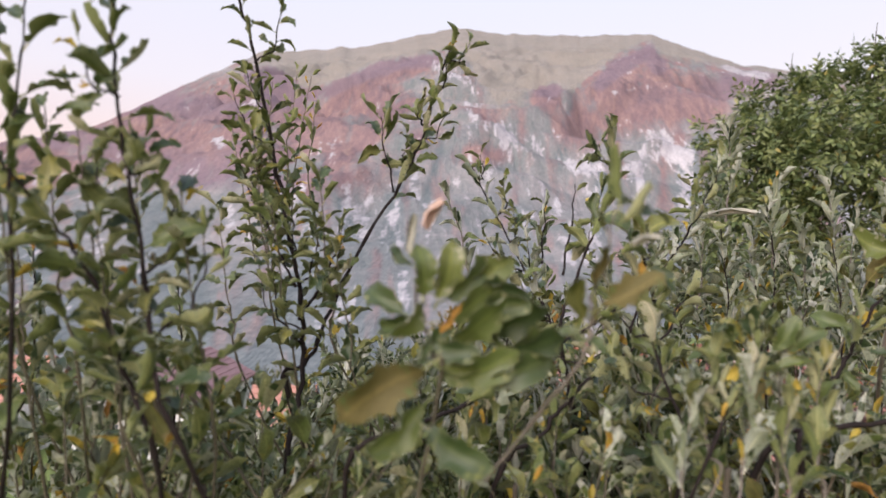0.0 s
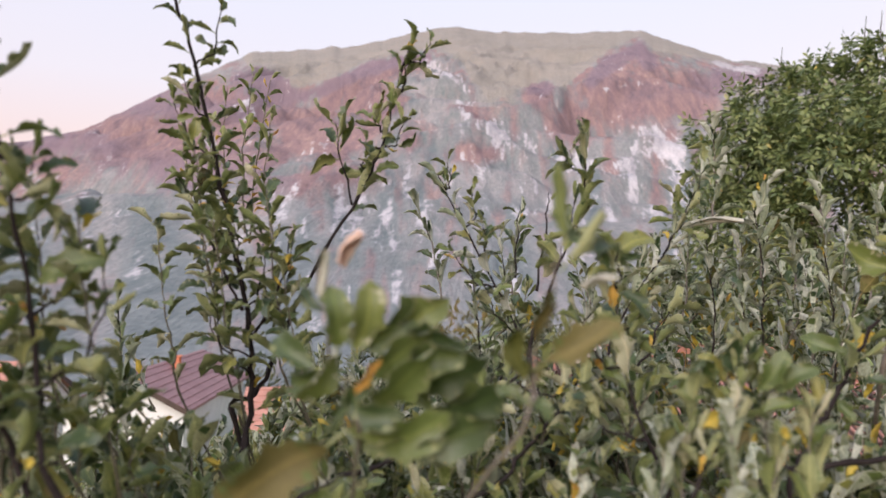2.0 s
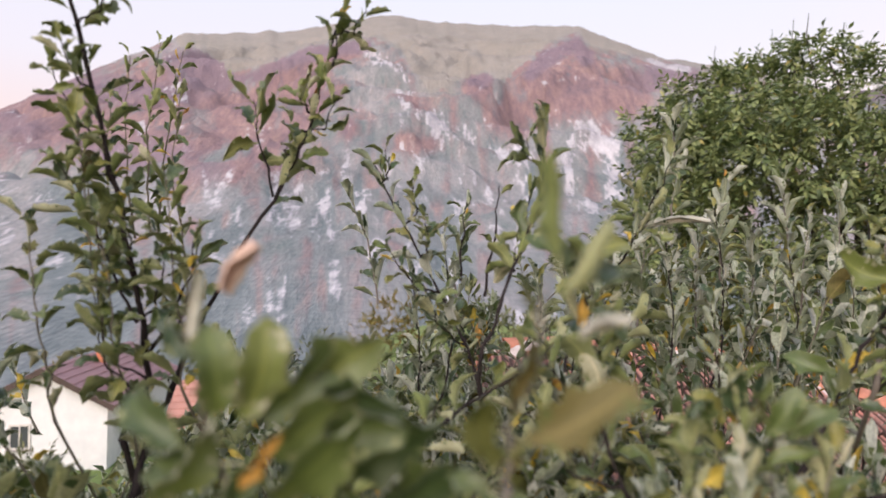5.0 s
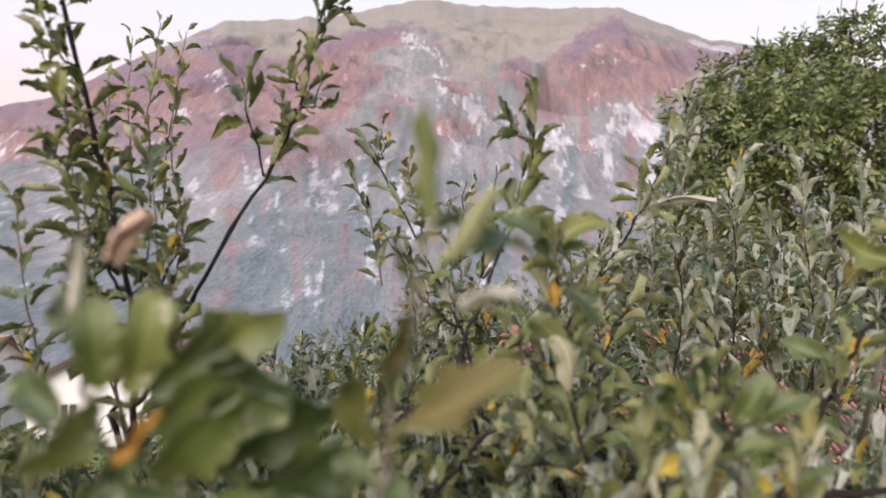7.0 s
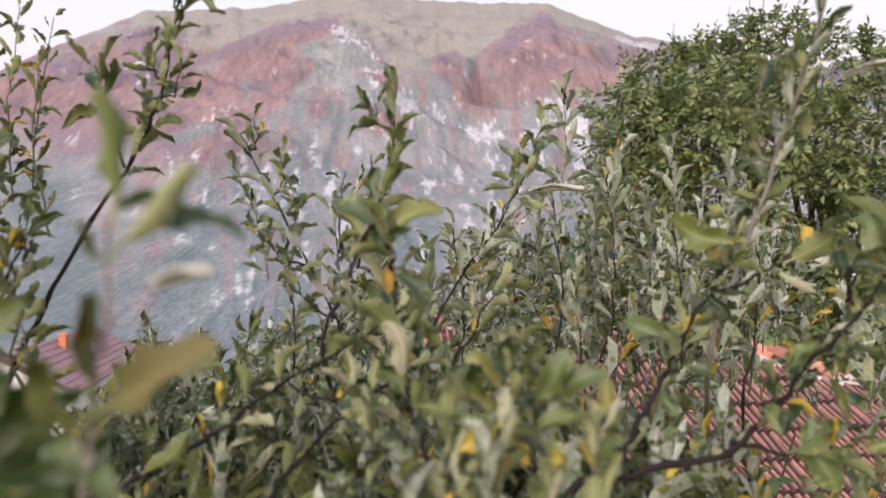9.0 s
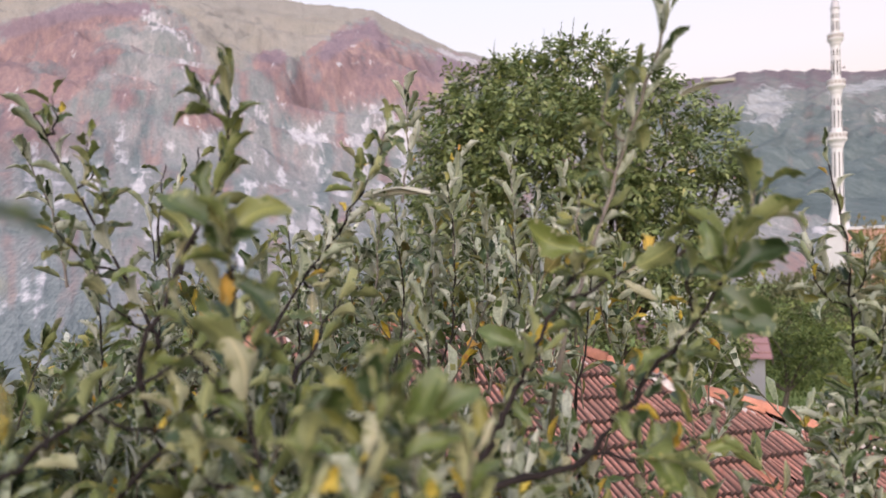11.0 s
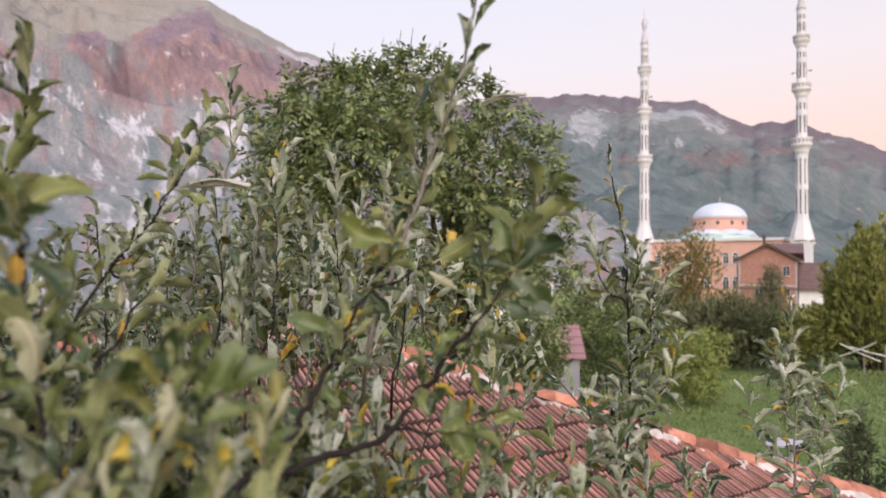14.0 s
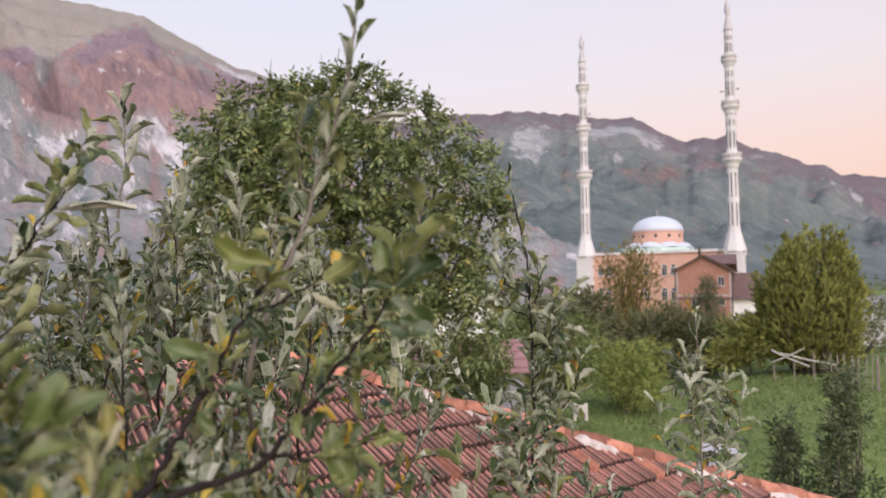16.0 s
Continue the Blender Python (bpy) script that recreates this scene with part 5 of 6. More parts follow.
def grass_blades():
    """Tufts of the meadow, too many to count."""
    r = np.random.default_rng(5)
    n = 26000
    az, d = np.radians(r.uniform(46, 76, n)), np.sqrt(r.uniform(12.5 ** 2, 36 ** 2, n))
    x, y = 0.45 + d * np.sin(az), 0.1 + d * np.cos(az)
    keep = ~((x < X1 + 0.1) & (y < Y1))
    x, y = x[keep], y[keep]
    z = ground_z(x, y)
    n = len(x)
    p = np.stack([x, y, z - 0.01], -1)
    h = r.uniform(0.04, 0.13, n) * (1 + 0.2 * np.sin(x * 1.3) * np.sin(y * 1.1)) * (0.7 + 0.6 * r.random(n))
    a = r.uniform(0, 6.28, n)
    s = np.stack([np.cos(a), np.sin(a), np.zeros(n)], -1) * 0.035
    lean = r.normal(0, 0.05, (n, 3)) * (1, 1, 0)
    t = p + lean + np.stack([np.zeros(n), np.zeros(n), h], -1)
    v = np.stack([p - s, p + s, t], 1).reshape(-1, 3)
    me = mesh_np("grass", v, np.arange(3 * n).reshape(-1, 3), [M_GRASS])
    tagged(new("grass", me), "short uneven meadow grass tufts", "grass", kind="stuff")


M_GRASS = leaf_mat("grass_blade", [(0.0, (0.11, 0.155, 0.05)), (0.6, (0.185, 0.24, 0.085)), (1.0, (0.275, 0.295, 0.135))], 0.7, 0.2, 0.2, 0.1, 4)
grass_blades()


# ---- the apple trees in front ----
LEAVES = [leaf(1.0, w, c, f, 10, 40 + i, 0.22, 0.17, 4) for i, (w, c, f) in enumerate([(0.52, 0.2, 0.45), (0.50, 0.6, 0.6), (0.53, -0.4, 0.65), (0.50, 0.4, 0.9), (0.56, 0.8, 0.45), (0.47, 0.1, 1.2), (0.52, 0.7, 0.75), (0.53, -0.6, 0.5),
                                                                                    (0.50, 0.3, 1.05), (0.55, 0.5, 0.35), (0.46, -0.4, 1.25), (0.50, 0.95, 0.85)])]
LEAVES_FAR = [leaf(1.0, w, c, f, 4, 60 + i, 0.18, 0.14) for i, (w, c, f) in enumerate([(0.52, 0.2, 0.55), (0.50, 0.7, 0.75), (0.49, -0.4, 0.85), (0.54, 0.85, 0.5), (0.46, 0.1, 1.2), (0.51, -0.6, 0.65), (0.50, 0.5, 1.0)])]
LEAF_MATS = [M_LEAF, M_LEAF_DOWNY, M_LEAF_YELLOW, M_LEAF_BROWN, M_LEAF_UNDER]
LEAF_MESH = {}
for i, (v, q, skin) in enumerate(LEAVES):
    ATT = leaf_att(10, True, 4)
    LEAF_MESH["green", i] = mesh_np("leaf", v, q, [M_LEAF, M_LEAF_UNDER], skin, True)
    LEAF_MESH["silver", i] = mesh_np("leaf", v, q, [M_LEAF, M_LEAF_DOWNY], skin, True)
    LEAF_MESH["yellow", i] = mesh_np("leaf", v, q, [M_LEAF_YELLOW, M_LEAF_YELLOW], skin, True)
    LEAF_MESH["brown", i] = mesh_np("leaf", v, q, [M_LEAF_BROWN, M_LEAF_UNDER], skin, True)
    for hue in ("green", "silver", "yellow", "brown"):
        veined(LEAF_MESH[hue, i], ATT)


def leaf_seats(line, count, start, size, spread, rnd, droop=0.0):
    """Places, axes, normals and sizes of leaves set spirally along a shoot (tip last)."""
    seg = np.linalg.norm(np.diff(line, axis=0), axis=1)
    run = np.concatenate([[0], np.cumsum(seg)])
    pos, axis, nrm, sizes = [], [], [], []
    g = rnd.uniform(0, 6.28)
    for k in range(count):
        s = start + (1 - start) * ((k + 0.5 * rnd.random()) / max(1, count - 0.5))
        s = min(s, 0.999)
        at_s = s * run[-1]
        p = np.array([np.interp(at_s, run, line[:, c]) for c in range(3)])
        q = np.array([np.interp(max(0, at_s - 0.02), run, line[:, c]) for c in range(3)])
        d = p - q
        d /= np.linalg.norm(d) + 1e-9
        g += 2.4 + rnd.uniform(-0.5, 0.5)
        a = np.cross(d, (0.2, 0.9, 0.37))
        a /= np.linalg.norm(a)
        b = np.cross(d, a)
        out = a * math.cos(g) + b * math.sin(g)
        lift = math.radians(rnd.uniform(*spread)) * (1 - 0.45 * s ** 3)
        ax = d * math.cos(lift) + out * math.sin(lift) + np.array((0, 0, -droop * rnd.random()))
        ax /= np.linalg.norm(ax)
        nn = d * math.sin(lift) - out * math.cos(lift) * 0.75 + np.array((0, 0, 0.3)) + rnd.normal(0, 0.38, 3)
        pos.append(p + ax * size * 0.18), axis.append(ax), nrm.append(nn)
        sizes.append(size * rnd.uniform(0.7, 1.12) * (1.0 - 0.25 * s ** 4))
    return np.array(pos), np.array(axis), np.array(nrm), np.array(sizes)


def shoot(tree, points, thick, count, size, start=0.25, spread=(35, 95), seed=0, bark=None, yellow=0.05, brown=0.04, droop=0.16, label="", base="green", low=None):
    """A twig through the given points (root first) with leaves that can be told apart, each an object of its own."""
    rnd = np.random.default_rng(seed)
    size, count = size * 0.88, int(count * 1.25)
    points = [tuple(p) for p in points]
    if len(points) > 3:
        run = sum(math.dist(a, b) for a, b in zip(points, points[1:]))
        x, y, z = points[0]
        low = low or (x + rnd.uniform(-0.20, 0.20), y + rnd.uniform(0.06, 0.28), z - 0.42)
        points, start = [low] + points, 1 - (1 - start) * run / (run + math.dist(low, points[0]))
    line = curve(points, 6 * len(points))
    line[1:-1] += rnd.normal(0, thick * 0.4, line[1:-1].shape)
    bow = np.linspace(0, 1, len(line))
    for c in range(3):
        line[:, c] += 0.004 * np.sin(bow * rnd.uniform(9, 16) + rnd.uniform(0, 6)) * np.sin(math.pi * bow)
    rad = np.linspace(thick, thick * 0.32, len(line))
    rad[::4] *= 1.3
    v, f = tube(line, rad, 7)
    ob = new("shoot", mesh_np("shoot", v, f, [bark or M_BARK], None, True))
    ob.parent = tree
    if label:
        tagged(ob, label)
    if count:
        pos, axis, nrm, sizes = leaf_seats(line, count, start, size, spread, rnd, droop)
        for p, m3, s in zip(pos, leaf_axes(axis, nrm, sizes), sizes):
            u = rnd.random()
            m3 = m3 * (0.6 if u < yellow else 1.0)
            hue = "yellow" if u < yellow else "brown" if u < yellow + brown else base
            lf = new("leaf", LEAF_MESH[hue, (3, 5, 8, 10, 11, 6)[int(rnd.integers(6))] if hue == "silver" else int(rnd.integers(len(LEAVES)))])
            lf.parent = ob
            lf.matrix_basis = Matrix.Translation(Vector(p.tolist())) @ Matrix(m3.tolist()).to_4x4()
    return ob


def side_twigs(tree, points, count, long, per, size, seed, first=0.2, bark=None, last=0.97, base="green"):
    """Short leafy spurs along a shoot, each a shoot of its own."""
    r = np.random.default_rng(seed)
    line = curve(points, 40)
    for k in range(count):
        i = int(40 * (first + (last - first) * (k + r.random() * 0.8) / count))
        p = line[min(i, 38)]
        d = line[min(i, 38) + 1] - p
        d /= np.linalg.norm(d)
        out = r.normal(0, 1, 3)
        out -= d * out.dot(d)
        out /= np.linalg.norm(out)
        n = long * r.uniform(0.5, 1.2) * (1.15 - 0.5 * i / 40)
        a = p + d * n * 0.25 + out * n * 0.45
        b = a + d * n * 0.55 + out * n * 0.2 + np.array((0, 0, 0.15 * n))
        shoot(tree, [p, a, b], 0.0022, per, size, 0.15, (30, 90), seed=seed * 50 + k, bark=bark, base=base)


def single_leaf(ob, place, toward, normal, size, hue="green", shape=0):
    """One leaf set by hand on a shoot."""
    m3 = leaf_axes(np.array([toward], float), np.array([normal], float), [size])[0]
    lf = new("leaf", LEAF_MESH[hue, shape])
    lf.parent = ob
    lf.matrix_basis = Matrix.Translation(Vector(place)) @ Matrix(m3.tolist()).to_4x4()
    return lf


def rolled_leaf(ob, a, b, width, material):
    """A withered leaf rolled up lengthwise into a pale scroll."""
    a, b = np.array(a, float), np.array(b, float)
    d = b - a
    length = np.linalg.norm(d)
    v, f, n, turns = [], [], 9, 10
    x = np.cross(d / length, (0.1, 0.2, 1.0))
    x /= np.linalg.norm(x)
    z = np.cross(x, d / length)
    for i in range(n + 1):
        s = i / n
        r = width * (0.45 + 0.65 * math.sin(math.pi * min(1, s * 0.8 + 0.12)) ** 0.5) * 0.5
        for k in range(turns + 1):
            g = 5.2 * k / turns + 0.4 * math.sin(5 * s)
            q = r * (1 - 0.5 * k / turns) * (1 + 0.12 * math.sin(17 * s + k))
            v.append(a + d * s + x * math.cos(g) * q + z * math.sin(g) * q + z * length * 0.06 * math.sin(math.pi * s))
    for i in range(n):
        for k in range(turns):
            p = i * (turns + 1) + k
            f.append((p, p + 1, p + turns + 2, p + turns + 1))
    o = new("leaf", mesh_np("leaf", v, f, [material], None, True))
    o.parent = ob
    return tagged(o, "withered leaf rolled into a pale scroll")


def trunk(tree, root, top, thick, limbs, seed):
    """Trunk and limbs of an orchard tree, each limb a part."""
    rnd = np.random.default_rng(seed)
    root, top = np.array(root, float), np.array(top, float)
    mid = (root + top) / 2 + rnd.normal(0, 0.12, 3)
    line = curve([root, mid, top], 14)
    rad = np.linspace(thick, thick * 0.55, 14)
    rad[0] *= 1.4
    ob = new("trunk", mesh_np("trunk", *tube(line, rad, 12), [M_TRUNK], None, True))
    ob.parent = tree
    for end in limbs:
        a = line[int(rnd.integers(7, 13))]
        end = np.array(end, float)
        b = a + (end - a) * 0.5 + np.array((0, 0, -0.15)) + rnd.normal(0, 0.06, 3)
        l2 = curve([a, b, end], 12)
        o = new("limb", mesh_np("limb", *tube(l2, 0.0045 + (thick * 0.30 - 0.0045) * (1 - np.linspace(0, 1, 12)) ** 4, 8), [M_TRUNK], None, True))
        o.parent = tree


def canopy(tree, seed, count, bearing, reach, per, size, top_of, density, near_drop=0.0, floor_el=-20.0, silver=0.5, gap=None):
    """The leafy mass: many short leaning shoots that fill the crown below top_of(bearing), joined into one mesh of twigs and one of leaves."""
    rnd = np.random.default_rng(seed)
    twigs, P, A, N, S, G = [], [], [], [], [], []
    for _ in range(count):
        az = rnd.uniform(*bearing)
        if rnd.random() > density(az):
            continue
        r = math.sqrt(rnd.uniform(reach[0] ** 2, reach[1] ** 2))
        top = top_of(az) - near_drop * max(0, 1.5 - r) + rnd.normal(-1.0, 1.6)
        low = floor_el(az) if callable(floor_el) else floor_el
        el = top - max(1.0, top - low) * rnd.random() ** 1.15
        if gap and rnd.random() < gap(az, el):
            continue
        tip = np.array((EYE_XY[0] + r * math.sin(radians(az)), EYE_XY[1] + r * math.cos(radians(az)), EYE_Z + r * math.tan(radians(el))))
        long = rnd.uniform(0.14, 0.34)
        lean = rnd.normal(0, 0.42, 3) * long
        root = tip - np.array((0, 0, long)) + lean * (1, 1, 0.3)
        line = curve([root, (root + tip) / 2 + rnd.normal(0, 0.02, 3), tip], 7)
        twigs.append(tube(line, np.linspace(0.0030, 0.0012, 7), 5))
        many = int(per * rnd.uniform(0.6, 1.3))
        downy = rnd.random() < silver
        p, a, n, s = leaf_seats(line, many, 0.12, size * rnd.uniform(0.8, 1.15), (12, 55) if downy else (25, 85), rnd, 0.08 if downy else 0.2)
        p2, a2, n2, s2 = leaf_seats(line, 5, 0.88, size * 0.85, (8, 48), rnd, 0.0)
        P += [p, p2]
        A += [a, a2]
        N += [n, n2]
        S += [s, s2]
        G.append(np.full(len(s) + len(s2), downy))
    v, f = merge(twigs)
    ob = new("twig_growth", mesh_np("twig_growth", v, f, [M_TWIG], None, True))
    ob.parent = tree
    tagged(ob, kind="stuff")
    P, A, N, S, G = np.concatenate(P), np.concatenate(A), np.concatenate(N), np.concatenate(S), np.concatenate(G)
    hue = rnd.random(len(P))
    m3 = leaf_axes(A, N, S * np.where(hue < 0.055, 0.7, 1.0))
    pick = rnd.integers(0, len(LEAVES_FAR), len(P))
    groups = []
    for i, (tv, tq, ts) in enumerate(LEAVES_FAR):
        own = pick == i
        downy, plain = own & (hue >= 0.085) & G, own & (hue >= 0.085) & ~G
        yel, bro = own & (hue < 0.055), own & (hue >= 0.055) & (hue < 0.085)
        groups += [((tv, tq, ts), m3[downy], P[downy], 0), ((tv, tq, ts * 4), m3[plain], P[plain], 0), ((tv, tq, ts * 0), m3[yel], P[yel], 2), ((tv, tq, ts * 0), m3[bro], P[bro], 3)]
    foliage("leafage", groups, tree, LEAF_MATS, "dense dull green leaves, a few yellow", leaf_att(4))


def top_near(az):
    return np.interp(az, (-50, -38, -32, -28, -20, -16, -12, -6, 2, 8, 16, 26, 36, 43, 48, 52, 60), (5, -1, -6, -11, -12.5, -8, -7, -8, -6, -4, -3, -4, -6, -9, -13, -18, -24))


def top_back(az):
    return np.interp(az, (-50, -36, -26, -21.5, -19, -16, -8, -3, 3, 10, 17, 24, 32, 39, 44, 49, 54, 64), (0, -7, -16, -13, -8, -6.5, -6, -4, -1, 1, 3.5, 4, 3, 1, -4, -10, -17, -24))


def thin_band(az, el):
    """Where the crowns are thin enough to let the shed's ridge show."""
    return 0.6 if 4 < az < 25 and -7.5 < el < -1.5 else 0.0


apple = thing("apple_tree", Matrix(), "apple tree with upright shoots, dull green and yellowing leaves", "fruit tree")
shoot(apple, [(-0.40, 0.66, 5.05), (-0.405, 0.641, 5.341), (-0.41, 0.653, 5.424), (-0.389, 0.63, 5.56)], 0.0034, 11, 0.085, 0.3, seed=11)
shoot(apple, [(-0.207, 0.657, 4.929), (-0.255, 0.662, 5.066), (-0.303, 0.641, 5.185), (-0.339, 0.614, 5.252), (-0.38, 0.57, 5.33)], 0.0042, 14, 0.085, 0.2, seed=12)
shoot(apple, [(-0.169, 0.648, 4.96), (-0.237, 0.676, 5.129), (-0.268, 0.674, 5.296), (-0.271, 0.633, 5.454), (-0.27, 0.603, 5.60)], 0.0042, 24, 0.085, 0.1, (50, 105), seed=13)
shoot(apple, [(-0.175, 1.171, 4.734), (-0.183, 1.243, 4.967), (-0.196, 1.275, 5.156), (-0.238, 1.267, 5.388), (-0.299, 1.201, 5.69), (-0.331, 1.144, 5.83)], 0.0075, 34, 0.075, 0.2, (40, 95), seed=14)
shoot(apple, [(-0.20, 1.26, 5.17), (-0.27, 1.27, 5.30), (-0.33, 1.25, 5.43)], 0.003, 12, 0.075, 0.2, seed=15)
shoot(apple, [(-0.19, 1.25, 5.10), (-0.12, 1.24, 5.22), (-0.10, 1.22, 5.30)], 0.003, 9, 0.075, 0.2, seed=16)
shoot(apple, [(-0.22, 1.28, 4.95), (-0.185, 1.32, 5.006), (-0.129, 1.372, 5.163), (-0.006, 1.394, 5.403), (0.054, 1.376, 5.527), (0.122, 1.312, 5.71)], 0.0062, 17, 0.085, 0.58, (25, 60), seed=17)
shoot(apple, [(-0.01, 1.394, 5.395), (-0.03, 1.36, 5.50), (-0.035, 1.33, 5.56)], 0.0025, 6, 0.085, 0.45, seed=18)
near_shoot = shoot(apple, [(0.279, 0.520, 5.084), (0.287, 0.500, 5.116), (0.294, 0.492, 5.142), (0.300, 0.488, 5.166), (0.305, 0.482, 5.190), (0.308, 0.475, 5.219), (0.314, 0.468, 5.250)], 0.0024, 0, 0.06, 0.35, seed=19, bark=M_BARK_GREY, low=(0.197, 0.660, 4.939))
single_leaf(near_shoot, (0.316, 0.466, 5.255), (-0.06, -0.08, 1.00), (-0.04, 0.98, -0.17), 0.055, "green", 5)
single_leaf(near_shoot, (0.319, 0.468, 5.236), (0.50, 0.00, 0.87), (0.37, 0.90, -0.22), 0.053, "green", 10)
single_leaf(near_shoot, (0.333, 0.472, 5.241), (0.88, 0.44, 0.20), (-0.24, -0.62, 0.75), 0.048, "green", 1)
single_leaf(near_shoot, (0.304, 0.486, 5.155), (0.81, -0.20, 0.55), (0.00, -0.74, 0.67), 0.068, "brown", 0)
single_leaf(near_shoot, (0.287, 0.490, 5.142), (-0.11, -0.22, 0.97), (-0.25, -0.86, 0.44), 0.047, "brown", 2)
single_leaf(near_shoot, (0.297, 0.486, 5.170), (0.29, -0.21, 0.94), (-0.10, -0.91, 0.40), 0.050, "brown", 10)
single_leaf(near_shoot, (0.306, 0.476, 5.226), (-0.28, 0.00, 0.96), (-0.28, -0.92, 0.28), 0.024, "brown", 10)
single_leaf(near_shoot, (0.315, 0.470, 5.250), (0.57, 0.72, 0.41), (-0.38, -0.90, 0.22), 0.029, "green", 3)
single_leaf(near_shoot, (0.293, 0.494, 5.137), (0.43, 0.00, 0.90), (-0.08, -0.87, 0.49), 0.024, "brown", 11)
single_leaf(near_shoot, (0.290, 0.500, 5.124), (0.64, -0.71, -0.28), (0.24, -0.70, 0.67), 0.029, "green", 4)
single_leaf(near_shoot, (0.288, 0.500, 5.119), (-0.77, 0.31, 0.55), (0.22, -0.72, 0.66), 0.034, "green", 1)
rolled_leaf(near_shoot, (0.330, 0.475, 5.214), (0.358, 0.478, 5.221), 0.010, M_LEAF_PALE)
blur_shoot = shoot(apple, [(0.145, 0.535, 5.058), (0.135, 0.535, 5.096), (0.128, 0.535, 5.129), (0.122, 0.535, 5.156), (0.115, 0.533, 5.192), (0.112, 0.530, 5.223), (0.110, 0.530, 5.241)], 0.0024, 0, 0.07, 0.2, seed=20, bark=M_TWIG)
single_leaf(blur_shoot, (0.128, 0.532, 5.163), (-0.01, -0.27, 0.96), (0.52, -0.90, -0.47), 0.058, "green", 4)
single_leaf(blur_shoot, (0.142, 0.534, 5.160), (0.22, -0.17, 0.96), (0.15, -0.90, -0.43), 0.064, "green", 0)
single_leaf(blur_shoot, (0.152, 0.540, 5.160), (0.82, 0.25, 0.51), (0.32, -0.90, -0.05), 0.085, "green", 1)
single_leaf(blur_shoot, (0.158, 0.532, 5.138), (0.81, -0.16, 0.56), (0.04, -0.90, -0.10), 0.066, "green", 9)
single_leaf(blur_shoot, (0.177, 0.536, 5.129), (0.90, 0.00, 0.43), (0.18, -0.90, -0.06), 0.072, "green", 2)
single_leaf(blur_shoot, (0.160, 0.525, 5.113), (0.75, -0.29, 0.59), (0.35, -0.90, -0.11), 0.075, "green", 9)
single_leaf(blur_shoot, (0.125, 0.530, 5.160), (-0.20, -0.53, -0.82), (-0.17, -0.90, -1.34), 0.059, "green", 4)
single_leaf(blur_shoot, (0.166, 0.520, 5.152), (-0.55, -0.29, -0.78), (0.32, -0.89, 0.33), 0.036, "yellow", 5)
single_leaf(blur_shoot, (0.104, 0.535, 5.145), (-0.78, 0.33, 0.53), (0.21, -0.90, -0.02), 0.064, "green", 1)
single_leaf(blur_shoot, (0.132, 0.530, 5.120), (-0.26, -0.57, -0.78), (0.12, -0.90, -0.26), 0.037, "green", 8)
single_leaf(blur_shoot, (0.138, 0.525, 5.112), (0.92, -0.39, -0.10), (0.00, -0.90, 0.03), 0.054, "green", 0)
single_leaf(blur_shoot, (0.136, 0.530, 5.104), (0.59, 0.00, 0.81), (0.09, -0.90, -0.10), 0.038, "green", 2)
single_leaf(blur_shoot, (0.211, 0.540, 5.098), (-0.68, 0.00, 0.74), (0.42, -0.90, -0.16), 0.042, "green", 3)
single_leaf(blur_shoot, (0.224, 0.540, 5.102), (0.94, 0.00, 0.35), (0.24, -0.90, -0.02), 0.067, "green", 9)
single_leaf(blur_shoot, (0.139, 0.530, 5.092), (0.93, -0.35, -0.08), (0.35, -0.90, -0.01), 0.060, "green", 6)
single_leaf(blur_shoot, (0.149, 0.530, 5.079), (0.91, -0.25, 0.33), (0.32, -0.90, -0.01), 0.085, "green", 0)
single_leaf(blur_shoot, (0.128, 0.535, 5.132), (-0.88, 0.44, -0.18), (0.13, -0.90, -0.03), 0.071, "green", 3)
single_leaf(blur_shoot, (0.114, 0.533, 5.194), (-0.62, 0.49, 0.61), (0.27, -0.90, -0.38), 0.043, "green", 8)
single_leaf(blur_shoot, (0.132, 0.460, 5.093), (-0.79, -0.34, -0.51), (0.18, -0.90, -0.15), 0.093, "brown", 0)
single_leaf(blur_shoot, (0.197, 0.520, 5.072), (0.94, 0.00, 0.33), (0.08, -0.90, -0.07), 0.076, "green", 1)
single_leaf(blur_shoot, (0.130, 0.470, 5.057), (-0.77, -0.29, -0.57), (0.29, -0.90, -0.10), 0.072, "green", 2)
single_leaf(blur_shoot, (0.137, 0.500, 5.030), (0.82, -0.41, -0.40), (0.23, -0.90, -0.08), 0.077, "green", 0)
rolled_leaf(blur_shoot, (0.111, 0.530, 5.207), (0.117, 0.525, 5.247), 0.010, M_LEAF_PALE)
rolled_leaf(blur_shoot, (0.127, 0.545, 5.234), (0.145, 0.550, 5.264), 0.016, M_LEAF_PINK)
single_leaf(blur_shoot, (0.188, 0.550, 5.125), (0.94, -0.13, 0.30), (0.12, -0.90, -0.09), 0.082, "green", 9)
single_leaf(blur_shoot, (0.205, 0.550, 5.095), (0.94, -0.13, 0.31), (0.00, -0.90, -0.05), 0.078, "green", 1)
single_leaf(blur_shoot, (0.169, 0.555, 5.146), (0.94, -0.13, 0.31), (0.26, -0.90, -0.13), 0.080, "green", 2)
single_leaf(blur_shoot, (0.232, 0.560, 5.112), (0.79, -0.23, -0.56), (0.02, -0.90, -0.05), 0.045, "green", 0)
single_leaf(blur_shoot, (0.173, 0.560, 5.168), (0.83, -0.16, 0.53), (0.05, -0.90, -0.14), 0.066, "green", 1)
single_leaf(blur_shoot, (0.158, 0.550, 5.176), (-0.03, -0.25, 0.97), (0.35, -0.90, -0.18), 0.042, "green", 4)
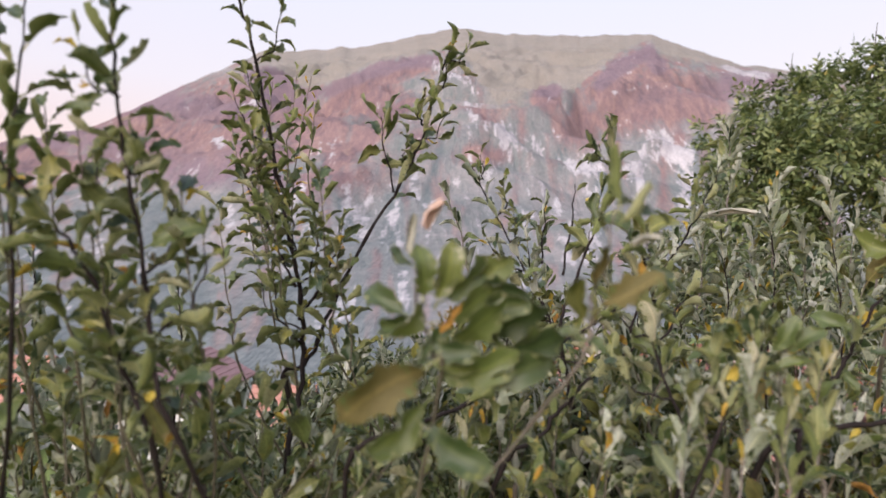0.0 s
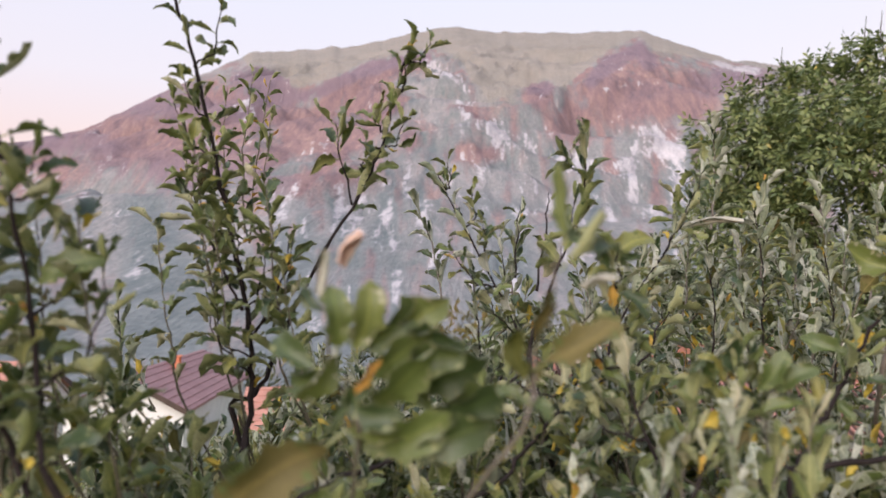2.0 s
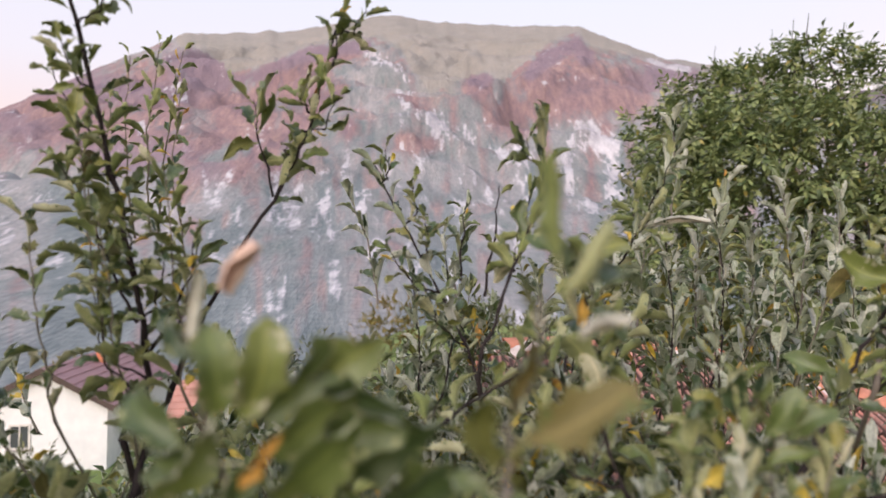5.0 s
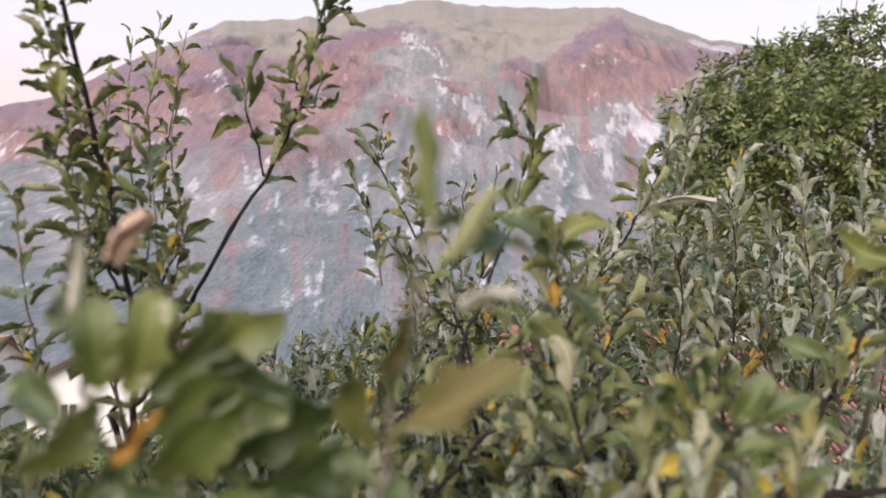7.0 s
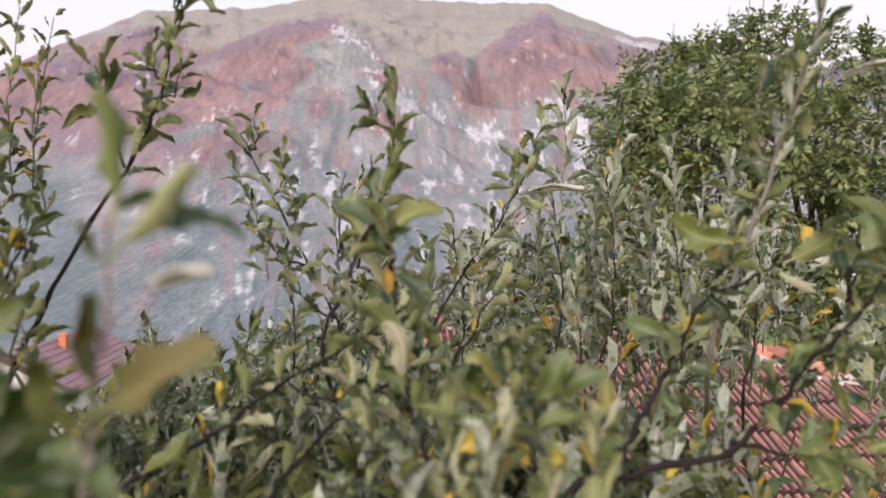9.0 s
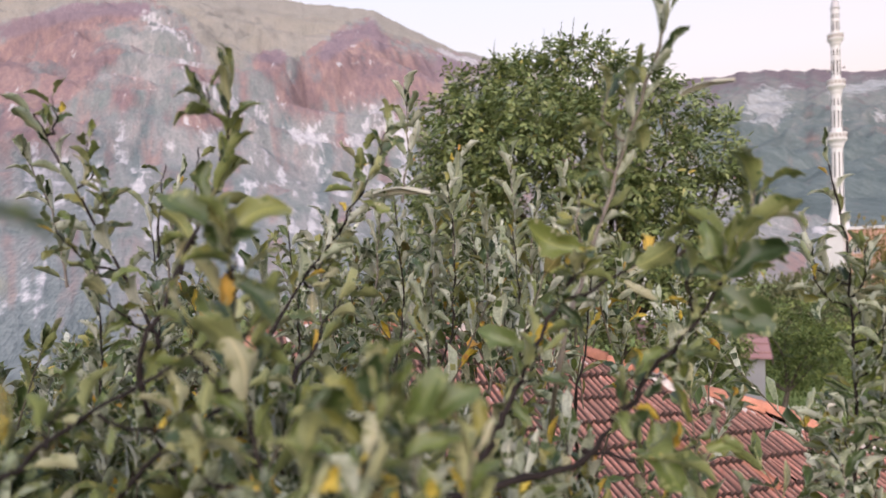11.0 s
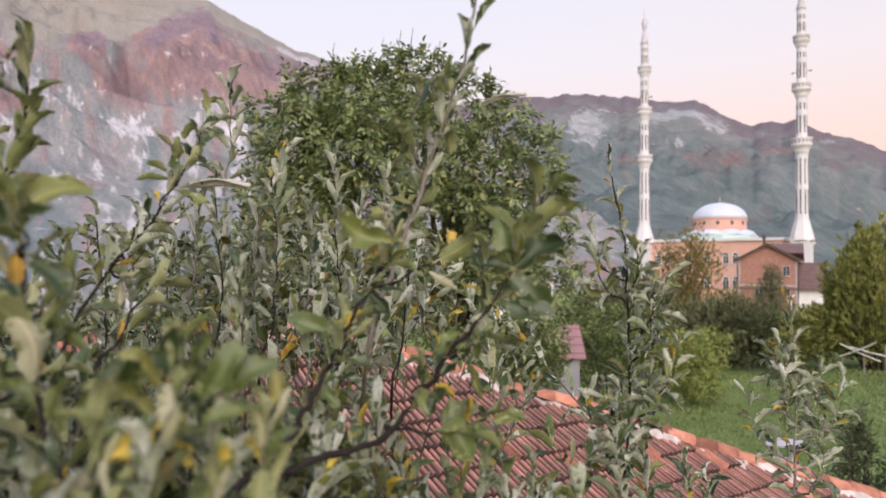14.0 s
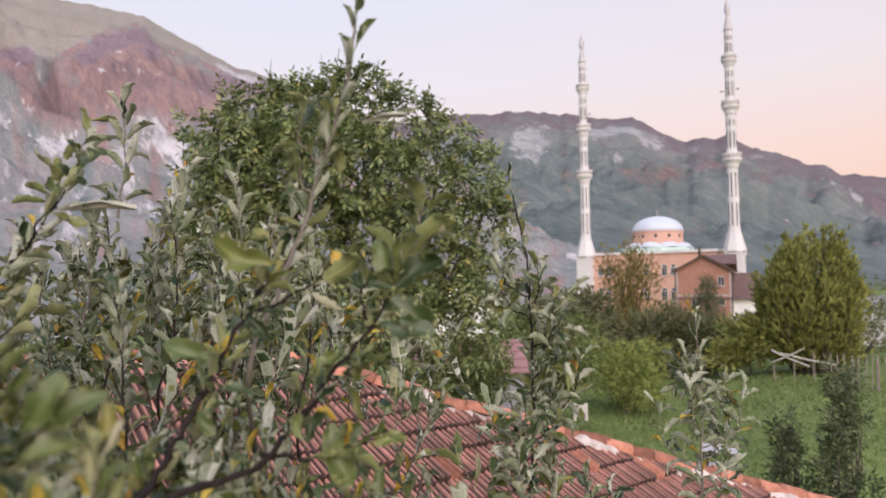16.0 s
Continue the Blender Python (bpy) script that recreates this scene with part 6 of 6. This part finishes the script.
single_leaf(blur_shoot, (0.137, 0.540, 5.171), (0.31, -0.25, 0.92), (0.62, -0.90, -0.25), 0.042, "green", 0)
shoot(apple, [(-0.329, 1.650, 5.355), (-0.337, 1.650, 5.556), (-0.313, 1.650, 5.770)], 0.0024, 16, 0.062, 0.02, (30, 80), seed=240, bark=M_TWIG, yellow=0.12)
shoot(apple, [(-0.379, 1.700, 5.333), (-0.406, 1.700, 5.540), (-0.400, 1.700, 5.755)], 0.0024, 16, 0.062, 0.02, (30, 80), seed=241, bark=M_TWIG, yellow=0.12)
shoot(apple, [(-0.231, 1.600, 5.278), (-0.264, 1.600, 5.472), (-0.247, 1.600, 5.673)], 0.0024, 16, 0.062, 0.02, (30, 80), seed=242, bark=M_TWIG, yellow=0.12)
shoot(apple, [(-0.351, 1.550, 5.264), (-0.381, 1.550, 5.417), (-0.377, 1.550, 5.610)], 0.0024, 16, 0.062, 0.02, (30, 80), seed=243, bark=M_TWIG, yellow=0.12)
shoot(apple, [(-0.366, 1.800, 5.339), (-0.347, 1.800, 5.588), (-0.313, 1.800, 5.803)], 0.0024, 16, 0.062, 0.02, (30, 80), seed=244, bark=M_TWIG, yellow=0.12)
shoot(apple, [(-0.401, 1.600, 5.242), (-0.439, 1.600, 5.423), (-0.476, 1.600, 5.605)], 0.0024, 16, 0.062, 0.02, (30, 80), seed=245, bark=M_TWIG, yellow=0.12)
shoot(apple, [(0.36, 1.20, 5.05), (0.38, 1.22, 5.17), (0.421, 1.241, 5.265), (0.461, 1.25, 5.377), (0.468, 1.223, 5.50)], 0.0042, 12, 0.085, 0.5, (15, 42), seed=21, yellow=0)
orange_shoot = shoot(apple, [(0.501, 0.885, 4.90), (0.501, 0.885, 4.957), (0.474, 0.921, 5.073), (0.46, 0.935, 5.163), (0.45, 0.939, 5.262)], 0.0036, 11, 0.085, 0.35, (30, 75), seed=22, yellow=0.05)
single_leaf(orange_shoot, (0.452, 0.93, 5.22), (0.02, -0.1, -1), (0.1, -1, 0.1), 0.035, "yellow", 0)
single_leaf(orange_shoot, (0.445, 0.935, 5.25), (0.75, 0.0, 0.6), (-0.4, -0.8, 0.5), 0.09, "green", 1)
single_leaf(orange_shoot, (0.445, 0.935, 5.25), (-0.7, 0.1, 0.6), (0.4, -0.8, 0.5), 0.08, "green", 0)
shoot(apple, [(0.0, 0.80, 4.90), (0.125, 0.896, 4.972), (0.224, 0.983, 5.009), (0.289, 1.036, 5.047), (0.365, 1.083, 5.086), (0.415, 1.099, 5.116), (0.47, 1.14, 5.15)], 0.0044, 9, 0.07, 0.35, (45, 85), seed=23)
shoot(apple, [(0.22, 0.92, 4.86), (0.295, 0.975, 4.934), (0.358, 1.023, 4.993), (0.446, 1.07, 5.051), (0.50, 1.11, 5.08)], 0.0050, 9, 0.07, 0.4, (45, 85), seed=24)
pale_shoot = shoot(apple, [(0.50, 1.32, 5.0), (0.539, 1.368, 5.088), (0.616, 1.435, 5.223), (0.695, 1.468, 5.312), (0.772, 1.469, 5.472)], 0.004, 16, 0.08, 0.35, (25, 65), seed=25, base="silver")
shoot(apple, [(0.40, 1.38, 4.93), (0.382, 1.432, 5.028), (0.344, 1.466, 5.144), (0.254, 1.49, 5.31), (0.172, 1.491, 5.475)], 0.0042, 15, 0.08, 0.4, (25, 65), seed=26, base="silver")
shoot(apple, [(0.55, 1.25, 5.02), (0.60, 1.30, 5.10), (0.668, 1.359, 5.186)], 0.0035, 8, 0.08, 0.3, seed=27)
fork = shoot(apple, [(0.72, 0.98, 4.88), (0.771, 1.027, 4.966), (0.808, 1.038, 5.027), (0.855, 1.05, 5.092), (0.898, 1.046, 5.172), (0.934, 1.037, 5.243)], 0.0060, 9, 0.07, 0.55, (35, 75), seed=28)
shoot(apple, [(0.896, 1.046, 5.17), (0.978, 1.034, 5.202), (1.051, 1.018, 5.252)], 0.0032, 6, 0.085, 0.5, (30, 70), seed=29)
bough = shoot(apple, [(0.66, 0.98, 4.90), (0.774, 0.996, 4.944), (0.891, 0.973, 4.985), (0.986, 0.956, 5.079), (1.023, 0.934, 5.127), (1.068, 0.914, 5.21)], 0.0062, 12, 0.075, 0.5, (35, 75), seed=30)
shoot(apple, [(1.06, 0.918, 5.20), (1.10, 0.91, 5.27), (1.115, 0.905, 5.33)], 0.003, 9, 0.09, 0.1, (15, 55), seed=31, bark=M_BARK_GREY, yellow=0)
shoot(apple, [(0.889, 0.973, 4.985), (0.95, 0.945, 4.979), (1.026, 0.916, 4.992)], 0.0035, 6, 0.085, 0.4, (40, 80), seed=32)
tall_grey = shoot(apple, [(0.92, 1.09, 5.06), (0.98, 1.12, 5.20), (1.042, 1.126, 5.347), (1.057, 1.061, 5.479), (1.051, 1.009, 5.565), (1.045, 0.969, 5.68)], 0.0044, 17, 0.07, 0.3, (20, 60), seed=33, bark=M_BARK_GREY, yellow=0, base="silver", low=(1.18, 1.62, 4.72))
shoot(apple, [(1.56, 1.137, 4.60), (1.564, 1.137, 4.732), (1.616, 1.164, 4.962), (1.617, 1.176, 5.24), (1.569, 1.186, 5.446)], 0.0046, 24, 0.07, 0.1, (30, 75), seed=34, base="silver")
shoot(apple, [(2.19, 1.11, 4.35), (2.229, 1.125, 4.594), (2.288, 1.158, 4.889), (2.302, 1.18, 5.125)], 0.0046, 20, 0.088, 0.2, (30, 75), seed=35, bark=M_BARK_GREY, yellow=0.06, base="silver")
tuft = shoot(apple, [(0.47, 0.69, 4.95), (0.523, 0.728, 5.04), (0.556, 0.756, 5.089), (0.572, 0.782, 5.14)], 0.003, 26, 0.058, 0.2, (20, 65), seed=36, yellow=0.1)
single_leaf(tuft, (0.535, 0.74, 5.07), (-0.6, -0.3, -0.2), (0.2, -0.8, 0.6), 0.036, "yellow", 1)
for k, (x, y, z) in enumerate([(0.50, 0.745, 5.085), (0.605, 0.775, 5.095), (0.645, 0.755, 5.07), (0.53, 0.70, 5.055), (0.585, 0.72, 5.03), (0.46, 0.72, 5.04)]):
    shoot(apple, [(x - 0.03, y - 0.03, z - 0.2), (x - 0.015, y - 0.015, z - 0.12), (x - 0.005, y, z - 0.06), (x, y, z)], 0.0022, 12, 0.066, 0.35, (12, 50), seed=150 + k, bark=M_BARK_GREY, yellow=0.08, base="silver" if k % 2 else "green")
for k, (x, y, z) in enumerate([(0.92, 1.22, 4.98), (1.02, 1.16, 4.93), (1.10, 1.10, 4.94), (0.84, 1.14, 4.90), (1.16, 1.22, 4.90), (0.98, 1.34, 4.98), (0.76, 1.26, 4.97), (1.22, 1.04, 4.87)]):
    shoot(apple, [(x - 0.02, y, z - 0.4), (x + 0.005, y, z - 0.28), (x + 0.015, y, z - 0.15), (x, y, z)], 0.0028, 22, 0.066, 0.1, (18, 65), seed=170 + k, bark=M_TWIG, yellow=0.07, base="silver" if k % 2 else "green")
for k, (x, y, z, h, w) in enumerate([(-0.47, 0.68, 5.50, 0.45, 14), (-0.43, 0.74, 5.42, 0.4, 14), (-0.36, 0.70, 5.42, 0.35, 13), (-0.33, 0.80, 5.36, 0.4, 13), (-0.22, 0.72, 5.30, 0.35, 12), (-0.30, 0.66, 5.24, 0.3, 12), (-0.52, 0.80, 5.36, 0.4, 12),
                                     (-0.30, 1.25, 5.50, 0.40, 16), (-0.15, 1.22, 5.42, 0.40, 16), (-0.24, 1.20, 5.34, 0.35, 14), (-0.10, 1.18, 5.25, 0.3, 12), (-0.36, 1.22, 5.34, 0.35, 13)]):
    shoot(apple, [(x + 0.05, y + 0.03, z - h), (x + 0.035, y + 0.01, z - h * 0.7), (x + 0.02, y, z - h * 0.4), (x, y, z)], 0.0026, w, 0.078, 0.1, (40, 100), seed=90 + k, bark=M_TWIG)
for k, (x, y, z) in enumerate([(0.25, 1.55, 5.25), (0.33, 1.8, 5.36), (0.62, 1.75, 5.3), (0.85, 1.7, 5.38), (1.0, 1.75, 5.42), (1.1, 1.6, 5.3), (1.25, 1.55, 5.38), (-0.5, 1.35, 5.2), (-0.75, 1.2, 5.3), (0.78, 1.3, 5.2)]):
    shoot(apple, [(x - 0.02, y, z - 0.5), (x + 0.01, y, z - 0.35), (x + 0.02, y, z - 0.2), (x, y, z)], 0.0038, 15, 0.075, 0.3, (25, 65), seed=60 + k, base="silver")
single_leaf(tuft, (0.553, 0.781, 5.102), (-0.72, -0.05, 0.69), (-0.26, -0.94, 0.60), 0.045, "green", 0)
single_leaf(tuft, (0.571, 0.776, 5.102), (-0.17, -0.08, 0.98), (-0.29, -0.93, 0.60), 0.059, "green", 2)
single_leaf(tuft, (0.588, 0.768, 5.092), (0.40, -0.28, 0.87), (-0.32, -0.92, 0.62), 0.059, "green", 0)
single_leaf(tuft, (0.606, 0.761, 5.092), (0.62, -0.44, 0.65), (-0.35, -0.91, 0.62), 0.057, "green", 1)
single_leaf(tuft, (0.548, 0.776, 5.076), (-0.87, 0.05, 0.50), (-0.25, -0.94, 0.65), 0.066, "green", 3)
single_leaf(tuft, (0.586, 0.761, 5.065), (0.76, -0.50, 0.43), (-0.32, -0.91, 0.67), 0.055, "green", 6)
single_leaf(tuft, (0.559, 0.767, 5.054), (0.44, -0.81, -0.39), (-0.27, -0.92, 0.68), 0.032, "yellow", 1)
single_leaf(tuft, (0.580, 0.773, 5.101), (0.17, -0.23, 0.96), (-0.31, -0.93, 0.60), 0.050, "green", 5)
single_leaf(tuft, (0.531, 0.783, 5.086), (0.02, -0.14, 0.99), (-0.23, -0.95, 0.63), 0.050, "green", 7)
single_leaf(bough, (1.059, 0.909, 5.208), (-0.72, 0.59, 0.35), (-0.66, -0.75, 0.41), 0.069, "green", 1)
single_leaf(bough, (1.064, 0.905, 5.208), (0.64, -0.64, 0.41), (-0.67, -0.75, 0.41), 0.088, "green", 2)
single_leaf(bough, (1.059, 0.909, 5.192), (0.55, -0.59, -0.59), (-0.66, -0.75, 0.42), 0.093, "green", 4)
single_leaf(bough, (1.046, 0.918, 5.156), (0.73, -0.68, -0.06), (-0.65, -0.76, 0.46), 0.083, "green", 0)
single_leaf(bough, (1.062, 0.907, 5.212), (0.09, -0.15, 0.98), (-0.66, -0.75, 0.40), 0.083, "green", 5)
single_leaf(bough, (1.020, 0.936, 5.119), (-0.02, -0.15, -0.99), (-0.62, -0.78, 0.50), 0.048, "green", 3)
single_leaf(bough, (0.980, 0.947, 5.018), (0.17, -0.42, -0.89), (-0.58, -0.79, 0.60), 0.092, "green", 0)
single_leaf(bough, (0.952, 0.961, 4.995), (0.54, -0.18, 0.82), (-0.55, -0.80, 0.63), 0.050, "green", 2)
single_leaf(bough, (1.026, 0.903, 4.990), (0.76, -0.58, 0.31), (-0.63, -0.74, 0.63), 0.049, "green", 1)
single_leaf(bough, (1.059, 0.909, 5.216), (-0.21, 0.12, 0.97), (-0.66, -0.75, 0.40), 0.081, "green", 6)
single_leaf(fork, (0.929, 1.028, 5.243), (-0.87, 0.33, 0.37), (-0.52, -0.86, 0.37), 0.098, "green", 2)
single_leaf(fork, (0.853, 1.064, 5.107), (-0.85, 0.28, 0.46), (-0.44, -0.89, 0.51), 0.076, "green", 1)
single_leaf(fork, (0.929, 1.028, 5.245), (-0.80, 0.12, -0.59), (-0.52, -0.86, 0.37), 0.034, "yellow", 0)
single_leaf(fork, (0.890, 1.048, 5.140), (-0.85, 0.17, -0.50), (-0.48, -0.88, 0.47), 0.051, "yellow", 1)
single_leaf(fork, (0.835, 1.061, 5.036), (0.37, -0.62, -0.69), (-0.42, -0.89, 0.58), 0.042, "green", 0)
single_leaf(fork, (0.898, 1.046, 5.172), (0.52, -0.58, -0.62), (-0.48, -0.87, 0.44), 0.052, "green", 3)
rolled_leaf(pale_shoot, (0.740, 1.467, 5.355), (0.850, 1.452, 5.361), 0.019, M_LEAF_PALE)
rolled_leaf(tall_grey, (1.060, 0.985, 5.462), (1.106, 0.931, 5.473), 0.010, M_LEAF_PALE)
side_twigs(apple, [(-0.183, 1.243, 4.967), (-0.196, 1.275, 5.156), (-0.238, 1.267, 5.388), (-0.299, 1.201, 5.69)], 11, 0.17, 8, 0.055, 201, 0.1)
side_twigs(apple, [(-0.169, 0.648, 4.96), (-0.237, 0.676, 5.129), (-0.268, 0.674, 5.296), (-0.271, 0.633, 5.454)], 6, 0.12, 6, 0.06, 202, 0.1)
side_twigs(apple, [(-0.006, 1.394, 5.403), (0.054, 1.376, 5.527), (0.122, 1.312, 5.71)], 4, 0.09, 5, 0.06, 203, 0.1)
side_twigs(apple, [(0.38, 1.22, 5.17), (0.421, 1.241, 5.265), (0.461, 1.25, 5.377), (0.468, 1.223, 5.50)], 3, 0.10, 5, 0.065, 204, 0.2)
side_twigs(apple, [(0.539, 1.368, 5.088), (0.616, 1.435, 5.223), (0.695, 1.468, 5.312), (0.772, 1.469, 5.472)], 5, 0.12, 6, 0.06, 205, 0.15)
side_twigs(apple, [(0.382, 1.432, 5.028), (0.344, 1.466, 5.144), (0.254, 1.49, 5.31), (0.172, 1.491, 5.475)], 6, 0.12, 7, 0.055, 206, 0.1)
side_twigs(apple, [(0.501, 0.885, 4.957), (0.474, 0.921, 5.073), (0.46, 0.935, 5.163), (0.45, 0.939, 5.262)], 4, 0.09, 5, 0.06, 207, 0.1)
side_twigs(apple, [(0.774, 0.996, 4.944), (0.891, 0.973, 4.985), (0.986, 0.956, 5.079), (1.068, 0.914, 5.21)], 3, 0.08, 4, 0.06, 208, 0.3)
side_twigs(apple, [(0.771, 1.027, 4.966), (0.855, 1.05, 5.092), (0.934, 1.037, 5.243)], 2, 0.08, 4, 0.055, 209, 0.3)
side_twigs(apple, [(1.564, 1.137, 4.732), (1.616, 1.164, 4.962), (1.617, 1.176, 5.24), (1.569, 1.186, 5.446)], 18, 0.13, 8, 0.072, 210, 0.02, None, 0.62, "silver")
side_twigs(apple, [(2.229, 1.125, 4.594), (2.288, 1.158, 4.889), (2.302, 1.18, 5.125)], 12, 0.15, 8, 0.08, 211, 0.02, M_BARK_GREY, 0.6, "silver")
side_twigs(apple, [(0.224, 0.983, 5.009), (0.365, 1.083, 5.086), (0.47, 1.14, 5.15)], 4, 0.10, 5, 0.06, 212, 0.1)
side_twigs(apple, [(0.98, 1.12, 5.20), (1.042, 1.126, 5.347), (1.057, 1.061, 5.479)], 5, 0.10, 5, 0.065, 213, 0.05, M_BARK_GREY)
for k, (x, y, z, h) in enumerate([(1.50, 1.10, 4.86, 0.4), (1.70, 1.20, 4.84, 0.4), (1.62, 1.02, 4.80, 0.4), (1.40, 1.20, 4.74, 0.4), (1.78, 1.08, 4.72, 0.3), (1.30, 1.12, 4.76, 0.35), (2.20, 1.20, 4.56, 0.4), (2.12, 1.02, 4.42, 0.35), (1.15, 1.02, 4.82, 0.3), (1.24, 0.92, 4.72, 0.3)]):
    shoot(apple, [(x - 0.02, y, z - h), (x + 0.005, y, z - h * 0.75), (x + 0.015, y, z - h * 0.4), (x, y, z)], 0.003, 26, 0.082, 0.1, (20, 80), seed=130 + k, bark=M_BARK_GREY, base="silver")
trunk(apple, (0.45, 1.75, 0.0), (0.4, 1.55, 4.0), 0.10, [(-0.17, 1.17, 4.75), (-0.2, 0.7, 4.9), (0.25, 0.93, 4.86), (0.72, 0.98, 4.88), (1.56, 1.13, 4.6), (2.19, 1.11, 4.36), (0.5, 0.7, 4.95), (0.4, 1.38, 4.93), (-0.5, 1.4, 4.8), (1.0, 1.6, 4.9)], 5)
for k, (root, mid, tip) in enumerate([((0.886, 1.750, 5.370), (0.899, 1.747, 5.507), (0.887, 1.720, 5.620)), ((1.036, 1.800, 5.241), (1.024, 1.773, 5.357), (1.036, 1.770, 5.498)),
                                       ((1.150, 1.700, 5.214), (1.151, 1.697, 5.357), (1.129, 1.670, 5.476)), ((1.277, 1.850, 5.151), (1.268, 1.823, 5.263), (1.283, 1.820, 5.400)),
                                       ((1.292, 1.750, 5.185), (1.311, 1.747, 5.332), (1.305, 1.720, 5.455)), ((1.016, 1.900, 5.117), (1.005, 1.873, 5.236), (1.017, 1.870, 5.380)),
                                       ((1.156, 1.900, 5.117), (1.168, 1.897, 5.253), (1.156, 1.870, 5.365)),
                                       ((0.169, 1.850, 5.178), (0.143, 1.847, 5.329), (0.093, 1.820, 5.456)), ((0.370, 1.900, 5.177), (0.369, 1.873, 5.284), (0.391, 1.870, 5.416)),
                                       ((0.836, 1.850, 5.120), (0.852, 1.847, 5.259), (0.845, 1.820, 5.375)), ((0.701, 1.800, 5.093), (0.693, 1.773, 5.191), (0.710, 1.770, 5.313)),
                                       ((0.553, 1.800, 5.064), (0.570, 1.797, 5.164), (0.564, 1.770, 5.239))]):
    shoot(apple, [root, mid, tip], 0.0030, 12, 0.082, 0.05, (14, 58), seed=260 + k, bark=M_BARK_GREY, yellow=0.04, brown=0.02, base="silver", droop=0.05, low=(root[0] + 0.02, root[1] + 0.02, root[2] - 0.4))
shoot(apple, [(0.399, 1.500, 5.208), (0.421, 1.500, 5.350), (0.429, 1.500, 5.436)], 0.0030, 2, 0.05, 0.3, seed=280)
shoot(apple, [(0.358, 1.600, 5.239), (0.361, 1.600, 5.344), (0.371, 1.600, 5.416)], 0.0026, 3, 0.05, 0.3, seed=281)
shoot(apple, [(0.105, 1.320, 5.621), (0.118, 1.310, 5.668), (0.125, 1.300, 5.701)], 0.0020, 0, 0.05, 0.3, seed=282)
canopy(apple, 303, 130, (-75, 14), (0.72, 1.05), 9, 0.068, lambda a: np.interp(a, (-75, -50, -35, -10, 14), (-4, -6, -11, -14, -15)), lambda a: np.interp(a, (-70, -40, -20, 14), (0.15, 0.25, 0.9, 1)), 0.0, -30.0, 0.2)
canopy(apple, 101, 700, (-52, 48), (0.95, 1.9), 11, 0.074, top_near, lambda a: np.interp(a, (-40, -26, -14, 4, 10, 20, 30, 44), (0.2, 0.3, 1, 0.9, 0.5, 0.2, 0.08, 0.04)), 6.0, -19.0, 0.6, thin_band)
canopy(apple, 404, 125, (5, 32), (1.05, 1.6), 11, 0.074, lambda a: np.interp(a, (5, 20, 31), (-8.0, -8.5, -9.5)), lambda a: 1.0, 0.0, -23.0, 0.5)

orchard = thing("apple_tree", Matrix(), "bushy apple tree with crowded silvery green shoots", "fruit tree")
trunk(orchard, (1.35, 2.9, 0.0), (1.3, 2.75, 3.9), 0.11, [(0.6, 2.5, 4.7), (1.9, 2.4, 4.6), (1.5, 3.4, 4.7), (0.2, 2.8, 4.6), (-0.8, 2.4, 4.5), (2.4, 2.6, 4.4)], 6)
canopy(orchard, 202, 1150, (-48, 50), (1.7, 3.2), 12, 0.086, top_back, lambda a: np.interp(a, (-32, -22, 8, 14, 18, 26, 31, 36, 40, 46), (0.35, 1, 1, 0.7, 0.55, 0.45, 0.30, 0.13, 0.07, 0.04)), 0.0, lambda a: np.interp(a, (8, 13, 17, 34), (-17, -9, -5, -5)), 0.9, thin_band)
